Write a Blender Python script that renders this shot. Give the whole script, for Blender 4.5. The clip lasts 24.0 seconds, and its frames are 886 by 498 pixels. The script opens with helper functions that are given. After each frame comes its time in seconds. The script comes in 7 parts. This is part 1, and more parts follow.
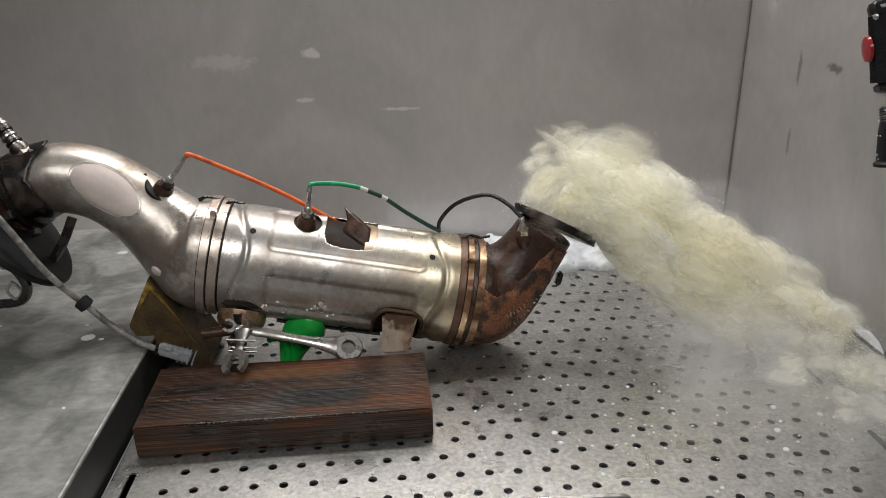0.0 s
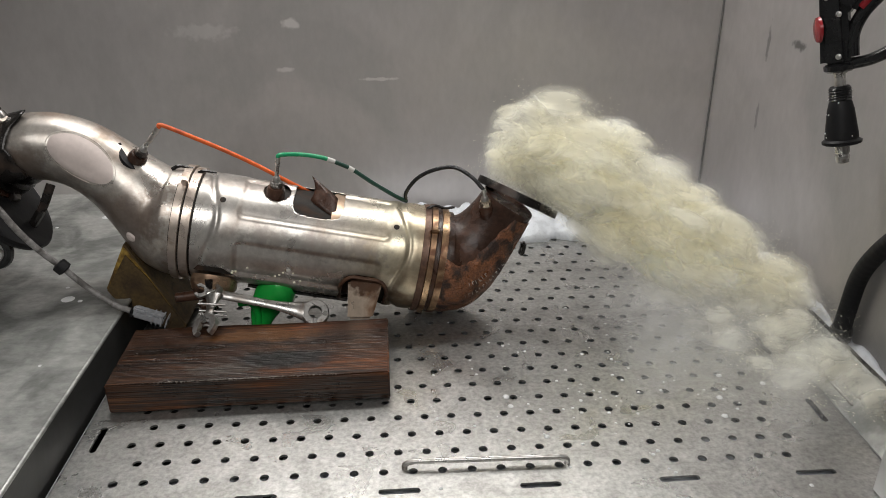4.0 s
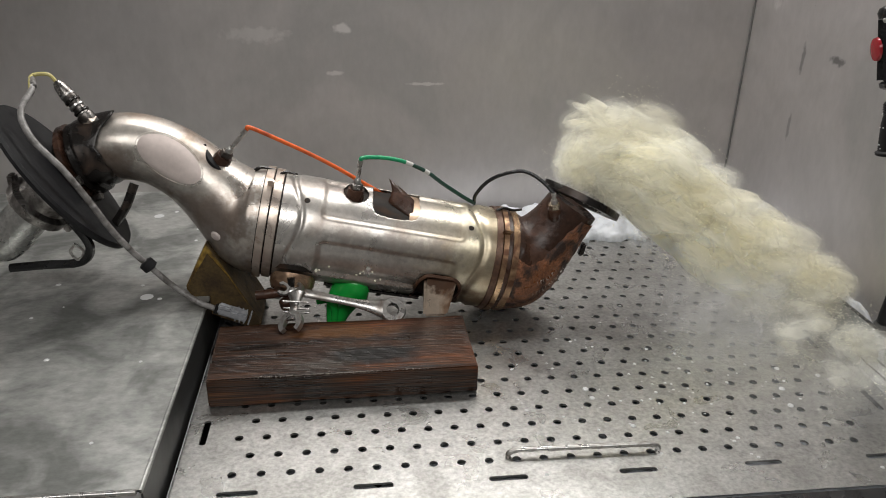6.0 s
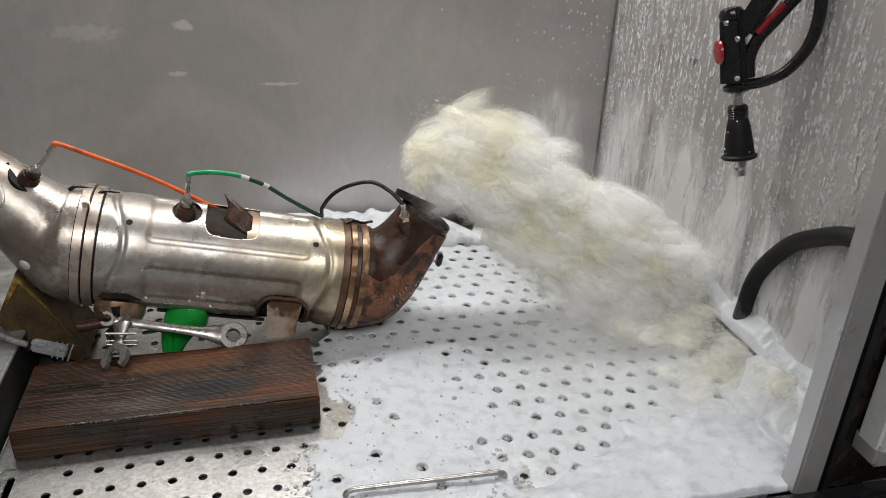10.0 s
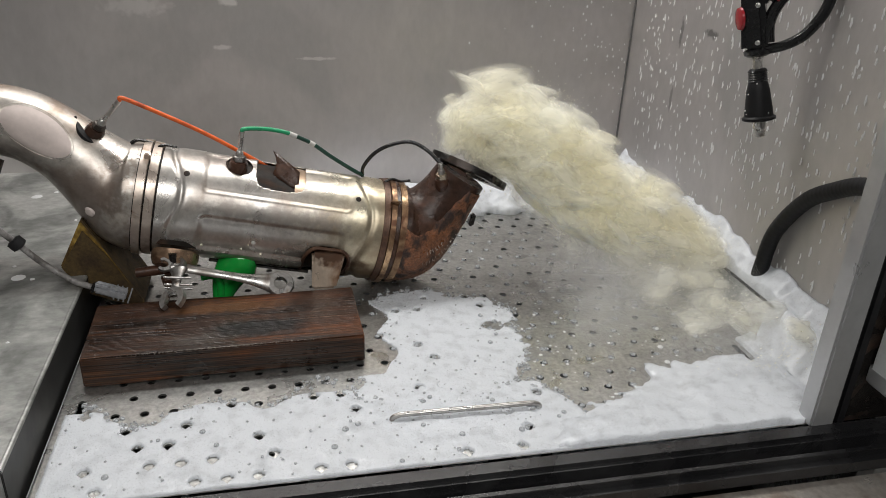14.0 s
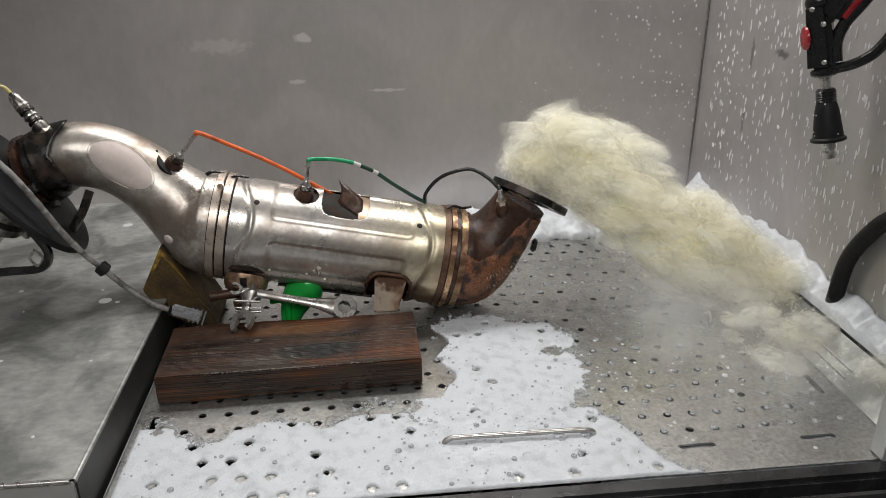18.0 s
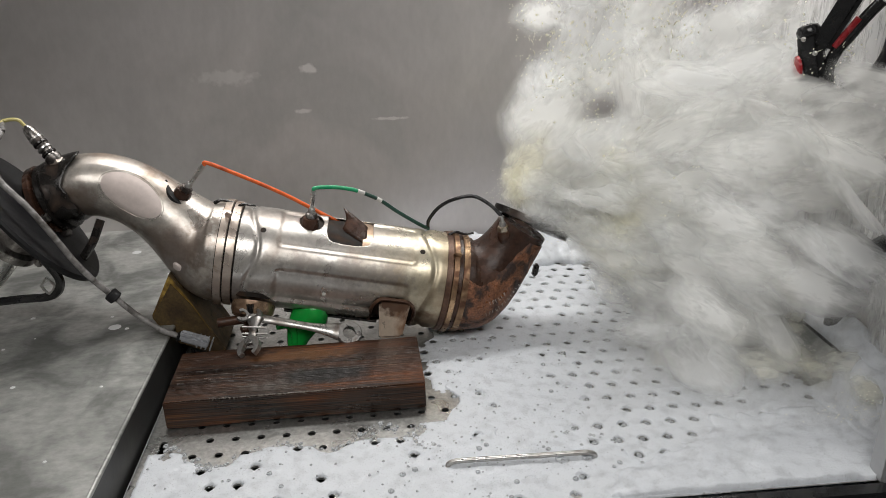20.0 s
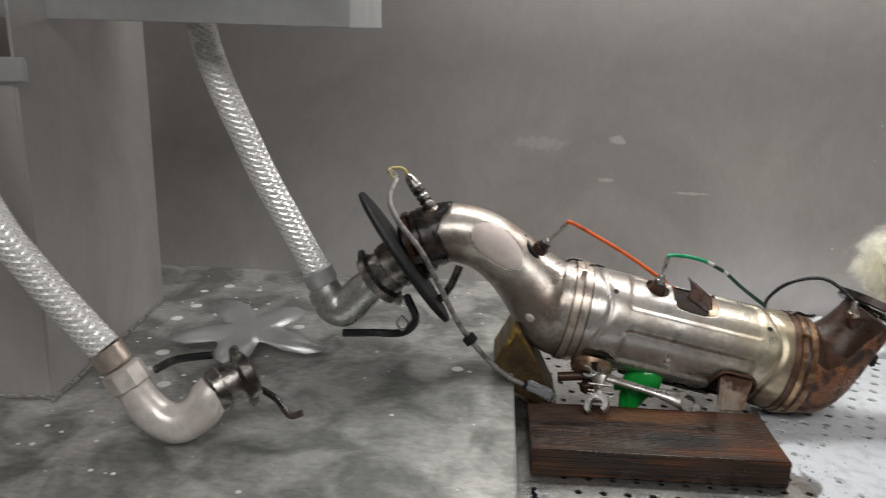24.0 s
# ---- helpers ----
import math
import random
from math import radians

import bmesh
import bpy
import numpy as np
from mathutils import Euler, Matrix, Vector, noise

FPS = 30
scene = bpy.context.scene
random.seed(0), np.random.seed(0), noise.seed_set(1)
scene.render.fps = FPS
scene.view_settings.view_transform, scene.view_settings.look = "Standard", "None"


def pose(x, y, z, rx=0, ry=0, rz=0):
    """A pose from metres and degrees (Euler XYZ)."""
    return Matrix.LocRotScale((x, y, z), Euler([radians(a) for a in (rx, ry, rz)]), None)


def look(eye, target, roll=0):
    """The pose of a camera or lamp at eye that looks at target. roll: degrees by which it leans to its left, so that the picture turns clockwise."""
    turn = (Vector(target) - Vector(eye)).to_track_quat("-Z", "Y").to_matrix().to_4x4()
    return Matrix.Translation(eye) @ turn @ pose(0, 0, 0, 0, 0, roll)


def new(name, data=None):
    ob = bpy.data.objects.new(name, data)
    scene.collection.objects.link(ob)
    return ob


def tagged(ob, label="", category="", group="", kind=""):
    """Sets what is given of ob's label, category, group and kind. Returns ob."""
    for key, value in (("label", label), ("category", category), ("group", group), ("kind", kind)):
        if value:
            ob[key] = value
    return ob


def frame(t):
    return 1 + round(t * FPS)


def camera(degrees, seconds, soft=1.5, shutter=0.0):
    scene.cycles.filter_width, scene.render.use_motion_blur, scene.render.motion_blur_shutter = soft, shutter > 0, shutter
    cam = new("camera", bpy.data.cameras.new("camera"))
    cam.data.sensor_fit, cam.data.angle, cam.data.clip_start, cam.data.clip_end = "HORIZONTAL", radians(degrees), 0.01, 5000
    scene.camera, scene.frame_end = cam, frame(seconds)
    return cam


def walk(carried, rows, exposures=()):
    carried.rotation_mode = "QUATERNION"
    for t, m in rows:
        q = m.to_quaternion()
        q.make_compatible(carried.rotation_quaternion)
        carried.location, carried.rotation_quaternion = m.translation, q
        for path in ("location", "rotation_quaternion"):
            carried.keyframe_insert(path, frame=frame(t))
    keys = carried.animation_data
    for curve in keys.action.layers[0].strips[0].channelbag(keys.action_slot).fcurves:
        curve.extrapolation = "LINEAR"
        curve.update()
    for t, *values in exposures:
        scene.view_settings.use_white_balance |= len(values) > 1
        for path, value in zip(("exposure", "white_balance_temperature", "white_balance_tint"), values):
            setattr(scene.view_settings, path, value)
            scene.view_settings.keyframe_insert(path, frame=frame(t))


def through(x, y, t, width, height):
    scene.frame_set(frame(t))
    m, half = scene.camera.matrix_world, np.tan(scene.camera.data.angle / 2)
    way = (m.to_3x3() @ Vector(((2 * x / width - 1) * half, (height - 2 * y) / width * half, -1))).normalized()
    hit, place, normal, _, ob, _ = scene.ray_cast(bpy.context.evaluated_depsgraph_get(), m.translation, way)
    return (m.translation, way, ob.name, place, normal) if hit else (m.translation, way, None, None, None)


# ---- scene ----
cam = camera(60.3, 24.0, soft=0.65, shutter=0.15)
PATH = [
    (0, (-0.041, -0.842, 0.607), (0.092, 1.012, -0.13), -0.8),
    (0.5, (-0.035, -0.855, 0.594), (0.128, 1.003, -0.128), -1.0),
    (1, (-0.031, -0.863, 0.593), (0.132, 0.99, -0.142), -1.3),
    (1.5, (-0.029, -0.874, 0.591), (0.133, 0.976, -0.153), -1.3),
    (2, (-0.026, -0.882, 0.59), (0.129, 0.965, -0.163), -1.2),
    (2.5, (0.007, -0.874, 0.593), (0.139, 0.963, -0.186), -1.2),
    (4.5, (0.029, -0.885, 0.646), (0.129, 0.93, -0.189), -0.3),
    (5, (-0.077, -0.889, 0.654), (0.093, 0.917, -0.188), 0.5),
    (5.5, (-0.199, -0.899, 0.638), (0.018, 0.911, -0.185), 1.1),
    (6, (-0.167, -0.913, 0.652), (0.058, 0.896, -0.172), 1.5),
    (6.5, (-0.076, -0.897, 0.668), (0.145, 0.903, -0.176), 1.6),
    (7, (-0.068, -0.874, 0.667), (0.147, 0.924, -0.182), 1.0),
    (7.5, (-0.044, -0.867, 0.66), (0.209, 0.925, -0.191), 0.7),
    (8, (-0.03, -0.852, 0.66), (0.254, 0.926, -0.21), 0.3),
    (8.5, (-0.026, -0.837, 0.652), (0.318, 0.928, -0.223), 0.6),
    (9, (-0.04, -0.838, 0.675), (0.366, 0.908, -0.212), 1.8),
    (9.5, (-0.044, -0.846, 0.671), (0.39, 0.904, -0.194), 2.2),
    (10, (-0.047, -0.846, 0.676), (0.39, 0.905, -0.187), 2.5),
    (10.5, (-0.053, -0.846, 0.669), (0.363, 0.922, -0.168), 2.6),
    (12.5, (-0.044, -0.907, 0.649), (0.271, 0.921, -0.098), 1.6),
    (13, (-0.09, -0.901, 0.601), (0.377, 0.856, -0.233), 2.7),
    (13.5, (-0.172, -0.903, 0.61), (0.36, 0.82, -0.255), 3.1),
    (14, (-0.111, -0.935, 0.627), (0.309, 0.829, -0.216), 2.7),
    (14.5, (-0.075, -0.933, 0.633), (0.286, 0.855, -0.187), 2.3),
    (15, (-0.068, -0.934, 0.633), (0.233, 0.867, -0.183), 1.3),
    (15.5, (-0.067, -0.936, 0.634), (0.193, 0.872, -0.18), 0.6),
    (16, (-0.063, -0.938, 0.631), (0.166, 0.878, -0.176), -0.0),
    (16.5, (-0.061, -0.947, 0.635), (0.149, 0.875, -0.162), -0.3),
    (17, (-0.061, -0.962, 0.627), (0.136, 0.871, -0.146), -0.5),
    (17.5, (-0.061, -0.963, 0.636), (0.128, 0.866, -0.15), -0.5),
    (18, (-0.064, -0.96, 0.636), (0.125, 0.869, -0.151), -0.4),
    (18.5, (-0.062, -0.969, 0.638), (0.118, 0.87, -0.127), -0.6),
    (19, (-0.062, -0.973, 0.645), (0.113, 0.87, -0.112), -0.7),
    (19.5, (-0.062, -0.979, 0.65), (0.114, 0.869, -0.094), -0.8),
    (21.5, (-0.053, -0.982, 0.646), (0.122, 0.879, -0.066), -1.2),
    (22, (-0.051, -0.98, 0.649), (0.12, 0.882, -0.061), -1.0),
    (22.5, (-0.049, -0.974, 0.648), (0.102, 0.889, -0.063), -0.7),
    (23, (-0.06, -0.967, 0.646), (0.053, 0.896, -0.072), 0.2),
    (23.5, (-0.194, -1.001, 0.627), (-0.165, 0.897, -0.003), 1.1),
    (24, (-0.453, -1.019, 0.645), (-0.582, 0.898, 0.087), 1.8),
]
walk(cam, [(t, look(eye, target, roll)) for t, eye, target, roll in PATH])

# ---------------------------------------------------------------- world and light
# the water is many thin clear sheets one behind another
scene.cycles.transparent_max_bounces = 48
world = bpy.data.worlds.new("workshop_air")
scene.world = world
world.use_nodes = True
world.node_tree.nodes["Background"].inputs[0].default_value = (0.9, 0.95, 1.0, 1)
world.node_tree.nodes["Background"].inputs[1].default_value = 0.012


def area_lamp(name, place, target, sx, sy, watts, colour):
    data = bpy.data.lights.new(name, "AREA")
    data.shape, data.size, data.size_y, data.energy, data.color = "RECTANGLE", sx, sy, watts, colour
    ob = new(name, data)
    ob.matrix_world = look(place, target)
    return ob


area_lamp("cabinet_strip_light", (-0.02, 0.53, 1.215), (-0.02, 0.51, 0), 1.25, 0.16, 12.6, (1.0, 0.985, 0.955))
# unseen fill light added behind the camera to brighten the cabinet from the front
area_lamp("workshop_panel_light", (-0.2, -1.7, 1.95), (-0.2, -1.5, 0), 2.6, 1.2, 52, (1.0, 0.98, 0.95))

# ---------------------------------------------------------------- materials


def mat(name, colour, rough=0.5, metal=0.0, grain=40.0, spread=0.12, bump=0.1, stretch=(1, 1, 1), tint=None, tint_scale=6.0, tint_from=0.5, tint_to=0.7, rough_spread=0.15, coat=0.0, specular=0.5):
    """Colour with variation at two scales (grain and stains), roughness variation and fine relief."""
    m = bpy.data.materials.new(name)
    m.use_nodes = True
    n, l = m.node_tree.nodes, m.node_tree.links
    p = n["Principled BSDF"]
    p.inputs["Metallic"].default_value = metal
    p.inputs["Coat Weight"].default_value = coat
    p.inputs["Coat Roughness"].default_value = 0.12
    p.inputs["Specular IOR Level"].default_value = specular
    co = n.new("ShaderNodeTexCoord")
    mp = n.new("ShaderNodeMapping")
    mp.inputs["Scale"].default_value = stretch
    l.new(co.outputs["Object"], mp.inputs[0])
    fine = n.new("ShaderNodeTexNoise")
    fine.inputs["Scale"].default_value, fine.inputs["Detail"].default_value, fine.inputs["Roughness"].default_value = grain, 6, 0.65
    l.new(mp.outputs[0], fine.inputs[0])
    wide = n.new("ShaderNodeTexNoise")
    wide.inputs["Scale"].default_value, wide.inputs["Detail"].default_value, wide.inputs["Distortion"].default_value = tint_scale, 5, 0.6
    l.new(co.outputs["Object"], wide.inputs[0])
    shade = n.new("ShaderNodeMapRange")
    shade.inputs[1].default_value, shade.inputs[2].default_value = 0.25, 0.75
    shade.inputs[3].default_value, shade.inputs[4].default_value = 1 - spread, 1 + spread
    l.new(fine.outputs[0], shade.inputs[0])
    base = n.new("ShaderNodeMix")
    base.data_type = "RGBA"
    base.inputs[6].default_value = (*colour, 1)
    base.inputs[7].default_value = (*(tint or [c * 0.8 for c in colour]), 1)
    ramp = n.new("ShaderNodeMapRange")
    ramp.inputs[1].default_value, ramp.inputs[2].default_value = tint_from, tint_to
    l.new(wide.outputs[0], ramp.inputs[0])
    l.new(ramp.outputs[0], base.inputs[0])
    mul = n.new("ShaderNodeVectorMath")
    mul.operation = "SCALE"
    l.new(base.outputs[2], mul.inputs[0])
    l.new(shade.outputs[0], mul.inputs[3])
    l.new(mul.outputs[0], p.inputs["Base Color"])
    rr = n.new("ShaderNodeMapRange")
    rr.inputs[1].default_value, rr.inputs[2].default_value = 0.3, 0.7
    rr.inputs[3].default_value, rr.inputs[4].default_value = max(0.03, rough - rough_spread), min(1, rough + rough_spread)
    l.new(wide.outputs[0], rr.inputs[0])
    l.new(rr.outputs[0], p.inputs["Roughness"])
    if bump:
        b = n.new("ShaderNodeBump")
        b.inputs["Strength"].default_value, b.inputs["Distance"].default_value = bump, 0.002
        l.new(fine.outputs[0], b.inputs["Height"])
        l.new(b.outputs[0], p.inputs["Normal"])
    return m


STEEL_WALL = mat("brushed_stainless_wall", (0.60, 0.572, 0.565), 0.50, 0.8, 60, 0.055, 0.03, (1, 1, 0.5), (0.44, 0.425, 0.415), 2.6, 0.38, 0.66, 0.10)
STEEL_TRAY = mat("scratched_stainless_tray", (0.47, 0.47, 0.455), 0.34, 0.9, 150, 0.38, 0.18, (1, 1, 1), (0.35, 0.345, 0.33), 14, 0.45, 0.62, 0.12)
STEEL_SHELF = mat("wet_stainless_shelf", (0.50, 0.505, 0.485), 0.46, 0.62, 55, 0.30, 0.12, (1, 1.6, 1), (0.20, 0.205, 0.195), 9, 0.40, 0.60, 0.18)
STEEL_CAN = mat("stained_stainless_shell", (0.56, 0.535, 0.505), 0.33, 0.78, 110, 0.20, 0.07, (1, 1, 1), (0.34, 0.295, 0.26), 15, 0.44, 0.68, 0.12)
STEEL_PIPE = mat("matt_stainless_pipe", (0.52, 0.485, 0.445), 0.37, 0.74, 110, 0.24, 0.12, (1, 1, 1), (0.28, 0.225, 0.185), 17, 0.42, 0.66, 0.14)
STEEL_PAD = mat("sanded_steel_pad", (0.60, 0.52, 0.49), 0.65, 0.15, 120, 0.08, 0.05)
STEEL_POST = mat("grey_steel_post", (0.50, 0.505, 0.51), 0.42, 0.7, 60, 0.06, 0.03)


def heat_tint(m, colour, start, end):
    """Straw-coloured heat stain that grows along the shell towards the hot end."""
    n, l = m.node_tree.nodes, m.node_tree.links
    p = n["Principled BSDF"]
    old = p.inputs["Base Color"].links[0].from_socket
    co = n.new("ShaderNodeTexCoord")
    sep = n.new("ShaderNodeSeparateXYZ")
    l.new(co.outputs["Object"], sep.inputs[0])
    blot = n.new("ShaderNodeTexNoise")
    blot.inputs["Scale"].default_value, blot.inputs["Detail"].default_value = 22, 5
    l.new(co.outputs["Object"], blot.inputs[0])
    add = n.new("ShaderNodeMath")
    add.operation = "MULTIPLY_ADD"
    add.inputs[1].default_value = 0.10
    l.new(blot.outputs[0], add.inputs[0])
    l.new(sep.outputs[0], add.inputs[2])
    r = n.new("ShaderNodeMapRange")
    r.inputs[1].default_value, r.inputs[2].default_value = start, end
    r.inputs[4].default_value = 0.75
    l.new(add.outputs[0], r.inputs[0])
    mix = n.new("ShaderNodeMix")
    mix.data_type, mix.blend_type = "RGBA", "MULTIPLY"
    l.new(r.outputs[0], mix.inputs[0])
    l.new(old, mix.inputs[6])
    mix.inputs[7].default_value = (*colour, 1)
    l.new(mix.outputs[2], p.inputs["Base Color"])


heat_tint(STEEL_CAN, (0.98, 0.91, 0.66), 0.06, 0.20)
heat_tint(STEEL_CAN, (0.52, 0.32, 0.19), 0.205, 0.262)
PALE_STEEL = mat("limescaled_steel", (0.70, 0.65, 0.62), 0.38, 0.35, 90, 0.15, 0.08, (1, 1, 1), (0.48, 0.43, 0.40), 22, 0.45, 0.7)
BRAID = mat("woven_steel_braid", (0.84, 0.83, 0.82), 0.32, 0.35, 90, 0.12, 0.05)
BAND = mat("clamp_band_steel", (0.55, 0.47, 0.41), 0.36, 0.75, 90, 0.12, 0.05, (1, 1, 1), (0.24, 0.16, 0.11), 30, 0.52, 0.68)
BAND_GOLD = mat("heat_tinted_band", (0.44, 0.29, 0.17), 0.34, 0.7, 120, 0.4, 0.1, (1, 1, 1), (0.10, 0.045, 0.024), 34, 0.38, 0.62)
RUST = mat("rusted_cast_steel", (0.036, 0.018, 0.012), 0.26, 0.0, 160, 0.5, 0.5, (1, 1, 1), (0.072, 0.034, 0.021), 26, 0.46, 0.66, 0.12, specular=0.35)
RUST_BRIGHT = mat("orange_rust", (0.20, 0.080, 0.036), 0.40, 0.15, 300, 0.9, 0.8, (1, 1, 1), (0.030, 0.016, 0.012), 42, 0.42, 0.60)
RUST_BAND = mat("browned_band_rust", (0.12, 0.062, 0.036), 0.42, 0.3, 200, 0.5, 0.3, (1, 1, 1), (0.06, 0.028, 0.018), 45, 0.40, 0.70)
TAN = mat("tan_heat_stained_steel", (0.34, 0.23, 0.15), 0.32, 0.6, 80, 0.3, 0.1, (1, 1, 1), (0.10, 0.05, 0.03), 40, 0.42, 0.66)
DARK_IRON = mat("wet_dark_iron", (0.016, 0.014, 0.013), 0.26, 0.3, 120, 0.4, 0.4, (1, 1, 1), (0.06, 0.04, 0.03), 30, 0.5, 0.7)
# near-black for sooty metal, and for shade painted in holes and gaps
SOOT_AND_SHADE = mat("soot_and_shade_metal", (0.014, 0.011, 0.009), 0.55, 0.0, 90, 0.4, 0.2, (1, 1, 1), (0.040, 0.022, 0.013), 30, 0.5, 0.7, specular=0.2)
COPPERY = mat("heat_browned_steel", (0.52, 0.38, 0.27), 0.40, 0.75, 60, 0.2, 0.1, (1, 1, 1), (0.15, 0.08, 0.05), 22)
CHROME = mat("bright_tool_steel", (0.50, 0.49, 0.475), 0.33, 0.9, 140, 0.14, 0.08, (1, 1, 1), (0.24, 0.205, 0.18), 55, 0.50, 0.72)
BRASS = mat("worn_brass_nut", (0.40, 0.34, 0.26), 0.34, 0.9, 120, 0.15, 0.1, (1, 1, 1), (0.2, 0.12, 0.06), 60)
RUBBER = mat("black_rubber", (0.008, 0.008, 0.009), 0.55, 0.0, 120, 0.25, 0.15, (1, 1, 1), (0.018, 0.018, 0.019), 12, specular=0.25)
RUBBER_WET = mat("wet_black_rubber", (0.012, 0.012, 0.013), 0.25, 0.0, 120, 0.25, 0.15, (1, 1, 1), (0.025, 0.025, 0.026), 12)
PLASTIC_BLACK = mat("glossy_black_plastic", (0.014, 0.014, 0.015), 0.22, 0.0, 80, 0.2, 0.05)
PLASTIC_RED = mat("red_plastic", (0.28, 0.016, 0.022), 0.3, 0.0, 80, 0.12, 0.05)
PLASTIC_YELLOW = mat("yellow_plastic", (0.75, 0.58, 0.03), 0.4, 0.0, 80, 0.1, 0.05)
PLASTIC_GREEN = mat("shiny_green_plastic", (0.01, 0.32, 0.045), 0.18, 0.0, 60, 0.15, 0.05, coat=0.4)
PLASTIC_GREY = mat("pale_grey_plastic", (0.55, 0.56, 0.57), 0.4, 0.0, 80, 0.1, 0.05)
WIRE_ORANGE = mat("orange_cable", (0.72, 0.13, 0.025), 0.4, 0.0, 60, 0.2, 0.05, (1, 1, 1), (0.42, 0.07, 0.02), 30)
WIRE_GREEN = mat("green_cable", (0.02, 0.32, 0.14), 0.35, 0.0, 60, 0.2, 0.05)
WIRE_DARKGREEN = mat("dark_green_cable", (0.012, 0.05, 0.035), 0.35, 0.0, 60, 0.2, 0.05)
WIRE_GREY = mat("grey_sheathed_cable", (0.24, 0.23, 0.225), 0.42, 0.0, 120, 0.45, 0.2, (1, 1, 1), (0.07, 0.063, 0.057), 60, 0.42, 0.66)
WIRE_YELLOW = mat("yellowed_wire", (0.48, 0.42, 0.16), 0.45)
WHITE_MARK = mat("worn_white_mark", (0.62, 0.61, 0.58), 0.6)
CONNECTOR = mat("clear_grey_connector", (0.30, 0.31, 0.33), 0.25, 0.0, 160, 0.35, 0.3)
ALU = mat("cast_aluminium_coupler", (0.30, 0.285, 0.27), 0.34, 0.95, 90, 0.35, 0.25, (1, 1, 1), (0.07, 0.06, 0.055), 34, 0.42, 0.62)
WALL_PAINT = mat("grey_workshop_paint", (0.52, 0.52, 0.51), 0.7, 0.0, 30, 0.08, 0.05)
CONCRETE = mat("workshop_concrete", (0.22, 0.22, 0.21), 0.8, 0.0, 30, 0.2, 0.2)
FOOT = mat("stained_foot_steel", (0.54, 0.44, 0.35), 0.42, 0.6, 70, 0.2, 0.1, (1, 1, 1), (0.20, 0.11, 0.06), 30, 0.45, 0.68)
SEAM = mat("dark_weld_seam", (0.17, 0.165, 0.16), 0.6, 0.4, 60, 0.3, 0.1)
# near-black; on the shelf's side face it stands in for shade
DARK_STEEL = mat("near_black_steel", (0.035, 0.035, 0.034), 0.5, 0.4, 30, 0.2, 0.1)


def wood(name, light, mid, dark, along=4.0, across=190.0, rough=0.4, axis=0, warm=None, ring=11.0):
    """Sawn timber: fine fibres and year rings along one axis, blotches, uneven wet gloss."""
    m = bpy.data.materials.new(name)
    m.use_nodes = True
    n, l = m.node_tree.nodes, m.node_tree.links
    p = n["Principled BSDF"]
    co = n.new("ShaderNodeTexCoord")

    def stretched(a, b):
        mp = n.new("ShaderNodeMapping")
        mp.inputs["Scale"].default_value = [a if i == axis else b for i in range(3)]
        l.new(co.outputs["Object"], mp.inputs[0])
        return mp

    def noise_of(src, scale, detail):
        t = n.new("ShaderNodeTexNoise")
        t.inputs["Scale"].default_value, t.inputs["Detail"].default_value = scale, detail
        l.new(src, t.inputs[0])
        return t.outputs[0]

    fibre = noise_of(stretched(along, across).outputs[0], 1.0, 5)
    rings = n.new("ShaderNodeTexWave")
    rings.bands_direction = "DIAGONAL"
    rings.inputs["Scale"].default_value, rings.inputs["Distortion"].default_value, rings.inputs["Detail"].default_value, rings.inputs["Detail Scale"].default_value = ring, 3.0, 3, 0.6
    l.new(stretched(0.03, 1.0).outputs[0], rings.inputs[0])
    blot = noise_of(stretched(7, 22).outputs[0], 1.0, 5)
    mixed = n.new("ShaderNodeMath")
    mixed.operation = "MULTIPLY_ADD"
    mixed.inputs[1].default_value = 0.13
    l.new(rings.outputs["Fac"], mixed.inputs[0])
    l.new(fibre, mixed.inputs[2])
    both = n.new("ShaderNodeMath")
    both.operation = "MULTIPLY_ADD"
    both.inputs[1].default_value = 0.75
    l.new(blot, both.inputs[0])
    l.new(mixed.outputs[0], both.inputs[2])
    cr = n.new("ShaderNodeValToRGB")
    e = cr.color_ramp.elements
    e[0].position, e[0].color = 0.76, (*dark, 1)
    e[1].position, e[1].color = 1.0, (*mid, 1)
    half = n.new("ShaderNodeMapRange")
    half.inputs[1].default_value, half.inputs[2].default_value = 0.72, 1.34
    l.new(both.outputs[0], half.inputs[0])
    e[0].position, e[1].position = 0.06, 0.50
    top = cr.color_ramp.elements.new(0.86)
    top.color = (*light, 1)
    l.new(half.outputs[0], cr.inputs[0])
    colour = cr.outputs[0]
    if warm:
        patch = noise_of(stretched(6, 13).outputs[0], 1.0, 3)
        r = n.new("ShaderNodeMapRange")
        r.inputs[1].default_value, r.inputs[2].default_value, r.inputs[4].default_value = 0.54, 0.70, 0.8
        l.new(patch, r.inputs[0])
        mx = n.new("ShaderNodeMix")
        mx.data_type = "RGBA"
        l.new(r.outputs[0], mx.inputs[0])
        l.new(colour, mx.inputs[6])
        mul = n.new("ShaderNodeMix")
        mul.data_type, mul.blend_type = "RGBA", "MULTIPLY"
        mul.inputs[0].default_value = 1.0
        l.new(colour, mul.inputs[6])
        mul.inputs[7].default_value = (*warm, 1)
        l.new(mul.outputs[2], mx.inputs[7])
        colour = mx.outputs[2]
    l.new(colour, p.inputs["Base Color"])
    rr = n.new("ShaderNodeMapRange")
    rr.inputs[1].default_value, rr.inputs[2].default_value = 0.35, 0.65
    rr.inputs[3].default_value, rr.inputs[4].default_value = rough - 0.14, rough + 0.22
    l.new(blot, rr.inputs[0])
    l.new(rr.outputs[0], p.inputs["Roughness"])
    b = n.new("ShaderNodeBump")
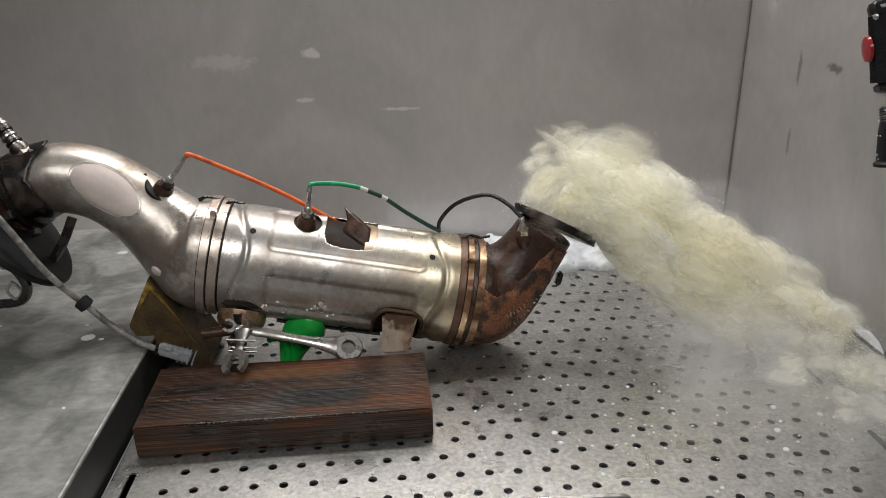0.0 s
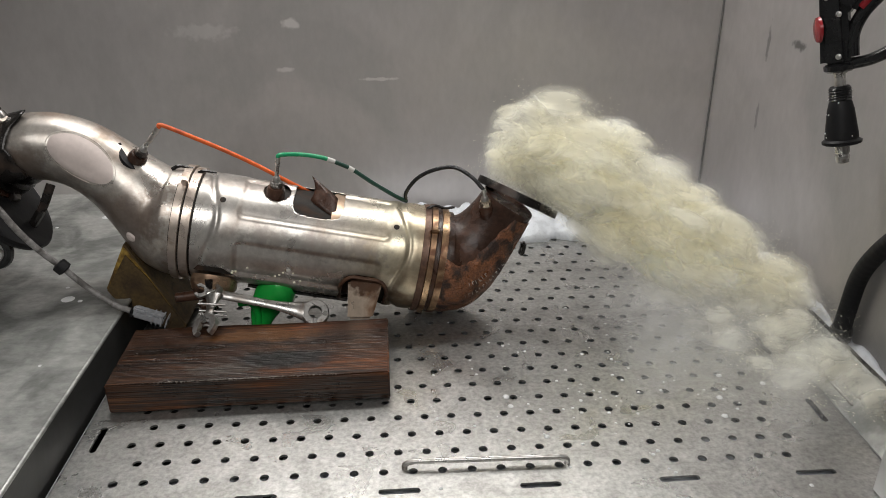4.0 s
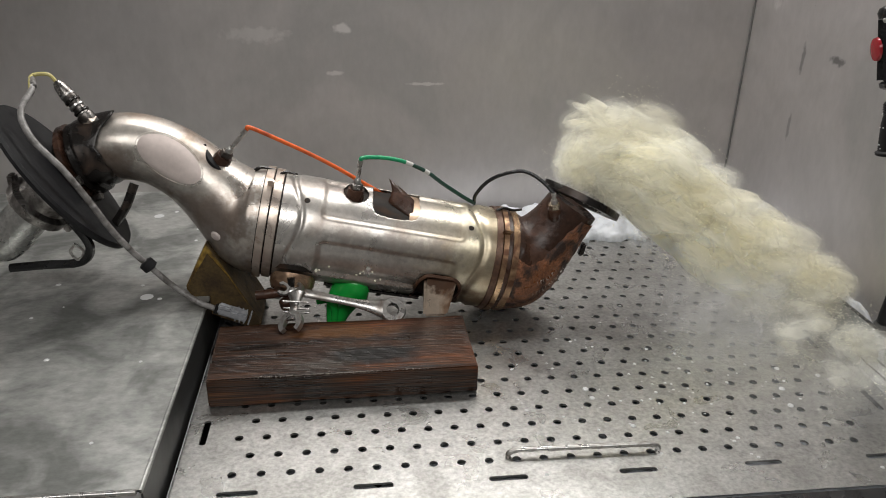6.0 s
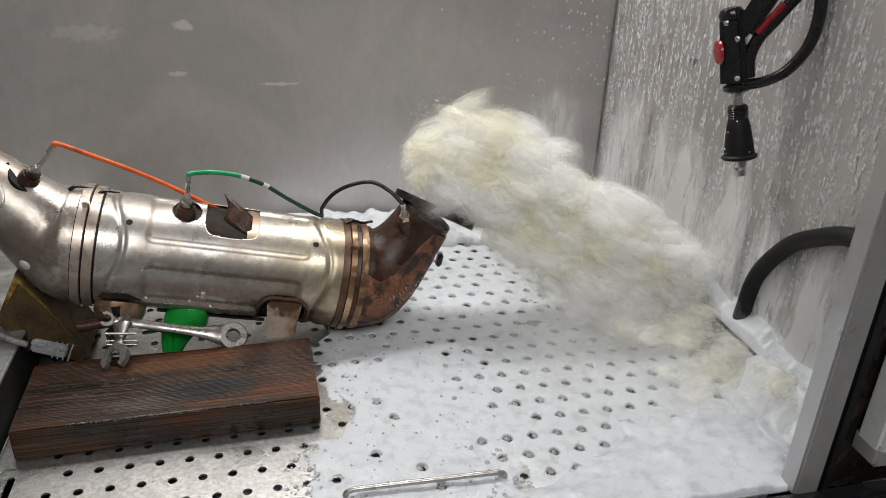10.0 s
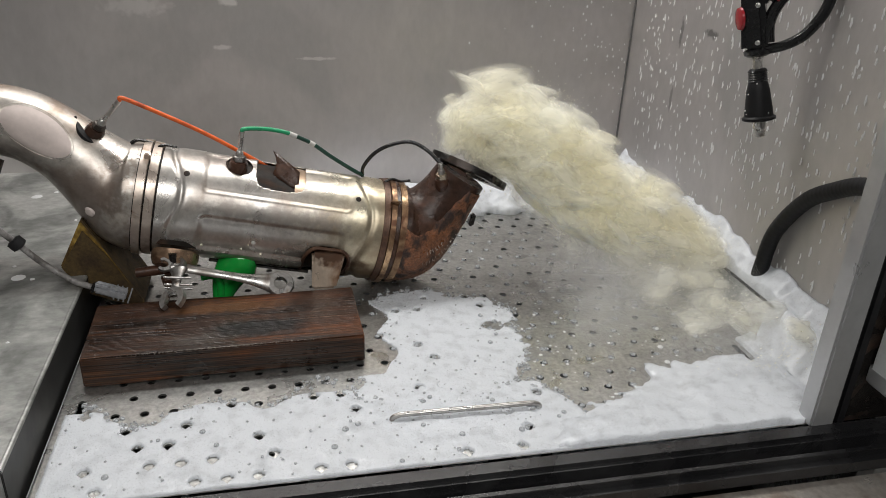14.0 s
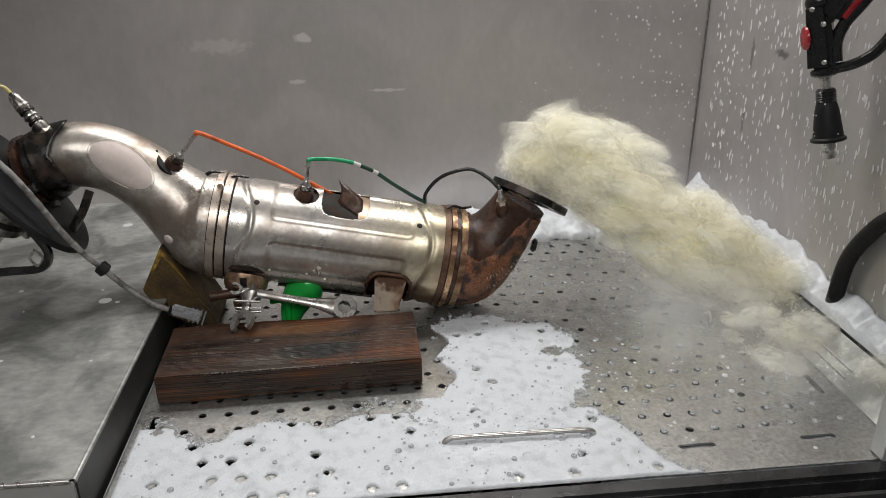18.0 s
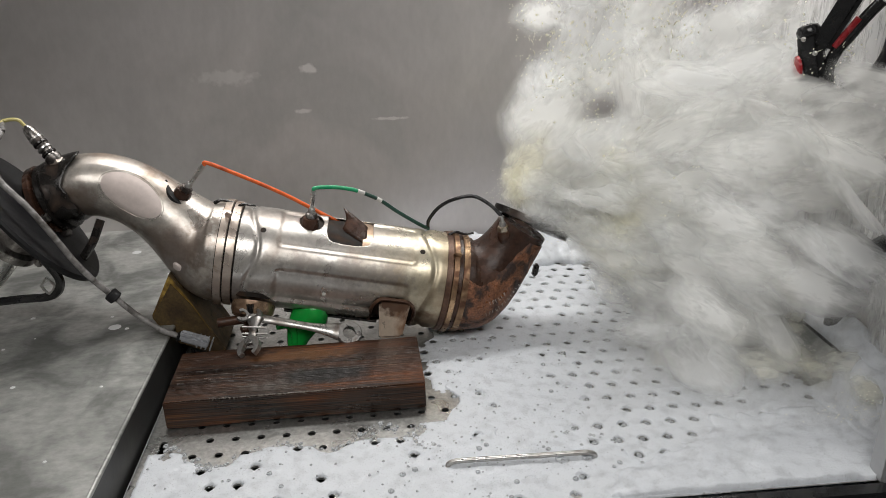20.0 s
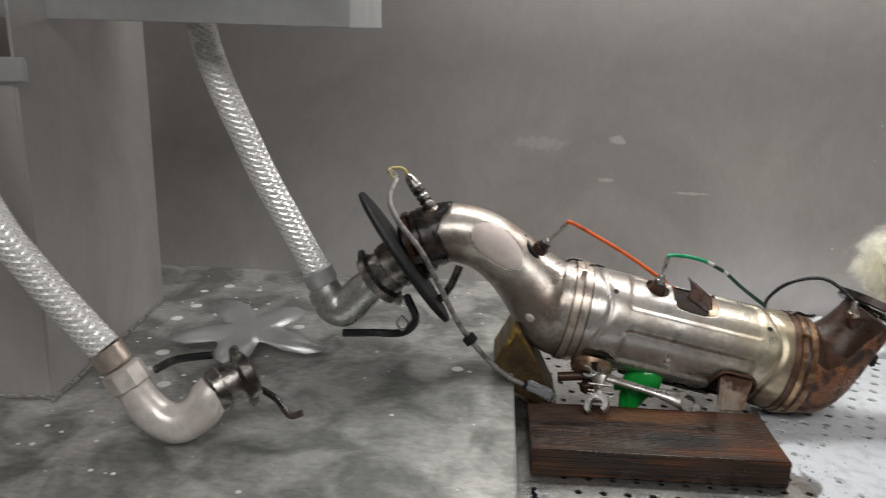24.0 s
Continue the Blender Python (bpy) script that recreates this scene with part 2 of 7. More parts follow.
    p.inputs["Specular IOR Level"].default_value = 0.22
    p.inputs["Coat Weight"].default_value, p.inputs["Coat Roughness"].default_value = 0.14, 0.16
    l.new(b.outputs[0], p.inputs["Coat Normal"])
    b.inputs["Strength"].default_value, b.inputs["Distance"].default_value = 0.55, 0.002
    l.new(mixed.outputs[0], b.inputs["Height"])
    l.new(b.outputs[0], p.inputs["Normal"])
    return m


WOOD = wood("wet_brown_timber", (0.112, 0.045, 0.016), (0.040, 0.0165, 0.0075), (0.004, 0.0025, 0.002), 5.0, 420.0, 0.36, 0, (1.8, 1.2, 0.70), 210.0)


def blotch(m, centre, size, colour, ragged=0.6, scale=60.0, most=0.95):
    """A stain, scuff or other patch of colour with a ragged outline at one place of a thing."""
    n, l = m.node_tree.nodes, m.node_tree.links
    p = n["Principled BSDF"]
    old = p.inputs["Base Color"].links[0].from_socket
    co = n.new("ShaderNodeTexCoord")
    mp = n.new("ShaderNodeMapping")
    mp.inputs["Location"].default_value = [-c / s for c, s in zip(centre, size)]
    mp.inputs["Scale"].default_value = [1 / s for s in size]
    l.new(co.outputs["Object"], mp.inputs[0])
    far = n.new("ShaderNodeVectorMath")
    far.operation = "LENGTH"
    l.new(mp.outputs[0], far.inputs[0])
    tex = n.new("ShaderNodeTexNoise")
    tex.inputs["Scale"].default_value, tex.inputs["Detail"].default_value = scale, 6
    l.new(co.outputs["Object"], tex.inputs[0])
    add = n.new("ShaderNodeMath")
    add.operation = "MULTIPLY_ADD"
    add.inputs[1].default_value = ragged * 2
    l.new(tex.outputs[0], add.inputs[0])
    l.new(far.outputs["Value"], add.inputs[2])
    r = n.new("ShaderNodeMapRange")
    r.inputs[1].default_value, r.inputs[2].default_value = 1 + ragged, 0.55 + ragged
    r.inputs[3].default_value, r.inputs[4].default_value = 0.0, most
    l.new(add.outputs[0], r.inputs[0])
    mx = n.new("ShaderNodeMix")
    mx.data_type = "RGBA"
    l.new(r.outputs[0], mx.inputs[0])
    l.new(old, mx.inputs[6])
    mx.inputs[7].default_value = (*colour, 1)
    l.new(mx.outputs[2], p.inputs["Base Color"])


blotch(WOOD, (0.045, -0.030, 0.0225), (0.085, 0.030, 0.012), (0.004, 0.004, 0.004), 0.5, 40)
blotch(WOOD, (-0.045, -0.048, 0.0225), (0.060, 0.016, 0.008), (0.085, 0.075, 0.065), 1.1, 160, 0.45)
blotch(WOOD, (-0.010, -0.0735, 0.0225), (0.120, 0.0022, 0.002), (0.30, 0.27, 0.24), 1.9, 420, 0.6)
# small pale and dark patches mixed into the wall colour
PALE_MARK, DARK_MARK = (0.86, 0.84, 0.82), (0.16, 0.155, 0.15)
WALL_MARKS = (((-0.185, 0.715, 0.414), (0.022, 0.03, 0.012), PALE_MARK, 0.6), ((-0.203, 0.715, 0.323), (0.018, 0.03, 0.006), PALE_MARK, 0.5), ((-0.010, 0.715, 0.300), (0.045, 0.03, 0.004), PALE_MARK, 0.5),
              ((-0.360, 0.715, 0.400), (0.070, 0.03, 0.018), PALE_MARK, 0.3), ((0.700, 0.385, 0.411), (0.03, 0.026, 0.009), DARK_MARK, 0.8), ((0.700, 0.495, 0.397), (0.03, 0.007, 0.040), DARK_MARK, 0.6), ((0.700, 0.495, 0.263), (0.03, 0.006, 0.030), DARK_MARK, 0.5))
for place, size, shade, most in WALL_MARKS:
    blotch(STEEL_WALL, place, size, shade, 0.8, 70, most)
blotch(STEEL_PIPE, (-0.275, -0.045, 0.000), (0.080, 0.060, 0.060), (0.21, 0.165, 0.145), 0.9, 34, 0.65)
blotch(STEEL_PIPE, (-0.430, -0.030, 0.060), (0.040, 0.050, 0.050), (0.20, 0.15, 0.12), 0.9, 60, 0.6)
blotch(STEEL_PIPE, (-0.225, -0.060, 0.040), (0.030, 0.050, 0.060), (0.22, 0.17, 0.14), 1.2, 120, 0.6)
blotch(STEEL_CAN, (0.150, -0.055, -0.055), (0.050, 0.050, 0.040), (0.17, 0.10, 0.06), 0.9, 60, 0.75)
blotch(STEEL_CAN, (0.095, -0.070, -0.040), (0.055, 0.040, 0.030), (0.10, 0.055, 0.035), 0.7, 50, 0.85)
blotch(STEEL_CAN, (-0.135, -0.055, -0.060), (0.045, 0.040, 0.025), (0.13, 0.080, 0.055), 0.8, 50, 0.8)
blotch(STEEL_CAN, (0.000, -0.080, 0.030), (0.120, 0.030, 0.020), (0.26, 0.235, 0.215), 1.6, 90, 0.55)
blotch(FOOT, (0.098, -0.080, -0.018), (0.040, 0.040, 0.024), (0.085, 0.042, 0.024), 0.8, 90, 0.95)
blotch(WOOD, (0.000, 0.040, 0.0225), (0.100, 0.020, 0.008), (0.11, 0.046, 0.014), 1.0, 70, 0.6)
WOOD_YELLOW = wood("yellow_wet_timber", (0.36, 0.24, 0.05), (0.19, 0.115, 0.022), (0.06, 0.034, 0.010), 5, 120, 0.5, 1, None, 4.0)
WOOD_DARK = mat("dark_brown_wood", (0.066, 0.040, 0.011), 0.8, 0.0, 190, 0.6, 0.5, (1, 1, 1), (0.030, 0.018, 0.009), 22)


def froth(name, thick, thin, clear=0.25, scale=60.0, through=0.45, pores=0.0):
    """Aerated water: white scattering with light passing through, broken up by small clear gaps."""
    m = bpy.data.materials.new(name)
    m.use_nodes = True
    n, l = m.node_tree.nodes, m.node_tree.links
    out = n["Material Output"]
    n.remove(n["Principled BSDF"])
    co = n.new("ShaderNodeTexCoord")
    a = n.new("ShaderNodeTexNoise")
    a.inputs["Scale"].default_value, a.inputs["Detail"].default_value = scale, 7
    l.new(co.outputs["Object"], a.inputs[0])
    w = n.new("ShaderNodeTexNoise")
    w.inputs["Scale"].default_value, w.inputs["Detail"].default_value = scale * 0.2, 3
    l.new(co.outputs["Object"], w.inputs[0])
    c = n.new("ShaderNodeMix")
    c.data_type = "RGBA"
    c.inputs[6].default_value, c.inputs[7].default_value = (*thin, 1), (*thick, 1)
    if pores:
        cell = n.new("ShaderNodeTexVoronoi")
        cell.inputs["Scale"].default_value = pores
        l.new(co.outputs["Object"], cell.inputs[0])
        dot = n.new("ShaderNodeMapRange")
        dot.inputs[1].default_value, dot.inputs[2].default_value, dot.inputs[3].default_value, dot.inputs[4].default_value = 0.12, 0.30, -0.55, 0.30
        l.new(cell.outputs["Distance"], dot.inputs[0])
        wide = n.new("ShaderNodeMath")
        wide.operation = "MULTIPLY_ADD"
        wide.inputs[1].default_value = 2.4
        wide.inputs[2].default_value = -0.50
        l.new(w.outputs[0], wide.inputs[0])
        both = n.new("ShaderNodeMath")
        both.use_clamp = True
        l.new(dot.outputs[0], both.inputs[0])
        l.new(wide.outputs[0], both.inputs[1])
        l.new(both.outputs[0], c.inputs[0])
    else:
        l.new(a.outputs[0], c.inputs[0])
    d = n.new("ShaderNodeBsdfDiffuse")
    t = n.new("ShaderNodeBsdfTranslucent")
    l.new(c.outputs[2], d.inputs[0])
    l.new(c.outputs[2], t.inputs[0])
    dt = n.new("ShaderNodeMixShader")
    dt.inputs[0].default_value = through
    l.new(d.outputs[0], dt.inputs[1])
    l.new(t.outputs[0], dt.inputs[2])
    g = n.new("ShaderNodeBsdfGlossy")
    g.inputs["Roughness"].default_value = 0.3
    gl = n.new("ShaderNodeMixShader")
    gl.inputs[0].default_value = 0.05
    l.new(dt.outputs[0], gl.inputs[1])
    l.new(g.outputs[0], gl.inputs[2])
    tr = n.new("ShaderNodeBsdfTransparent")
    k = n.new("ShaderNodeMapRange")
    k.inputs[1].default_value, k.inputs[2].default_value = 0.40, 0.62
    k.inputs[3].default_value, k.inputs[4].default_value = min(1, clear * 2), 0.0
    l.new(a.outputs[0], k.inputs[0])
    ms = n.new("ShaderNodeMixShader")
    l.new(k.outputs[0], ms.inputs[0])
    l.new(gl.outputs[0], ms.inputs[1])
    l.new(tr.outputs[0], ms.inputs[2])
    b = n.new("ShaderNodeBump")
    b.inputs["Strength"].default_value, b.inputs["Distance"].default_value = 0.5, 0.003
    l.new(a.outputs[0], b.inputs["Height"])
    l.new(b.outputs[0], d.inputs["Normal"])
    l.new(ms.outputs[0], out.inputs[0])
    return m




def veil(name, colour, other, dense, streak=1.5, ragged=1.5, full=0.50, fine=0.9):
    """A thin torn sheet of aerated water: bright scattering in streaks along the flow, thinning out to its edge."""
    m = bpy.data.materials.new(name)
    m.use_nodes = True
    n, l = m.node_tree.nodes, m.node_tree.links
    out = n["Material Output"]
    n.remove(n["Principled BSDF"])
    co = n.new("ShaderNodeTexCoord")
    info = n.new("ShaderNodeObjectInfo")
    mp = n.new("ShaderNodeMapping")
    mp.inputs["Scale"].default_value = (0.95, 1.35, 1.0)
    l.new(co.outputs["Object"], mp.inputs[0])
    far = n.new("ShaderNodeMath")
    far.operation = "MULTIPLY"
    far.inputs[1].default_value = 40
    l.new(info.outputs["Random"], far.inputs[0])
    shift = n.new("ShaderNodeVectorMath")
    shift.operation = "ADD"
    l.new(mp.outputs[0], shift.inputs[0])
    l.new(far.outputs[0], shift.inputs[1])
    tex = n.new("ShaderNodeTexNoise")
    tex.inputs["Scale"].default_value, tex.inputs["Detail"].default_value, tex.inputs["Roughness"].default_value, tex.inputs["Distortion"].default_value = streak, 5, 0.52, 0.6
    l.new(shift.outputs[0], tex.inputs[0])
    flat = n.new("ShaderNodeVectorMath")
    flat.operation = "MULTIPLY"
    flat.inputs[1].default_value = (1, 1, 0)
    l.new(co.outputs["Object"], flat.inputs[0])
    rad = n.new("ShaderNodeVectorMath")
    rad.operation = "LENGTH"
    l.new(flat.outputs[0], rad.inputs[0])
    fall = n.new("ShaderNodeMapRange")
    fall.interpolation_type = "SMOOTHSTEP"
    fall.inputs[1].default_value, fall.inputs[2].default_value, fall.inputs[3].default_value, fall.inputs[4].default_value = 0.15, 1.0, 1.0, 0.0
    l.new(rad.outputs["Value"], fall.inputs[0])
    torn = n.new("ShaderNodeMath")
    torn.operation = "MULTIPLY_ADD"
    torn.inputs[1].default_value, torn.inputs[2].default_value = ragged, 0.5 - ragged / 2
    l.new(tex.outputs[0], torn.inputs[0])
    fmap = n.new("ShaderNodeMapping")
    fmap.inputs["Scale"].default_value = (0.80, 1.25, 1.0)
    l.new(shift.outputs[0], fmap.inputs[0])
    threads = n.new("ShaderNodeTexNoise")
    threads.inputs["Scale"].default_value, threads.inputs["Detail"].default_value, threads.inputs["Roughness"].default_value, threads.inputs["Distortion"].default_value = streak * 4, 5, 0.62, 0.8
    l.new(fmap.outputs[0], threads.inputs[0])
    comb = n.new("ShaderNodeMath")
    comb.operation = "MULTIPLY_ADD"
    comb.inputs[1].default_value = fine
    l.new(threads.outputs[0], comb.inputs[0])
    less = n.new("ShaderNodeMath")
    less.operation = "SUBTRACT"
    less.inputs[1].default_value = fine / 2
    l.new(torn.outputs[0], less.inputs[0])
    l.new(less.outputs[0], comb.inputs[2])
    thick = n.new("ShaderNodeMath")
    thick.operation = "MULTIPLY"
    l.new(comb.outputs[0], thick.inputs[0])
    l.new(fall.outputs[0], thick.inputs[1])
    k = n.new("ShaderNodeMapRange")
    k.inputs[1].default_value, k.inputs[2].default_value, k.inputs[3].default_value, k.inputs[4].default_value = 0.03, full, 0.0, dense
    l.new(thick.outputs[0], k.inputs[0])
    c = n.new("ShaderNodeMix")
    c.data_type = "RGBA"
    c.inputs[6].default_value, c.inputs[7].default_value = (*colour, 1), (*other, 1)
    l.new(info.outputs["Random"], c.inputs[0])
    d = n.new("ShaderNodeBsdfDiffuse")
    t = n.new("ShaderNodeBsdfTranslucent")
    l.new(c.outputs[2], d.inputs[0])
    l.new(c.outputs[2], t.inputs[0])
    dt = n.new("ShaderNodeMixShader")
    dt.inputs[0].default_value = 0.5
    l.new(d.outputs[0], dt.inputs[1])
    l.new(t.outputs[0], dt.inputs[2])
    tr = n.new("ShaderNodeBsdfTransparent")
    ms = n.new("ShaderNodeMixShader")
    l.new(k.outputs[0], ms.inputs[0])
    l.new(tr.outputs[0], ms.inputs[1])
    l.new(dt.outputs[0], ms.inputs[2])
    l.new(ms.outputs[0], out.inputs[0])
    return m


JET_VEIL = veil("thin_yellowish_froth", (0.98, 0.945, 0.79), (0.985, 0.98, 0.91), 0.54, 1.2, 1.4, 0.5, 0.55)
BURST_VEIL = veil("thin_white_froth", (0.97, 0.97, 0.95), (0.97, 0.98, 0.985), 0.75, 1.2, 1.2, 0.5, 0.4)
MIST = veil("drifting_mist", (0.95, 0.95, 0.94), (0.95, 0.95, 0.95), 0.09, 1.6, 2.2, 0.5, 0.8)




def thick_froth(name, colour, other, depth, stretch):
    """Thick aerated water: light scatters deep under its streaked surface."""
    m = bpy.data.materials.new(name)
    m.use_nodes = True
    n, l = m.node_tree.nodes, m.node_tree.links
    p = n["Principled BSDF"]
    co = n.new("ShaderNodeTexCoord")
    mp = n.new("ShaderNodeMapping")
    mp.inputs["Scale"].default_value = stretch
    l.new(co.outputs["Object"], mp.inputs[0])
    w = n.new("ShaderNodeTexNoise")
    w.inputs["Scale"].default_value, w.inputs["Detail"].default_value, w.inputs["Distortion"].default_value = 1.0, 7, 0.8
    l.new(mp.outputs[0], w.inputs[0])
    r = n.new("ShaderNodeMapRange")
    r.inputs[1].default_value, r.inputs[2].default_value = 0.32, 0.66
    l.new(w.outputs[0], r.inputs[0])
    c = n.new("ShaderNodeMix")
    c.data_type = "RGBA"
    c.inputs[6].default_value, c.inputs[7].default_value = (*colour, 1), (*other, 1)
    l.new(r.outputs[0], c.inputs[0])
    l.new(c.outputs[2], p.inputs["Base Color"])
    p.inputs["Roughness"].default_value, p.inputs["Specular IOR Level"].default_value = 0.6, 0.15
    p.inputs["Subsurface Weight"].default_value, p.inputs["Subsurface Scale"].default_value = 1.0, depth
    p.inputs["Subsurface Radius"].default_value = (1.0, 0.95, 0.8)
    b = n.new("ShaderNodeBump")
    b.inputs["Strength"].default_value, b.inputs["Distance"].default_value = 0.22, 0.004
    l.new(w.outputs[0], b.inputs["Height"])
    l.new(b.outputs[0], p.inputs["Normal"])
    return m


JET_BODY = thick_froth("thick_cream_water", (0.93, 0.86, 0.63), (0.97, 0.945, 0.81), 0.06, (14, 34, 34))
FOAM = froth("white_bubbly_foam", (0.80, 0.83, 0.875), (0.54, 0.56, 0.59), 0.0, 260, 0.25, 390)
FILM = veil("running_soapy_film", (0.93, 0.93, 0.92), (0.95, 0.95, 0.95), 0.75, 2.4, 2.0, 0.40)
SPRAY = froth("cream_spray", (0.95, 0.94, 0.86), (0.93, 0.90, 0.74), 0.0, 3, 0.5)
BUBBLE = froth("thin_bubble_skin", (0.72, 0.74, 0.76), (0.46, 0.48, 0.50), 0.34, 420, 0.35)
STREAKS = froth("soapy_streaks", (0.80, 0.81, 0.81), (0.66, 0.67, 0.67), 0.42, 130, 0.4)
DROPS = froth("white_soapy_drops", (0.85, 0.86, 0.86), (0.8, 0.8, 0.8), 0.0, 300, 0.3)

# ---------------------------------------------------------------- mesh helpers


def mesh_of(bm, name, material, smooth=True):
    me = bpy.data.meshes.new(name)
    bmesh.ops.recalc_face_normals(bm, faces=bm.faces[:])
    bm.to_mesh(me)
    bm.free()
    for p in me.polygons:
        p.use_smooth = smooth
    if smooth:
        me.set_sharp_from_angle(angle=radians(38))
    me.materials.append(material)
    return me


def thing(name, bm, material, label, category, group="", kind="", smooth=True):
    return tagged(new(name, mesh_of(bm, name, material, smooth)), label, category, group, kind)


def holder(name, m, label, category, group="", kind=""):
    ob = new(name)
    ob.empty_display_size = 0.02
    ob.matrix_world = m
    return tagged(ob, label, category, group, kind)


def part(name, bm, material, parent, label="", smooth=True):
    ob = new(name, mesh_of(bm, name, material, smooth))
    ob.parent = parent
    if label:
        ob["label"] = label
    return ob


def box_bm(sx, sy, sz, centre=(0, 0, 0), bevel=0.0, bm=None, turn=None):
    made = bm or bmesh.new()
    m = Matrix.Translation(centre) @ (turn or Matrix.Identity(4)) @ Matrix.Diagonal((sx, sy, sz, 1))
    r = bmesh.ops.create_cube(made, size=1, matrix=m)
    if bevel:
        edges = {e for v in r["verts"] for e in v.link_edges}
        bmesh.ops.bevel(made, geom=list(edges), offset=bevel, segments=2, affect="EDGES")
    return made


def ring_frame(direction, hint=(0, 1, 0)):
    d = Vector(direction).normalized()
    h = Vector(hint)
    if abs(d.dot(h)) > 0.95:
        h = Vector((0, 0, 1))
    x = h.cross(d).normalized()
    return x, d.cross(x).normalized(), d


def loft_bm(sections, n=32, caps=True, bm=None, flat=1.0):
    """A tube through sections of (centre, direction, radius)."""
    made = bm or bmesh.new()
    rings = []
    for c, d, r in sections:
        x, y, _ = ring_frame(d)
        rings.append([made.verts.new(Vector(c) + r * (math.cos(2 * math.pi * i / n) * x * flat + math.sin(2 * math.pi * i / n) * y)) for i in range(n)])
    for a, b in zip(rings, rings[1:]):
        for i in range(n):
            made.faces.new((a[i], a[(i + 1) % n], b[(i + 1) % n], b[i]))
    if caps:
        made.faces.new(rings[0][::-1])
        made.faces.new(rings[-1])
    return made


def smooth_path(points, steps=8):
    """Catmull-Rom through the points."""
    p = [Vector(q) for q in points]
    p = [2 * p[0] - p[1], *p, 2 * p[-1] - p[-2]]
    out = []
    for i in range(1, len(p) - 2):
        a, b, c, d = p[i - 1:i + 3]
        for k in range(steps):
            t = k / steps
            out.append(0.5 * (2 * b + (c - a) * t + (2 * a - 5 * b + 4 * c - d) * t * t + (3 * b - a - 3 * c + d) * t ** 3))
    return out + [p[-2]]


def tube_bm(points, radius, n=12, steps=8, bm=None, wobble=0.0):
    pts = smooth_path(points, steps)
    secs = []
    for i, q in enumerate(pts):
        d = (pts[min(i + 1, len(pts) - 1)] - pts[max(i - 1, 0)]).normalized()
        r = radius[0] + (radius[1] - radius[0]) * i / (len(pts) - 1) if isinstance(radius, tuple) else radius
        secs.append((q, d, r * (1 + wobble * math.sin(i * 2.1))))
    return loft_bm(secs, n, True, bm)


def lathe_bm(profile, axis=(1, 0, 0), origin=(0, 0, 0), n=48, bm=None):
    """Turn (along, radius) pairs about an axis."""
    x, y, d = ring_frame(axis)
    return loft_bm([(Vector(origin) + d * s, d, max(r, 1e-4)) for s, r in profile], n, True, bm)


def hex_bm(origin, axis, across, high, bm=None):
    return lathe_bm([(0, across * 0.48), (high * 0.12, across * 0.577), (high * 0.88, across * 0.577), (high, across * 0.48)], axis, origin, 6, bm)


def noisy(bm, amount, scale, seed=0.0, octaves=4):
    for v in bm.verts:
        k = noise.fractal(v.co * scale + Vector((seed, seed * 0.7, -seed)), 0.9, 2.1, octaves)
        v.co += v.normal * k * amount
    return bm

# ---------------------------------------------------------------- the wash cabinet
BACK, RIGHT, SHELF_X, SHELF_Z, FRONT = 0.715, 0.700, -0.407, 0.065, -0.235


def slab(name, x0, x1, y0, y1, z0, z1, material, label, category, bevel=0.0, kind="structure"):
    return thing(name, box_bm(x1 - x0, y1 - y0, z1 - z0, ((x0 + x1) / 2, (y0 + y1) / 2, (z0 + z1) / 2), bevel), material, label, category, kind=kind)


slab("wall_back", -1.55, 0.76, BACK, BACK + 0.03, -0.30, 1.25, STEEL_WALL, "grey brushed stainless steel rear wall, streaked and damp", "wall")
slab("wall_right", RIGHT, RIGHT + 0.03, -0.215, BACK, -0.30, 1.25, STEEL_WALL, "grey stainless steel side wall wet with running drops", "wall")
slab("wall_left", -1.31, -1.28, FRONT, BACK, -0.30, 1.25, STEEL_WALL, "grey stainless steel side wall behind a duct", "wall")
slab("ceiling", -1.55, 0.76, -0.26, BACK + 0.03, 1.25, 1.28, STEEL_WALL, "stainless steel cabinet ceiling with a strip light", "ceiling")
slab("sump_floor", -1.3, 0.76, -0.26, BACK, -0.33, -0.30, DARK_STEEL, "dark wet steel sump floor under the tray", "floor")
slab("cabinet_front_panel", -1.31, 0.9, -0.345, -0.325, -0.90, -0.05, STEEL_POST, "grey steel panel under the cabinet opening", "panel")
slab("cabinet_base", -1.31, 0.76, -0.32, 0.745, -0.90, -0.335, STEEL_POST, "grey steel base under the wash cabinet", "cabinet base")
slab("wall_lintel", -1.31, 0.9, -0.26, -0.23, 1.00, 1.25, STEEL_WALL, "stainless lintel over the cabinet opening", "wall")

# weld lines and smears on the walls, as raised seams
seam = thing("wall_seam", tube_bm([(RIGHT - 0.002, BACK - 0.002, -0.2), (RIGHT - 0.002, BACK - 0.002, 0.5), (RIGHT - 0.002, BACK - 0.002, 1.2)], 0.0020, 8), SEAM, "weld seam in the corner of the steel walls", "seam", kind="structure")

# duct at the far side of the shelf
duct = holder("steel_duct", Matrix.Translation((-1.127, 0.022, SHELF_Z)) @ Matrix.Rotation(radians(3.1), 4, "Z"), "tall grey folded stainless steel duct on the shelf", "duct")
part("duct_side", box_bm(0.004, 0.455, 0.60, (-0.002, 0.2275, 0.30)), STEEL_WALL, duct, smooth=False)
part("duct_front", box_bm(0.13, 0.004, 0.50, (-0.069, 0.000, 0.25), 0.001), STEEL_WALL, duct, smooth=False)
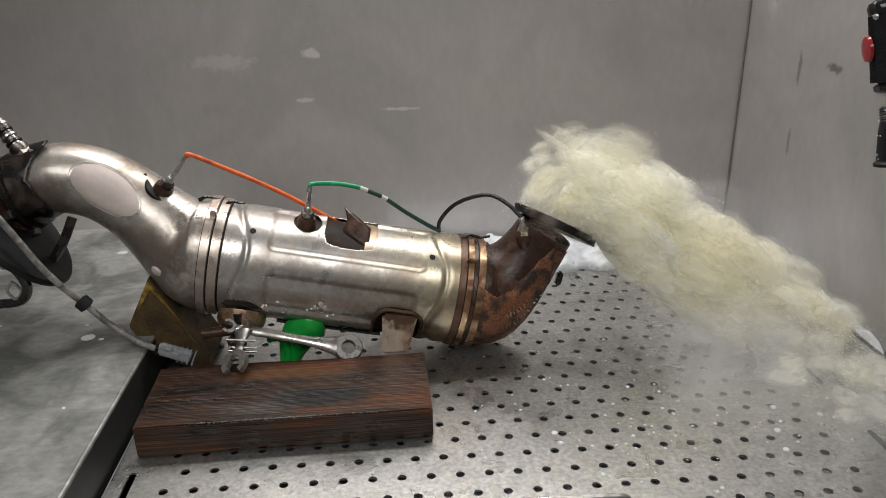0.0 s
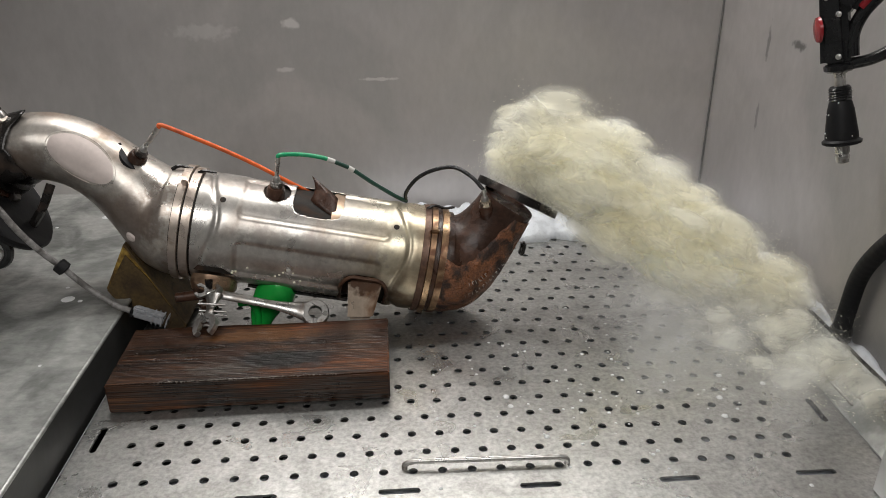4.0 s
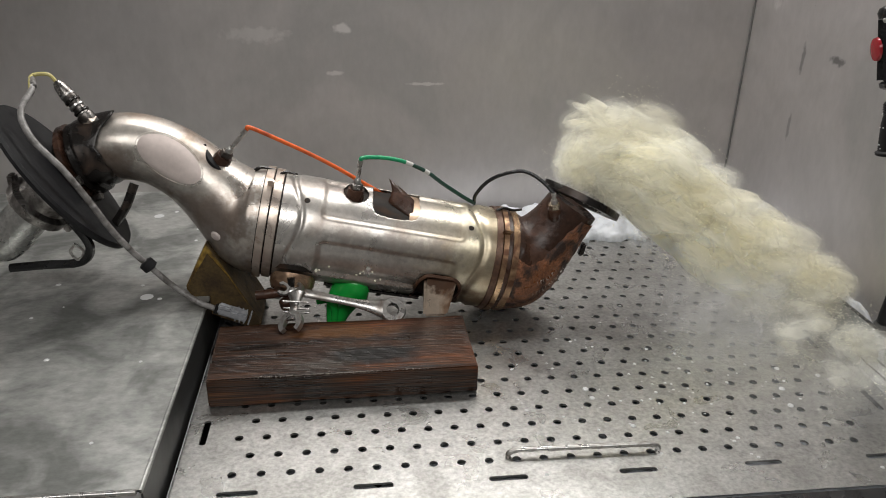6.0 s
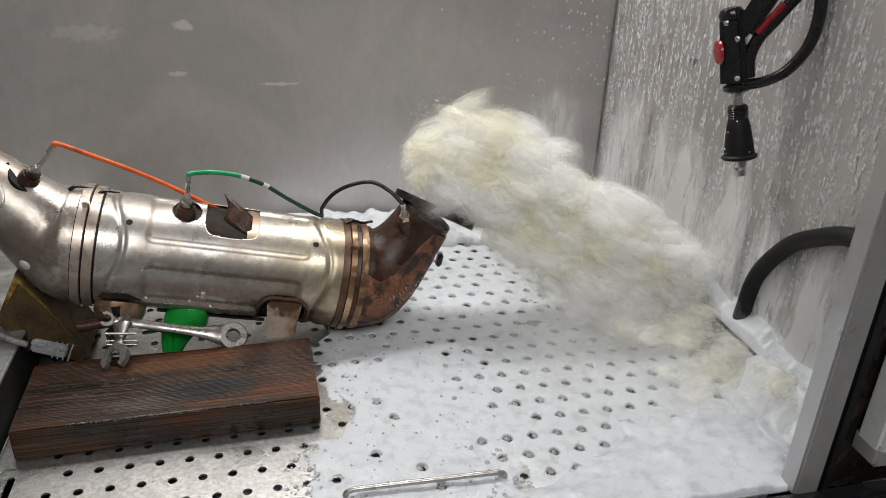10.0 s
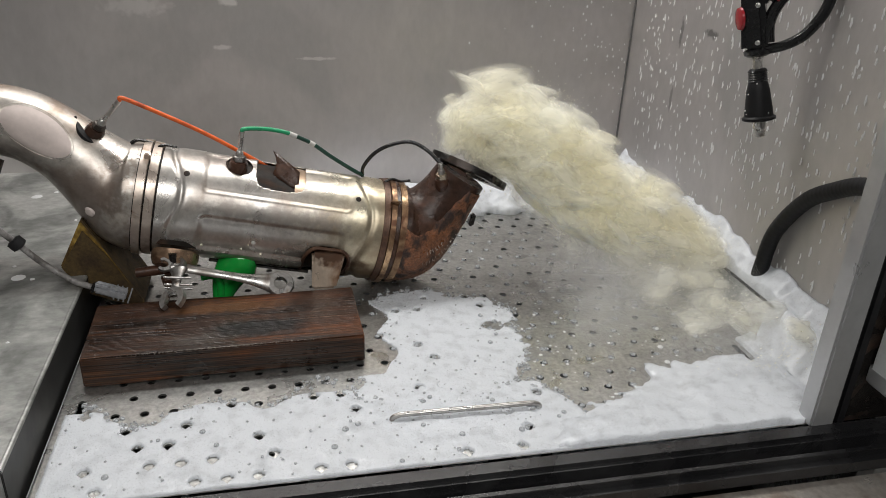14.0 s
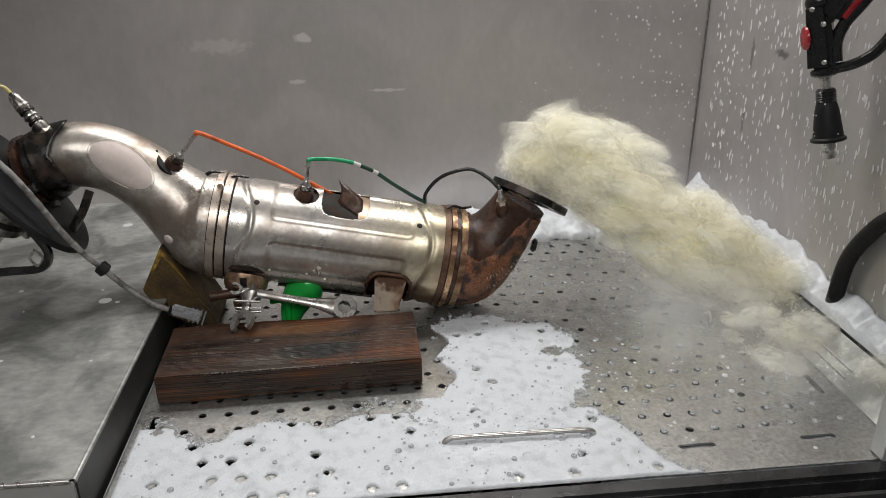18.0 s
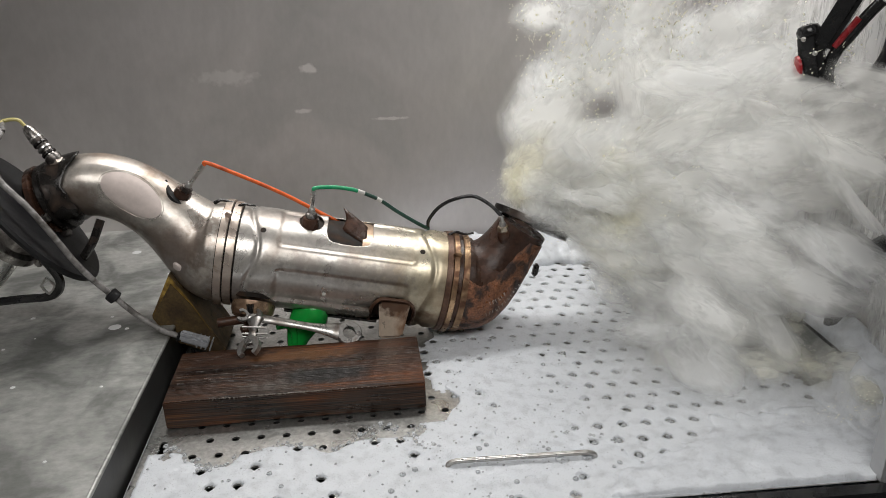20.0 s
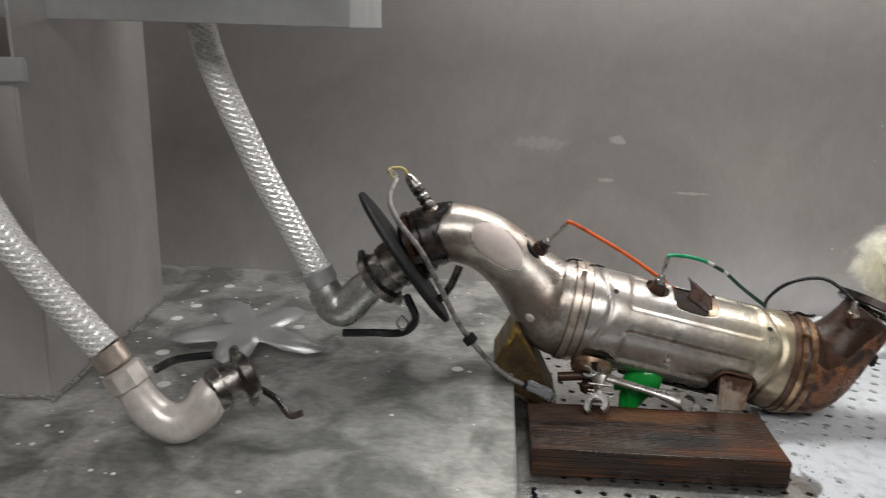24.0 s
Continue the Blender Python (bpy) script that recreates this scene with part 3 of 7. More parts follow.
part("weld_bead", tube_bm([(-0.13, -0.003, 0.003), (-0.01, -0.003, 0.003), (0.001, 0.004, 0.003), (0.003, 0.2, 0.003), (0.003, 0.452, 0.003)], 0.0035, 8), CHROME, duct, "bright weld bead along the foot")
part("duct_top_flange", box_bm(0.16, 0.02, 0.035, (-0.06, 0.0, 0.505), 0.003), STEEL_POST, duct)
part("bolt", hex_bm((-0.05, -0.012, 0.53), (0, 0, 1), 0.014, 0.03), CHROME, duct)
part("bolt", hex_bm((-0.10, -0.012, 0.53), (0, 0, 1), 0.014, 0.03), CHROME, duct)

# overhead housing from which the hoses hang
house = holder("overhead_housing", Matrix.Translation((-0.675, 0.12, 0.64)), "pale stainless steel manifold housing hung above the shelf", "housing")
part("front_panel", box_bm(0.63, 0.003, 0.22, (-0.315, 0.0, 0.11), 0.001), STEEL_POST, house)
part("side_panel", box_bm(0.003, 0.30, 0.22, (-0.002, 0.152, 0.11), 0.001), STEEL_POST, house)
part("top_panel", box_bm(0.63, 0.30, 0.003, (-0.315, 0.152, 0.222), 0.001), STEEL_POST, house)
part("hem", box_bm(0.63, 0.010, 0.006, (-0.315, 0.004, 0.003), 0.002), STEEL_PAD, house)
part("bracket", box_bm(0.04, 0.05, 0.37, (0.03, 0.27, 0.425), 0.002), STEEL_POST, house)
part("bracket", box_bm(0.04, 0.05, 0.37, (-0.60, 0.27, 0.425), 0.002), STEEL_POST, house)

# shelf: a folded steel top, its turned-down edges and rolled rim
shelf = holder("steel_shelf", Matrix.Translation((SHELF_X, FRONT, SHELF_Z)), "scratched wet stainless steel shelf beside the tray", "shelf", kind="structure")
W, D = 1.28 + SHELF_X, BACK - FRONT
part("shelf_top", box_bm(W, D, 0.004, (-W / 2, D / 2, -0.002)), STEEL_SHELF, shelf, smooth=False)
# the shade on this side face is put into its dark colour
part("shelf_side", box_bm(0.004, D, 0.10, (-0.000, D / 2, -0.052), 0.001), DARK_STEEL, shelf)
part("shelf_front", box_bm(W, 0.004, 0.10, (-W / 2, 0.0, -0.053), 0.001), STEEL_POST, shelf)
part("rolled_edge", tube_bm([(-W, -0.001, -0.002), (-W / 2, -0.001, -0.002), (-0.004, -0.001, -0.002)], 0.0035, 10), CHROME, shelf)
part("rolled_edge", tube_bm([(-0.001, 0.0, -0.003), (-0.001, D / 2, -0.003), (-0.001, D - 0.003, -0.003)], 0.0035, 10), STEEL_SHELF, shelf)

# ---------------------------------------------------------------- perforated tray
PITCH, HOLE_X, HOLE_Y = 0.036, -0.310, -0.035
TRAY_X0, TRAY_X1, TRAY_Y0, TRAY_Y1, SHEET = -0.398, 0.612, -0.230, 0.665, 0.003


def punched_cell(vs, fs, x0, x1, y0, y1, loop):
    """A rectangle of sheet with one opening (a loop round its middle), and the wall of the opening."""
    cx, cy = (x0 + x1) / 2, (y0 + y1) / 2
    angles = sorted([math.atan2(y - cy, x - cx) % (2 * math.pi) for x in (x0, x1) for y in (y0, y1)] + [math.atan2(y - cy, x - cx) % (2 * math.pi) for x, y in loop])
    base = len(vs)
    pts = [(math.atan2(y - cy, x - cx) % (2 * math.pi), x, y) for x, y in loop]
    pts.sort()
    for a in angles:
        dx, dy = math.cos(a), math.sin(a)
        k = min((((x1 if dx > 0 else x0) - cx) / dx) if abs(dx) > 1e-9 else 9, (((y1 if dy > 0 else y0) - cy) / dy) if abs(dy) > 1e-9 else 9)
        best = min(pts, key=lambda q: abs((q[0] - a + math.pi) % (2 * math.pi) - math.pi))
        vs += [(cx + dx * k, cy + dy * k, 0), (best[1], best[2], 0), (best[1], best[2], -SHEET)]
    n = len(angles)
    for i in range(n):
        j = (i + 1) % n
        a, b = base + 3 * i, base + 3 * j
        fs.append((a, b, b + 1, a + 1))
        fs.append((a + 1, b + 1, b + 2, a + 2))


def stadium(cx, cy, length, width, upright):
    r, out = width / 2, []
    for k in range(14):
        a = 2 * math.pi * (k + 0.5) / 14
        x, y = r * math.cos(a), r * math.sin(a)
        x += math.copysign(length / 2 - r, x)
        out.append((cx + y, cy + x) if upright else (cx + x, cy + y))
    return out


def build_tray():
    vs, fs = [], []

    def quad(x0, x1, y0, y1):
        b = len(vs)
        vs.extend([(x0, y0, 0), (x1, y0, 0), (x1, y1, 0), (x0, y1, 0)])
        fs.append((b, b + 1, b + 2, b + 3))
    rows, cols = range(-3, 17), 24
    gx0, gx1 = HOLE_X - PITCH, HOLE_X + PITCH * 24
    for r in rows:
        y = HOLE_Y + r * PITCH
        shift = PITCH / 2 if r % 2 else 0
        for j in range(cols):
            x = HOLE_X + j * PITCH - shift
            ring = [(x + 0.0057 * math.cos(2 * math.pi * (k + 0.5) / 14), y + 0.0057 * math.sin(2 * math.pi * (k + 0.5) / 14)) for k in range(14)]
            punched_cell(vs, fs, x - PITCH / 2, x + PITCH / 2, y - PITCH / 2, y + PITCH / 2, ring)
        left, right = HOLE_X - shift - PITCH / 2, HOLE_X - shift + PITCH * (cols - 0.5)
        quad(gx0, left, y - PITCH / 2, y + PITCH / 2)
        quad(right, gx1, y - PITCH / 2, y + PITCH / 2)
    gy0, gy1 = HOLE_Y - 3.5 * PITCH, HOLE_Y + 16.5 * PITCH
    # slotted margins
    for k in range(6):
        cx = -0.322 + 0.1685 * k
        x0, x1 = max(gx0, cx - 0.033), min(gx1, cx + 0.033)
        punched_cell(vs, fs, cx - 0.033 if x0 > gx0 else x0, x1, gy0 - 0.030, gy0, stadium((x0 + x1) / 2, gy0 - 0.016, 0.050, 0.0095, False))
        quad(x1, (-0.322 + 0.1685 * (k + 1) - 0.033) if k < 5 else gx1, gy0 - 0.030, gy0)
    quad(TRAY_X0, TRAY_X1, TRAY_Y0, gy0 - 0.030)
    quad(TRAY_X0, gx0, gy0 - 0.030, gy0)
    quad(gx1, TRAY_X1, gy0 - 0.030, gy0)
    quad(TRAY_X0, TRAY_X1, gy1, TRAY_Y1)
    for x0, x1, cx in ((TRAY_X0, gx0, -0.376), (gx1, TRAY_X1, 0.584)):
        low = gy0
        for k in range(4):
            cy = -0.056 + 0.168 * k
            quad(x0, x1, low, cy - 0.035)
            mid = (x0 + x1) / 2
            punched_cell(vs, fs, x0, x1, cy - 0.035, cy + 0.035, stadium(mid + (cx - mid) * 0.6, cy, 0.052, 0.0095, True))
            low = cy + 0.035
        quad(x0, x1, low, gy1)
    me = bpy.data.meshes.new("tray_sheet")
    me.from_pydata(vs, [], fs)
    me.materials.append(STEEL_TRAY)
    return me


tray = holder("perforated_tray", Matrix.Translation((0, 0, 0)), "perforated stainless steel tray with rows of round holes and slots", "tray")
sheet = new("tray_sheet", build_tray())
sheet.parent = tray


def bar_handle(parent, a, b, high):
    a, b = Vector(a), Vector(b)
    d = (b - a).normalized()
    pts = [a + Vector((0, 0, -0.002)), a + Vector((0, 0, high * 0.55)), a + d * 0.008 + Vector((0, 0, high * 0.93)), a + d * 0.022 + Vector((0, 0, high)), (a + b) / 2 + Vector((0, 0, high)),
           b - d * 0.022 + Vector((0, 0, high)), b - d * 0.008 + Vector((0, 0, high * 0.93)), b + Vector((0, 0, high * 0.55)), b + Vector((0, 0, -0.002))]
    return part("handle", tube_bm(pts, 0.0036, 12, 6), CHROME, parent, "round steel bar handle")


bar_handle(tray, (0.022, -0.138, 0), (0.222, -0.141, 0), 0.011)
bar_handle(tray, (0.505, 0.130, 0), (0.505, 0.320, 0), 0.022)
part("edge_fold", box_bm(0.003, TRAY_Y1 - TRAY_Y0, 0.02, (TRAY_X1, (TRAY_Y0 + TRAY_Y1) / 2, -0.010)), STEEL_POST, tray)
part("edge_fold", box_bm(0.003, TRAY_Y1 - TRAY_Y0, 0.02, (TRAY_X0, (TRAY_Y0 + TRAY_Y1) / 2, -0.010)), STEEL_POST, tray)

# sloping splash rim with its rubber-edged lip
rim = holder("splash_rim", Matrix.Translation((0.618, 0, 0)), "sloping stainless splash rim with a dark lip beside the tray", "rim", kind="structure")
slope = bmesh.new()
v = [slope.verts.new(c) for c in ((0, -0.225, -0.004), (0.046, -0.225, 0.042), (0.046, 0.665, 0.042), (0, 0.665, -0.004), (0.002, -0.225, -0.008), (0.049, -0.225, 0.040), (0.049, 0.665, 0.040), (0.002, 0.665, -0.008))]
for f in ((0, 1, 2, 3), (4, 7, 6, 5), (1, 5, 6, 2), (0, 3, 7, 4), (0, 4, 5, 1), (3, 2, 6, 7)):
    slope.faces.new([v[i] for i in f])
part("slope", slope, STEEL_SHELF, rim, smooth=False)
part("lip", tube_bm([(0.048, -0.225, 0.043), (0.048, 0.2, 0.043), (0.048, 0.66, 0.043)], 0.0028, 8), RUBBER, rim, "thin dark lip")
part("rib", tube_bm([(0.012, -0.06, 0.008), (0.012, 0.06, 0.008)], 0.002, 8), STEEL_TRAY, rim)
part("rib", tube_bm([(0.022, -0.06, 0.018), (0.022, 0.06, 0.018)], 0.002, 8), STEEL_TRAY, rim)

# ---------------------------------------------------------------- sill, seals and post of the opening
sill = holder("opening_sill", Matrix.Translation((0, FRONT, 0)), "black rubber-sealed sill of the cabinet opening", "sill", kind="structure")
part("upper_seal", box_bm(2.2, 0.030, 0.040, (-0.2, -0.013, -0.016), 0.006), RUBBER_WET, sill)
part("lower_seal", box_bm(2.2, 0.026, 0.036, (-0.2, -0.044, -0.026), 0.010), RUBBER_WET, sill)
part("sill_ledge", box_bm(2.2, 0.050, 0.020, (-0.2, -0.083, -0.048), 0.003), STEEL_PIPE, sill)
part("sill_edge", tube_bm([(-1.3, -0.108, -0.046), (-0.2, -0.108, -0.046), (0.9, -0.108, -0.046)], 0.004, 8), CHROME, sill)

post = holder("opening_post", Matrix.Translation((0.570, -0.225, 0.0)), "upright grey steel post of the opening with a black seal", "post", kind="structure")
part("post_body", box_bm(0.036, 0.030, 1.0, (0.018, 0, 0.50), 0.003), STEEL_POST, post)
part("seal_strip", box_bm(0.020, 0.028, 1.0, (0.046, 0.0, 0.50), 0.005), RUBBER, post, "black rubber seal strip")
slab("wall_jamb", 0.626, 0.76, -0.232, -0.215, 0.0, 1.25, DARK_IRON, "dark jamb beside the opening", "wall")
latch = holder("latch_box", Matrix.Translation((0.675, -0.255, 0.10)), "pale grey latch box on the dark jamb", "latch box")
part("box_body", box_bm(0.075, 0.04, 0.16, (0, 0, 0.06), 0.006), PLASTIC_GREY, latch)
part("box_lid", box_bm(0.078, 0.044, 0.03, (0, 0, -0.02), 0.005), STEEL_POST, latch)

stop = holder("emergency_stop", Matrix.Translation((0.625, -0.346, -0.090)), "red emergency stop button on a round yellow plate", "stop button")
part("yellow_plate", lathe_bm([(0, 0.044), (0.004, 0.045), (0.006, 0.043)], (0, -1, 0)), PLASTIC_YELLOW, stop)
part("red_button", lathe_bm([(0.006, 0.014), (0.022, 0.014), (0.023, 0.021), (0.030, 0.021), (0.035, 0.015), (0.036, 0.004)], (0, -1, 0)), PLASTIC_RED, stop)
for k in range(9):
    a = radians(200 - 24 * k)
    part("mark_bar", box_bm(0.006, 0.001, 0.0035, (0.034 * math.cos(a), -0.0062, 0.034 * math.sin(a)), 0, None, Matrix.Rotation(-(a - math.pi / 2), 4, "Y")), PLASTIC_BLACK, stop, "dark marking", False)

# ---------------------------------------------------------------- the workshop behind the camera
slab("floor_workshop", -3.5, 3.5, -4.0, 0.90, -0.95, -0.90, CONCRETE, "bare concrete workshop floor", "floor")
slab("wall_workshop_rear", -3.5, 3.5, -4.05, -4.0, -0.9, 2.0, WALL_PAINT, "plain grey workshop wall", "wall")
slab("wall_workshop_left", -3.55, -3.5, -4.0, 0.9, -0.9, 2.0, WALL_PAINT, "plain grey workshop wall", "wall")
slab("wall_workshop_right", 3.5, 3.55, -4.0, 0.9, -0.9, 2.0, WALL_PAINT, "plain grey workshop wall", "wall")
slab("wall_workshop_front", -3.5, 3.5, 0.9, 0.95, -0.9, 2.0, WALL_PAINT, "plain grey workshop wall", "wall")
slab("ceiling_workshop", -3.55, 3.55, -4.05, 0.95, 2.0, 2.05, WALL_PAINT, "plain grey workshop ceiling", "ceiling")

# ---------------------------------------------------------------- the exhaust filter, in its own axes (along, back, up)
A = Vector((0.9801, -0.003, -0.198)).normalized()
V = Vector((0, 0, 1)).cross(A).normalized()
U = A.cross(V)
C = Vector((-0.124, 0.266, 0.134))
FILTER = Matrix((A, V, U)).transposed().to_4x4()
FILTER.translation = C
filt = holder("exhaust_filter", FILTER, "used stainless exhaust filter with a rusty outlet elbow on timber", "exhaust filter")
RAD = 0.0855


def on_shell(s, ang, r=RAD):
    """A place on the shell: ang in degrees, 0 towards the viewer, 90 up."""
    a = radians(ang)
    return Vector((s, -r * math.cos(a), r * math.sin(a)))


def rounded(s, a, s0, s1, a0, a1, soft_s=0.008, soft_a=5.0):
    k = min(1, max(0, (s - s0) / soft_s)) * min(1, max(0, (s1 - s) / soft_s)) * min(1, max(0, (a - a0) / soft_a)) * min(1, max(0, (a1 - a) / soft_a))
    return k * k * (3 - 2 * k)


def shell_bm():
    bm = bmesh.new()
    ns, na = 264, 320
    s0, s1 = -0.172, 0.180
    grid = []
    for i in range(ns + 1):
        s = s0 + (s1 - s0) * i / ns
        row = []
        for j in range(na):
            ang = -180 + 360 * j / na
            r = RAD
            r -= 0.0036 * rounded(s, ang, -0.112, 0.128, 33, 96, 0.012, 8)
            r -= 0.0046 * rounded(s, ang, -0.112, 0.120, -34, 15, 0.013, 7)
            r -= 0.0022 * rounded(s, ang, -0.105, 0.128, -75, -42)
            r -= 0.0020 * rounded(s, ang, -0.105, 0.128, 100, 140)
            bend = 0.010 * math.sin(radians(ang * 3.0))
            r -= 0.0032 * math.exp(-((s + 0.147 - bend) / 0.0050) ** 2)
            r -= 0.0032 * math.exp(-((s - 0.147 - bend) / 0.0050) ** 2)
            r += 0.0008 * math.exp(-((s - 0.160) / 0.010) ** 2)
            row.append(bm.verts.new(on_shell(s, ang, r)))
        grid.append(row)
    for i in range(ns):
        s = s0 + (s1 - s0) * (i + 0.5) / ns
        for j in range(na):
            ang = -180 + 360 * (j + 0.5) / na
            if math.hypot((s + 0.058) / 0.021, (ang - 80) / 17.0) < 1:
                continue
            if abs((s - 0.008) / 0.0385) ** 5 + abs((ang - 81) / 31) ** 5 < 1:
                continue
            if abs((s - 0.0965) / 0.038) ** 4 + abs((ang + 42) / 35) ** 4 < 1:
                continue
            bm.faces.new((grid[i][j], grid[i][(j + 1) % na], grid[i + 1][(j + 1) % na], grid[i + 1][j]))
    for v in [v for v in bm.verts if not v.link_faces]:
        bm.verts.remove(v)
    return bm


shell = part("heat_shield", shell_bm(), STEEL_CAN, filt, "embossed stainless heat shield")
sol = shell.modifiers.new("thickness", "SOLIDIFY")
sol.thickness, sol.offset = 0.0012, 0
part("inner_canister", lathe_bm([(-0.19, 0.0795), (0.19, 0.0795)], (1, 0, 0), (0, 0, 0), 64), SOOT_AND_SHADE, filt, "sooty inner canister")
# opaque dark discs paint the shade inside two small holes
for s, a in ((-0.133, 52.6), (0.132, 52.6)):
    d = on_shell(s, a, 1.0) - Vector((s, 0, 0))
    part("vent_hole", lathe_bm([(0.0, 0.0046), (0.0012, 0.0046), (0.0013, 0.0030)], d, on_shell(s, a, RAD - 0.0004), 16), SOOT_AND_SHADE, filt, "dark disc painted as the shade in a small round hole")
part("rating_mark", lathe_bm([(0, 0.0036), (0.0008, 0.0032)], on_shell(0, -13, 1), on_shell(-0.022, -13, RAD - 0.002), 12), WHITE_MARK, filt, "pale worn spot")
# window flap and its torn edge
flap = bmesh.new()
lines = []
for k in range(9):
    e = k / 8
    base = on_shell(-0.006 + 0.042 * e, 76 - 22 * e ** 0.7, RAD - 0.005)
    tip = on_shell(-0.010 + 0.046 * e, 93 - 14 * e, RAD + 0.021 * (1 - e) ** 0.9 + 0.002)
    lines.append([flap.verts.new(base.lerp(tip, q / 4) + Vector((0.006 * math.sin(math.pi * q / 4) * (1 - e), 0, 0))) for q in range(5)])
for a, b in zip(lines, lines[1:]):
    for q in range(4):
        flap.faces.new((a[q], b[q], b[q + 1], a[q + 1]))
fl = part("bent_flap", flap, RUST, filt, "bent dark metal flap")
fl.modifiers.new("thickness", "SOLIDIFY").thickness = 0.002
part("window_floor", lathe_bm([(0.030, 0.0812), (0.050, 0.0812)], (1, 0, 0), (0, 0, 0), 64), COPPERY, filt, "heat-browned inner metal")
# left clamp bands
part("clamp_band", lathe_bm([(-0.2018, 0.088), (-0.2013, 0.0910), (-0.1895, 0.0915), (-0.1890, 0.088)], (1, 0, 0), (0, 0, 0), 72), BAND, filt, "narrow steel clamp band")
part("clamp_band", lathe_bm([(-0.1872, 0.087), (-0.1867, 0.0895), (-0.1740, 0.0895), (-0.1735, 0.086)], (1, 0, 0), (0, 0, 0), 72), BAND, filt, "narrow steel clamp band")
# dark sleeve under the bands: the shade of their gaps put into colour
part("dark_gap", lathe_bm([(-0.203, 0.0868), (-0.171, 0.0868)], (1, 0, 0), (0, 0, 0), 64), SOOT_AND_SHADE, filt)
part("clamp_lug", box_bm(0.010, 0.008, 0.016, on_shell(-0.192, 62, 0.094), 0.002, None, Matrix.Rotation(radians(28), 4, "X")), BAND, filt)
for s, a, w in ((-0.205, 86, 0.016), (-0.168, 84, 0.014)):
    part("torn_lug", tube_bm([on_shell(s - w, a, 0.086), on_shell(s - w * 0.4, a + 2, 0.092), on_shell(s + w * 0.5, a + 4, 0.091), on_shell(s + w, a + 5, 0.0905)], (0.0032, 0.0014), 6, 5), DARK_IRON, filt, "curled dark metal lug")
# right end bands
part("end_band", lathe_bm([(0.176, 0.0865), (0.1765, 0.0885), (0.186, 0.0890), (0.187, 0.087)], (1, 0, 0), (0, 0, 0), 72), RUST_BAND, filt, "rusty end band")
part("end_band", lathe_bm([(0.187, 0.0875), (0.1875, 0.0905), (0.196, 0.0910), (0.197, 0.0875)], (1, 0, 0), (0, 0, 0), 72), BAND_GOLD, filt, "heat-tinted gold band")
part("end_band", lathe_bm([(0.197, 0.086), (0.2035, 0.0875), (0.2045, 0.085)], (1, 0, 0), (0, 0, 0), 72), RUST, filt, "rusty end band")
part("end_ring", lathe_bm([(0.2040, 0.084), (0.2045, 0.0880), (0.2150, 0.0880), (0.2160, 0.082)], (1, 0, 0), (0, 0, 0), 72), BAND_GOLD, filt, "heat-tinted end ring")
part("clamp_lug", box_bm(0.014, 0.006, 0.014, on_shell(0.191, 52, 0.092), 0.002, None, Matrix.Rotation(radians(38), 4, "X")), BAND_GOLD, filt)
part("torn_lug", tube_bm([on_shell(0.178, 88, 0.088), on_shell(0.190, 90, 0.094), on_shell(0.206, 91, 0.092), on_shell(0.222, 92, 0.096)], 0.0024, 8, 5), DARK_IRON, filt, "curled dark metal lug")
# inlet cone and S-bend
inlet = [((-0.176, 0, 0), (-1, 0, 0), 0.0858), ((-0.206, 0, 0), (-1, 0, 0), 0.0862), ((-0.222, 0, 0.001), (-1, 0, 0.03), 0.0842), ((-0.236, 0.002, 0.006), (-0.97, 0, 0.22), 0.0790), ((-0.252, 0.003, 0.018), (-0.90, 0, 0.44), 0.0690),
         ((-0.272, 0.005, 0.033), (-0.84, 0, 0.54), 0.0620), ((-0.298, 0.008, 0.050), (-0.82, 0, 0.57), 0.0565), ((-0.328, 0.012, 0.066), (-0.88, 0, 0.46), 0.0540), ((-0.362, 0.014, 0.079), (-0.96, 0, 0.27), 0.0530),
         ((-0.398, 0.014, 0.084), (-1.0, 0, -0.02), 0.0525), ((-0.428, 0.013, 0.080), (-0.95, 0, -0.30), 0.0515), ((-0.450, 0.012, 0.070), (-0.86, 0, -0.50), 0.0490), ((-0.462, 0.012, 0.063), (-0.84, 0, -0.54), 0.0470)]


def eased(sections, steps=5):
    c = smooth_path([s[0] for s in sections], steps)
    d = smooth_path([s[1] for s in sections], steps)
    r = smooth_path([(s[2], 0, 0) for s in sections], steps)
    return [(a, b.normalized(), q.x) for a, b, q in zip(c, d, r)]


pipe_bm = loft_bm(eased(inlet), 56)
cone = part("inlet_bend", noisy(pipe_bm, 0.0012, 16, 3.0), STEEL_PIPE, filt, "matt stainless inlet bend")
# oval sanded pad laid on the bend
from mathutils.bvhtree import BVHTree
tree = BVHTree.FromPolygons([v.co.copy() for v in cone.data.vertices], [tuple(p.vertices) for p in cone.data.polygons])
pad = bmesh.new()
rings = []
for k in range(7):
    row = []
    for i in range(36):
        a = 2 * math.pi * i / 36
        e = k / 6
        s, w = e * 0.052 * math.cos(a), e * 0.0255 * math.sin(a)
        turn = radians(-24)
        o = Vector((-0.345 + s * math.cos(turn) - w * math.sin(turn), -0.2, 0.090 + s * math.sin(turn) + w * math.cos(turn)))
        hit = tree.ray_cast(o, Vector((0, 1, 0)))[0]
        hit = hit if hit else Vector((o.x, 0.0, o.z))
        row.append(pad.verts.new(hit + Vector((0, -0.0022 * (1 - e ** 8) - 0.0002, 0))))
    rings.append(row)
for a, b in zip(rings, rings[1:]):
    for i in range(36):
        pad.faces.new((a[i], a[(i + 1) % 36], b[(i + 1) % 36], b[i]))
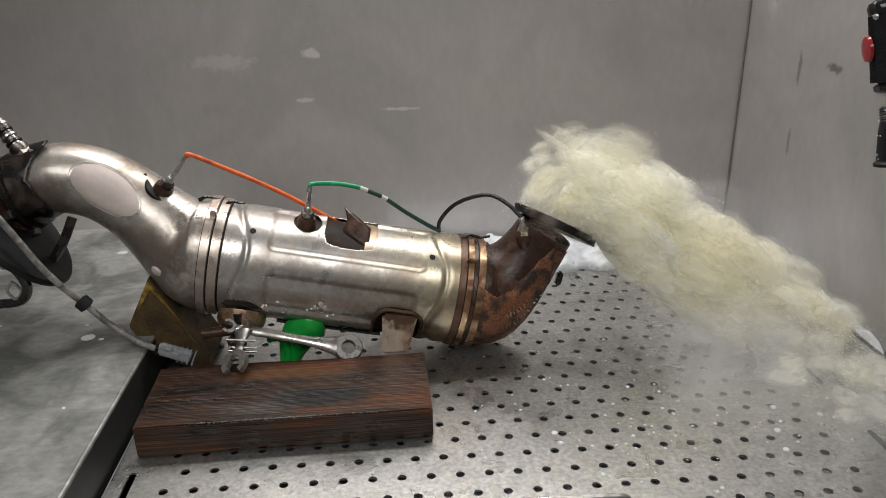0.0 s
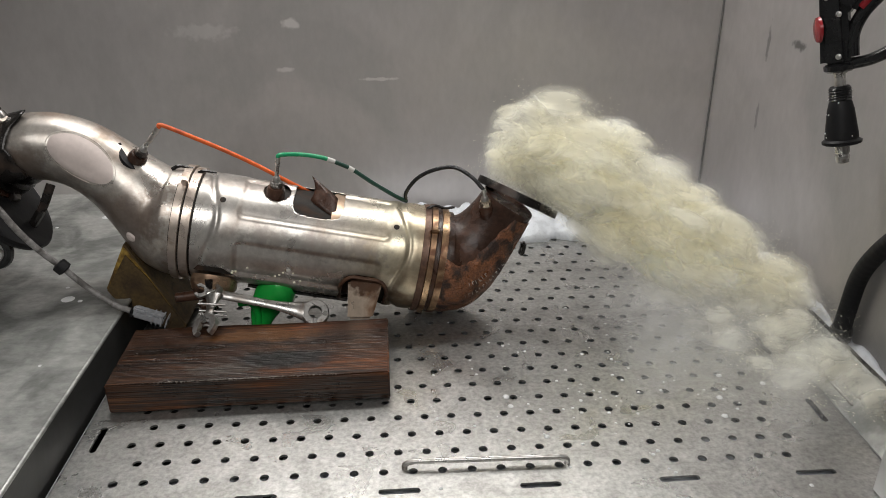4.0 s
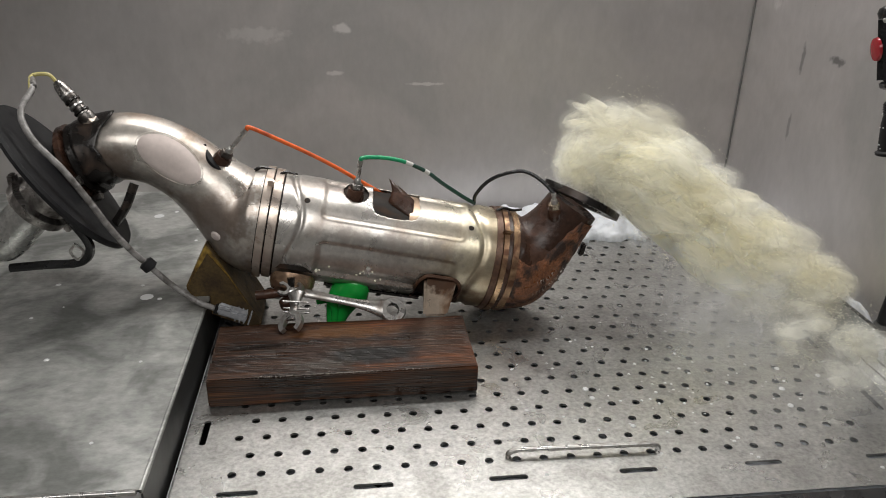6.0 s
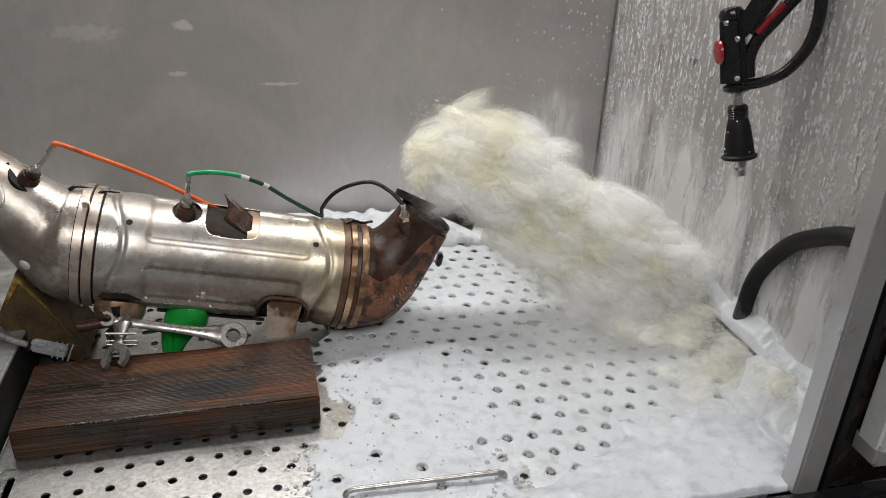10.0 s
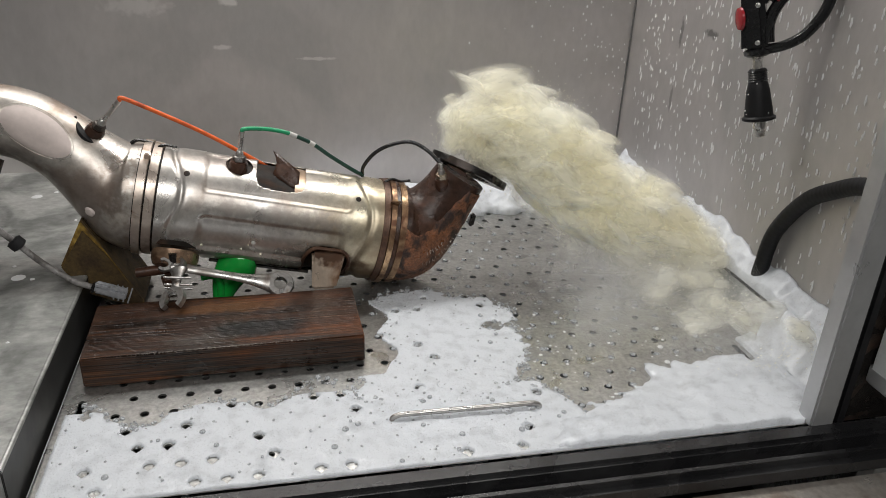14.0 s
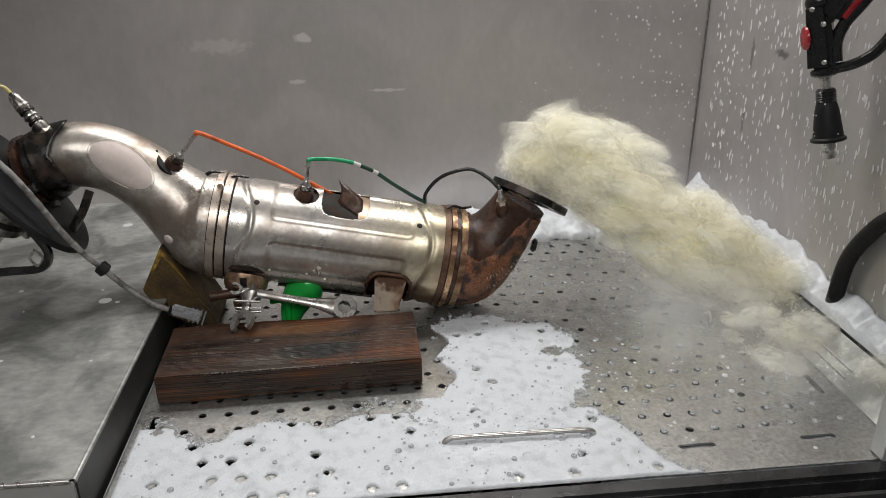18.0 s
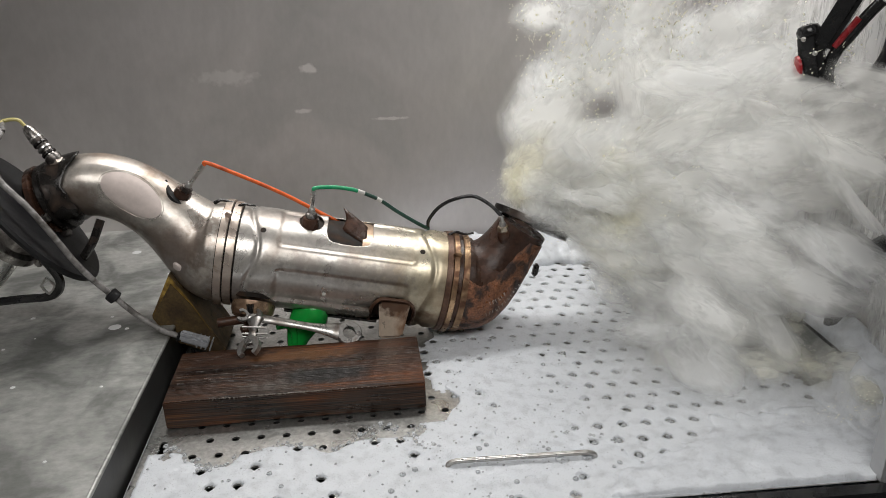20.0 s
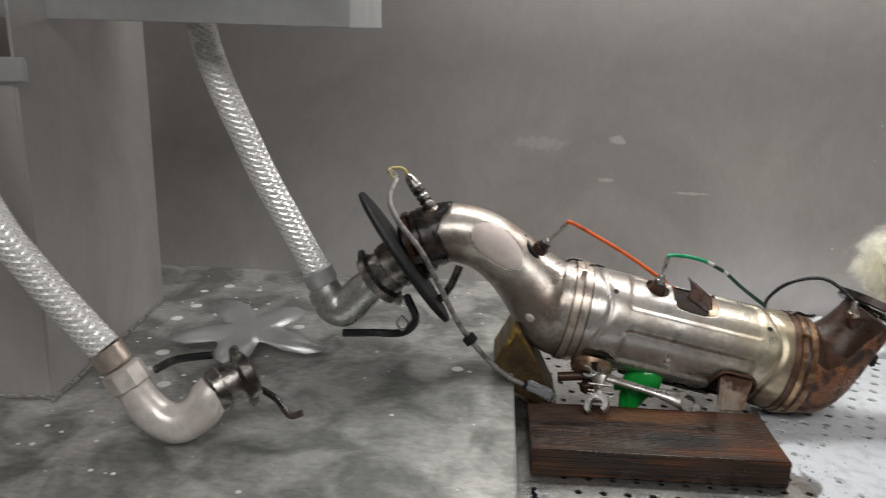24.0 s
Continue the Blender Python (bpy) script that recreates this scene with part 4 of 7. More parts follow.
bmesh.ops.remove_doubles(pad, verts=pad.verts[:], dist=1e-5)
part("oval_pad", pad, STEEL_PAD, filt, "flat pale sanded oval on the bend")
rim_pts = []
for i in range(33):
    a = 2 * math.pi * i / 32
    s, w, turn = 0.0545 * math.cos(a), 0.0280 * math.sin(a), radians(-24)
    o = Vector((-0.345 + s * math.cos(turn) - w * math.sin(turn), -0.2, 0.090 + s * math.sin(turn) + w * math.cos(turn)))
    hit = tree.ray_cast(o, Vector((0, 1, 0)))[0]
    if hit:
        rim_pts.append(hit)
part("pad_rim", tube_bm(rim_pts, 0.0006, 8, 2), STEEL_PIPE, filt, "raised rim round the oval")
part("weld_dimple", noisy(lathe_bm([(0, 0.009), (0.003, 0.007), (0.004, 0.003)], (-0.4, -0.8, -0.4), (-0.262, -0.0605, -0.012), 20), 0.001, 60), STEEL_PAD, filt)
# outlet elbow
elbow = [((0.212, 0, 0), (1, 0, 0), 0.0825), ((0.228, 0, 0.001), (1, 0, 0.05), 0.0815), ((0.246, 0, 0.008), (0.93, 0, 0.36), 0.0770), ((0.262, 0, 0.024), (0.80, 0, 0.60), 0.0670), ((0.275, 0, 0.046), (0.62, 0, 0.78), 0.0570),
         ((0.286, 0, 0.072), (0.42, 0, 0.90), 0.0500), ((0.297, 0, 0.098), (0.36, 0, 0.93), 0.0465), ((0.306, 0, 0.122), (0.34, 0, 0.94), 0.0450)]
part("outlet_elbow", noisy(loft_bm(eased(elbow), 56), 0.0016, 26, 7.0), RUST, filt, "rusty brown cast outlet elbow")
# rust-scaled lower shell of the elbow, proud of it
lower = bmesh.new()
SCALE_DIR = Vector((0.25, -0.55, -0.62)).normalized()
rows = []
for i, (c, d, r) in enumerate(eased(elbow)[1:34]):
    x, y, _ = ring_frame(d)
    px, py = x.dot(SCALE_DIR), y.dot(SCALE_DIR)
    mid_q = math.atan2(py, px)
    half_q = math.acos(max(-0.9, min(0.9, (0.24 + 0.016 * i + 0.05 * noise.noise(Vector((i * 0.35, 0, 1)))) / math.hypot(px, py))))
    row = []
    for j in range(61):
        q = mid_q + half_q * (j / 30 - 1)
        proud = 0.0018 * min(1, 6 * (1 - abs(j / 30 - 1))) + 0.0002
        row.append(lower.verts.new(c + (math.cos(q) * x + math.sin(q) * y) * (r + proud + 0.0012 * noise.fractal(Vector((i * 0.8, j * 0.5, 2)), 1.0, 2.0, 3))))
    rows.append(row)
for a, b in zip(rows, rows[1:]):
    for j in range(60):
        lower.faces.new((a[j], a[j + 1], b[j + 1], b[j]))
part("rust_scale", lower, RUST_BRIGHT, filt, "flaking orange rust over the elbow")
FLANGE_N = Vector((0.275, 0.27, 0.91)).normalized()
FLANGE_L = Vector((0.86, -0.26, -0.28)).normalized()
FLANGE_L = (FLANGE_L - FLANGE_N * FLANGE_L.dot(FLANGE_N)).normalized()
FLANGE_S = FLANGE_N.cross(FLANGE_L)
FLANGE_C = Vector((0.318, 0.0, 0.132))


def flange_bm():
    bm = bmesh.new()
    outer, inner, n = [], [], 48
    for low_high in (-0.006, 0.006):
        for i in range(n):
            a = 2 * math.pi * i / n
            x = 0.070 * math.cos(a)
            y = 0.051 * math.sin(a) * (1 - 0.30 * abs(math.cos(a)) ** 3)
            outer.append(bm.verts.new(FLANGE_C + FLANGE_L * x + FLANGE_S * y + FLANGE_N * low_high))
            inner.append(bm.verts.new(FLANGE_C + FLANGE_L * 0.040 * math.cos(a) + FLANGE_S * 0.038 * math.sin(a) + FLANGE_N * low_high))
    for i in range(n):
        j = (i + 1) % n
        bm.faces.new((outer[i], outer[j], outer[n + j], outer[n + i]))
        bm.faces.new((inner[i], inner[n + i], inner[n + j], inner[j]))
        bm.faces.new((outer[n + i], outer[n + j], inner[n + j], inner[n + i]))
        bm.faces.new((outer[j], outer[i], inner[i], inner[j]))
    return bm


part("outlet_flange", noisy(flange_bm(), 0.0006, 60), DARK_IRON, filt, "thick dark wet outlet flange")
# bolt holes drawn as dark discs, coloured like the shade inside them
for k in (-1, 1):
    part("flange_hole", lathe_bm([(-0.0008, 0.0062), (0.0008, 0.0062)], FLANGE_N, FLANGE_C + FLANGE_L * 0.056 * k + FLANGE_N * 0.006, 16), SOOT_AND_SHADE, filt)
part("outlet_stub", box_bm(0.010, 0.012, 0.024, (0.350, 0.01, 0.040), 0.003), DARK_IRON, filt)


def sensor(base, tip, nut_material, bung=0.014):
    """A bung, a hexagon nut, a thin probe body."""
    base, tip = Vector(base), Vector(tip)
    d = (tip - base).normalized()
    L = (tip - base).length
    s = part("sensor_bung", lathe_bm([(-0.012, bung * 1.05), (0.004, bung), (0.008, bung * 0.9)], d, base, 24), RUST, filt, "heat-browned sensor bung")
    part("hex_nut", hex_bm(base + d * 0.008, d, 0.017, 0.010), nut_material, s)
    part("collar", lathe_bm([(0.018, 0.0062), (0.024, 0.0055), (0.026, 0.0040)], d, base, 16), CHROME, s)
    part("probe_body", lathe_bm([(0.024, 0.0036), (L * 0.82, 0.0036), (L * 0.84, 0.0043), (L, 0.0040)], d, base, 16), CHROME, s)
    return s


S1, S2 = Vector((-0.240, -0.022, 0.154)), Vector((-0.062, -0.028, 0.141))
sensor((-0.272, -0.010, 0.096), S1, ALU)
sensor((-0.060, -0.022, 0.083), S2, ALU)
sensor((0.268, -0.030, 0.112), (0.255, -0.036, 0.146), BRASS, 0.012)
part("sensor_shroud", noisy(tube_bm([(-0.302, 0.0, 0.112), (-0.290, -0.005, 0.094), (-0.266, -0.004, 0.082), (-0.236, 0.0, 0.081)], (0.0025, 0.0012), 8, 6), 0.0003, 90), SOOT_AND_SHADE, filt, "curled dark shroud edge")
# flat near-black disc stands in for the shade of the sensor's recess
part("sensor_pocket", lathe_bm([(-0.006, 0.025), (0.0025, 0.0245), (0.003, 0.016)], (0.52, -0.22, 0.82), (-0.277, -0.006, 0.0925), 28), RUBBER, filt, "near-black disc painted as the shade in the sensor pocket")
part("orange_cable", tube_bm([S1, S1 + Vector((0.006, 0, 0.004)), (-0.186, -0.012, 0.143), (-0.141, -0.002, 0.1275), (-0.094, 0.008, 0.109), (-0.036, 0.02, 0.083), (0.0, 0.05, 0.06)], 0.0034, 12), WIRE_ORANGE, filt, "bright orange cable")
part("green_cable", tube_bm([S2 + Vector((0, 0, -0.002)), S2 + Vector((0.003, 0, 0.004)), (-0.030, -0.016, 0.147), (0.0, -0.010, 0.146), (0.022, -0.005, 0.141)], 0.0034, 12), WIRE_GREEN, filt, "bright green cable")
part("dark_cable", tube_bm([(0.022, -0.005, 0.141), (0.050, 0.002, 0.131), (0.085, 0.010, 0.112), (0.128, 0.018, 0.092), (0.145, 0.028, 0.084)], 0.0034, 12), WIRE_DARKGREEN, filt, "dark green cable")
for p0, p1 in (((0.010, -0.008, 0.1443), (0.022, -0.005, 0.141)), ((0.044, 0.0005, 0.1335), (0.053, 0.0026, 0.1297))):
    part("cable_mark", tube_bm([p0, p1], 0.0037, 12), WHITE_MARK, filt, "white band on the cable")
part("black_cable", tube_bm([(0.145, 0.030, 0.082), (0.142, 0.020, 0.102), (0.154, 0.012, 0.130), (0.176, 0.004, 0.151), (0.206, -0.004, 0.164), (0.234, -0.016, 0.158), (0.255, -0.034, 0.146)], 0.0032, 12), RUBBER_WET, filt, "thin black cable")
# casting letters on the elbow as small raised bars
bend_secs = eased(elbow)
for k in range(18):
    sec = bend_secs[10 + k] if k < 12 else bend_secs[12 + (k - 12)]
    x, y, d = ring_frame(sec[1])
    q = radians(-66 + 2.2 * k) if k < 12 else radians(-78 + 2.2 * (k - 12))
    n = math.cos(q) * x + math.sin(q) * y
    across = n.cross(d)
    m = Matrix((d, across, n)).transposed().to_4x4()
    o = sec[0] + n * (sec[2] + 0.0022)
    part("cast_mark", box_bm(0.0011, 0.0070, 0.0016, o, 0, None, m), STEEL_PIPE, filt, "pale casting mark", False)
    if k % 2:
        part("cast_mark", box_bm(0.0030, 0.0011, 0.0016, o + d * 0.0015 + across * (0.003 if k % 4 == 1 else -0.003), 0, None, m), STEEL_PIPE, filt, "pale casting mark", False)
# support foot
foot = bmesh.new()
pts = [(0.070, -0.084, -0.018), (0.124, -0.086, -0.012), (0.118, -0.104, -0.070), (0.078, -0.104, -0.078), (0.072, -0.060, -0.030), (0.122, -0.060, -0.024), (0.112, -0.085, -0.075), (0.082, -0.085, -0.082)]
vs = [foot.verts.new(p) for p in pts]
for f in ((0, 1, 2, 3), (4, 7, 6, 5), (0, 4, 5, 1), (1, 5, 6, 2), (2, 6, 7, 3), (3, 7, 4, 0)):
    foot.faces.new([vs[i] for i in f])
bmesh.ops.bevel(foot, geom=foot.edges[:], offset=0.004, segments=2, affect="EDGES")
part("support_foot", foot, FOOT, filt, "stained steel support foot")
part("foot_surround", tube_bm([on_shell(0.060, -55, 0.084), on_shell(0.060, -22, 0.0855), on_shell(0.072, -9, 0.0865), on_shell(0.096, -7.5, 0.087), on_shell(0.120, -9, 0.0865), on_shell(0.132, -22, 0.0855), on_shell(0.132, -55, 0.084)], 0.0032, 8), RUST_BAND, filt, "browned rolled rim round the foot")
# underside boss
boss_o = Vector((-0.136, -0.052, -0.070))
part("lower_boss", lathe_bm([(-0.006, 0.036), (0.008, 0.036), (0.018, 0.032), (0.022, 0.024)], (0, -0.55, -0.9), boss_o, 32), TAN, filt, "heat-browned lower boss")
# near-black ring added behind the boss as its shadow
part("boss_rim", lathe_bm([(-0.010, 0.047), (-0.003, 0.045)], (0, -0.5, -0.86), boss_o + Vector((0, 0.006, 0.006)), 32), SOOT_AND_SHADE, filt)
part("underside_rail", tube_bm([on_shell(-0.085, -64, 0.0865), on_shell(0.0, -62, 0.087), on_shell(0.075, -60, 0.0865)], 0.003, 8), DARK_IRON, filt)

# ---------------------------------------------------------------- timber under the filter


def timber_block():
    bm = bmesh.new()
    bmesh.ops.create_cube(bm, size=1, matrix=Matrix.Diagonal((0.383, 0.150, 0.045, 1)))
    bmesh.ops.subdivide_edges(bm, edges=bm.edges[:], cuts=9, use_grid_fill=True)
    bmesh.ops.bevel(bm, geom=[e for e in bm.edges if len(e.link_faces) == 2 and e.calc_face_angle() > 0.5], offset=0.002, segments=2, affect="EDGES")
    for v in bm.verts:
        v.co += Vector((noise.noise(v.co * 9), noise.noise(v.co * 11 + Vector((3, 0, 0))), noise.noise(v.co * 14 + Vector((0, 5, 0))))) * 0.0012
    return bm


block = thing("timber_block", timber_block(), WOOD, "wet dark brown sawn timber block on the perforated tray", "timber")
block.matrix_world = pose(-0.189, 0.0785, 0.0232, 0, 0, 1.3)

wedge = holder("timber_wedge", pose(-0.372, 0.262, 0.0, 0, 0, 0), "yellowish wet timber offcut propping up the filter", "timber")


def prism_bm(outline, y0, y1, bevel=0.002):
    bm = bmesh.new()
    a = [bm.verts.new((x, y0, z)) for x, z in outline]
    b = [bm.verts.new((x, y1, z)) for x, z in outline]
    n = len(outline)
    bm.faces.new(a)
    bm.faces.new(b[::-1])
    for i in range(n):
        bm.faces.new((a[i], b[i], b[(i + 1) % n], a[(i + 1) % n]))
    if bevel:
        bmesh.ops.bevel(bm, geom=bm.edges[:], offset=bevel, segments=2, affect="EDGES")
    return bm


part("offcut_body", prism_bm([(-0.070, 0.080), (-0.044, 0.034), (0.030, 0.000), (0.046, 0.010), (0.000, 0.100), (-0.030, 0.158)], -0.045, 0.060), WOOD_YELLOW, wedge)
# faces turned towards +x take the darker wood
wedge_body = wedge.children[0].data
wedge_body.materials.append(WOOD_DARK)
for p in wedge_body.polygons:
    p.material_index = 1 if p.normal.x > 0.15 else 0
part("end_face", prism_bm([(-0.067, 0.081), (-0.042, 0.036), (0.030, 0.002), (0.044, 0.011), (-0.001, 0.098), (-0.030, 0.140)], -0.0475, -0.0440, 0.001), WOOD_DARK, wedge, "dark wet end grain")

# ---------------------------------------------------------------- inlet adapter, sensor and hose
ADAPT = Vector((-0.505, 0.262, 0.262))
adapter = holder("hose_adapter", Matrix.Translation(ADAPT), "black rubber sealing disc and dark clamp fitted on the filter inlet", "adapter")
AX = (FILTER.to_3x3() @ Vector((-0.84, 0, -0.54))).normalized()
part("clamp_cone", noisy(lathe_bm([(-0.018, 0.049), (0.000, 0.052), (0.010, 0.050), (0.014, 0.056), (0.028, 0.058), (0.034, 0.050), (0.048, 0.052), (0.056, 0.045)], AX, FILTER @ Vector((-0.452, 0.012, 0.066)) - ADAPT, 48), 0.0030, 60), DARK_IRON, adapter, "dark oily inlet clamp")
part("clamp_ring", lathe_bm([(0.034, 0.054), (0.036, 0.060), (0.044, 0.060), (0.046, 0.054)], AX, FILTER @ Vector((-0.452, 0.012, 0.066)) - ADAPT, 48), RUST, adapter, "browned clamp ring")
E2 = FILTER @ Vector((-0.452, 0.012, 0.066)) - ADAPT
for k, q in enumerate((150, 205, 255)):
    x, y, d = ring_frame(AX)
    o = E2 + AX * 0.040 + (math.cos(radians(q)) * x + math.sin(radians(q)) * y) * 0.060
    part("clamp_bolt", hex_bm(o, AX * -1, 0.013, 0.014), ALU, adapter)
DISC_C = Vector((-0.602, 0.243, 0.262)) - ADAPT
DISC_AX = Vector((-0.79, -0.19, -0.565)).normalized()
part("rubber_disc", noisy(lathe_bm([(-0.004, 0.120), (-0.002, 0.132), (0.002, 0.135), (0.007, 0.134), (0.009, 0.126)], DISC_AX, DISC_C, 64), 0.0012, 30), RUBBER, adapter, "thick black rubber disc")
part("adapter_spigot", lathe_bm([(0.012, 0.040), (0.040, 0.040), (0.042, 0.034)], DISC_AX, DISC_C, 40), ALU, adapter)
part("stay_arm", tube_bm([E2 + Vector((0.045, -0.02, -0.045)), E2 + Vector((0.030, -0.035, -0.080)), E2 + Vector((0.000, -0.040, -0.120))], 0.007, 8), DARK_IRON, adapter)
# torn black cover and small fittings at the inlet joint
lip = bmesh.new()
lip_rows = []
for i in range(9):
    e = i / 8
    row = []
    for j in range(15):
        q = radians(-125 + 195 * j / 14)
        x, y, d = ring_frame(AX)
        r = 0.0560 + 0.004 * e + 0.002 * noise.noise(Vector((e * 3, j * 0.5, 2)))
        row.append(lip.verts.new(E2 + AX * (0.018 - (1 - e) * (0.034 + 0.034 * math.exp(-((q + 0.25) / 0.55) ** 2) + 0.010 * noise.noise(Vector((j * 0.6, e, 5))))) + r * (math.cos(q) * x + math.sin(q) * y)))
    lip_rows.append(row)
for a, b in zip(lip_rows, lip_rows[1:]):
    for j in range(14):
        lip.faces.new((a[j], a[j + 1], b[j + 1], b[j]))
lp = part("torn_cover", lip, DARK_IRON, adapter, "torn black cover over the joint")
lp.modifiers.new("thickness", "SOLIDIFY").thickness = 0.002
for k, q in enumerate((110, 175, 230, 280)):
    x, y, d = ring_frame(AX)
    o = E2 + AX * (0.050 + 0.004 * (k % 2)) + (math.cos(radians(q)) * x + math.sin(radians(q)) * y) * 0.050
    part("clamp_nut", hex_bm(o, AX, 0.015, 0.010), RUST_BAND if k % 2 else CHROME, adapter)
# camlock coupler, elbow and braided hose


def coupler(parent, o, ax, size=1.0, lever_up=True):
    o, ax = Vector(o), Vector(ax).normalized()
    x, y, d = ring_frame(ax)
    body = part("coupler_body", noisy(lathe_bm([(0, 0.030 * size), (0.004, 0.036 * size), (0.016, 0.037 * size), (0.020, 0.033 * size), (0.040, 0.034 * size), (0.046, 0.040 * size), (0.060, 0.040 * size), (0.064, 0.030 * size)], ax, o, 40), 0.001, 60), ALU, parent, "grubby cast coupler")
    for q in (-1, 1):
        part("coupler_ear", box_bm(0.012, 0.016, 0.024, o + ax * 0.05 + x * 0.040 * size * q, 0.003), ALU, body)
    return body


hose_a = holder("braided_hose", Matrix.Translation((-0.72, 0.30, 0.20)), "steel-braided hose with an elbow coupled to the filter inlet", "hose")
O = Vector((-0.72, 0.30, 0.20))


def rel(p):
    return Vector(p) - O


disc_world = ADAPT + DISC_C
HOSE_END = Vector((-0.760, 0.25, 0.222))
part_ax = (Vector((-0.700, 0.248, 0.170)) - disc_world).normalized()
coupler(hose_a, rel(disc_world + part_ax * 0.012), part_ax, 1.22)
ELB = disc_world + part_ax * 0.080
part("hose_elbow", loft_bm(eased([(rel(ELB), part_ax, 0.029), (rel(ELB + part_ax * 0.018), part_ax, 0.032), (rel((-0.712, 0.249, 0.158)), (-0.80, 0, -0.30), 0.034), (rel((-0.735, 0.25, 0.165)), (-0.62, 0, 0.55), 0.033), (rel((-0.748, 0.25, 0.188)), (-0.45, 0, 0.88), 0.030), (rel(HOSE_END + Vector((0.010, 0, -0.022))), (-0.42, 0, 0.90), 0.026)]), 36), STEEL_TRAY, hose_a, "polished steel pipe elbow")
part("hose_ferrule", lathe_bm([(-0.024, 0.026), (-0.020, 0.029), (0.004, 0.029), (0.008, 0.024)], (-0.44, 0, 0.90), rel(HOSE_END), 32), STEEL_POST, hose_a)


def braid(points, r, parent, bands=11):
    """The woven sleeve of a hose: two sets of flat helical bands, each arched across its width, a part each."""
    pts = smooth_path(points, 26)
    for hand in (-1, 1):
        for k in range(bands):
            bm, last, s = bmesh.new(), None, 0.0
            for i, q in enumerate(pts):
                d = (pts[min(i + 1, len(pts) - 1)] - pts[max(i - 1, 0)]).normalized()
                if i:
                    s += (q - pts[i - 1]).length
                x, y, _ = ring_frame(d)
                turn_at = 2 * math.pi * (k / bands + hand * s / (r * 5.6))
                over = 0.022 * math.sin(bands * turn_at + hand * 1.5708)
                row = []
                for side, up in ((-1, 0.0), (0, 0.055), (1, 0.0)):
                    a = turn_at + side * 0.235
                    row.append(bm.verts.new(q + r * (1.0 + up + over) * (math.cos(a) * x + math.sin(a) * y)))
                if last:
                    for n in (0, 1):
                        bm.faces.new((last[n], last[n + 1], row[n + 1], row[n]))
                last = row
            part("braid_band", bm, BRAID, parent, "shiny woven steel braid")


part("hose_core", tube_bm([rel(HOSE_END), rel((-0.801, 0.25, 0.298)), rel((-0.848, 0.25, 0.385)), rel((-0.880, 0.25, 0.455)), rel((-0.921, 0.25, 0.55)), rel((-0.948, 0.25, 0.641)), rel((-0.955, 0.25, 0.75)), rel((-0.96, 0.25, 0.84))], 0.0215, 28, 14), DARK_STEEL, hose_a)
braid([rel(HOSE_END), rel((-0.801, 0.25, 0.298)), rel((-0.848, 0.25, 0.385)), rel((-0.880, 0.25, 0.455)), rel((-0.921, 0.25, 0.55)), rel((-0.948, 0.25, 0.641)), rel((-0.955, 0.25, 0.75)), rel((-0.96, 0.25, 0.84))], 0.0225, hose_a)
part("lever_arm", noisy(tube_bm([rel((-0.598, 0.225, 0.195)), rel((-0.582, 0.232, 0.150)), rel((-0.605, 0.245, 0.118)), rel((-0.660, 0.25, 0.112)), rel((-0.715, 0.25, 0.108))], 0.0075, 8), 0.0006, 60), RUBBER_WET, hose_a, "black coupler lever")
part("lever_ring", tube_bm([rel((-0.606, 0.24, 0.152)), rel((-0.596, 0.24, 0.138)), rel((-0.606, 0.24, 0.124)), rel((-0.616, 0.24, 0.138)), rel((-0.606, 0.24, 0.152))], 0.0022, 8), CHROME, hose_a)

hose_b = holder("loose_braided_hose", Matrix.Translation((-0.885, -0.085, SHELF_Z)), "unused braided hose with a pale elbow lying on the shelf", "hose")
part("hose_elbow", loft_bm(eased([((-0.060, 0, 0.088), (0.45, 0, -0.9), 0.023), ((-0.047, 0, 0.064), (0.6, 0, -0.8), 0.0255), ((-0.026, 0, 0.042), (0.8, 0, -0.55), 0.0270), ((0.002, 0, 0.033), (1.0, 0.05, 0.05), 0.0280), ((0.030, 0.006, 0.046), (0.75, 0.2, 0.6), 0.0270), ((0.045, 0.014, 0.068), (0.55, 0.35, 0.75), 0.028), ((0.053, 0.020, 0.080), (0.6, 0.4, 0.7), 0.026)]), 36), PALE_STEEL, hose_b, "pale steel pipe elbow")
coupler(hose_b, (0.047, 0.018, 0.074), (0.72, 0.55, 0.30), 0.88)
part("elbow_collar", lathe_bm([(0, 0.023), (0.003, 0.029), (0.03, 0.029), (0.034, 0.022)], (-0.50, 0, 0.86), (-0.058, 0, 0.086), 8), PALE_STEEL, hose_b, "pale hexagonal collar")
part("hose_ferrule", lathe_bm([(0, 0.021), (0.003, 0.0245), (0.03, 0.0245)], (-0.52, 0, 0.84), (-0.078, 0, 0.116), 32), BAND, hose_b)
part("hose_core", tube_bm([(-0.094, 0, 0.142), (-0.135, 0, 0.190), (-0.180, 0, 0.245), (-0.222, 0, 0.305), (-0.262, 0, 0.39), (-0.29, 0, 0.49), (-0.305, 0.0, 0.62), (-0.31, 0.0, 0.80)], 0.0205, 28, 14), DARK_STEEL, hose_b)
braid([(-0.094, 0, 0.142), (-0.135, 0, 0.190), (-0.180, 0, 0.245), (-0.222, 0, 0.305), (-0.262, 0, 0.39), (-0.29, 0, 0.49), (-0.305, 0.0, 0.62), (-0.31, 0.0, 0.80)], 0.0215, hose_b)
part("lever_arm", tube_bm([(-0.040, 0.03, 0.098), (-0.010, 0.040, 0.112), (0.040, 0.050, 0.118)], 0.006, 8), RUBBER_WET, hose_b, "black coupler lever")
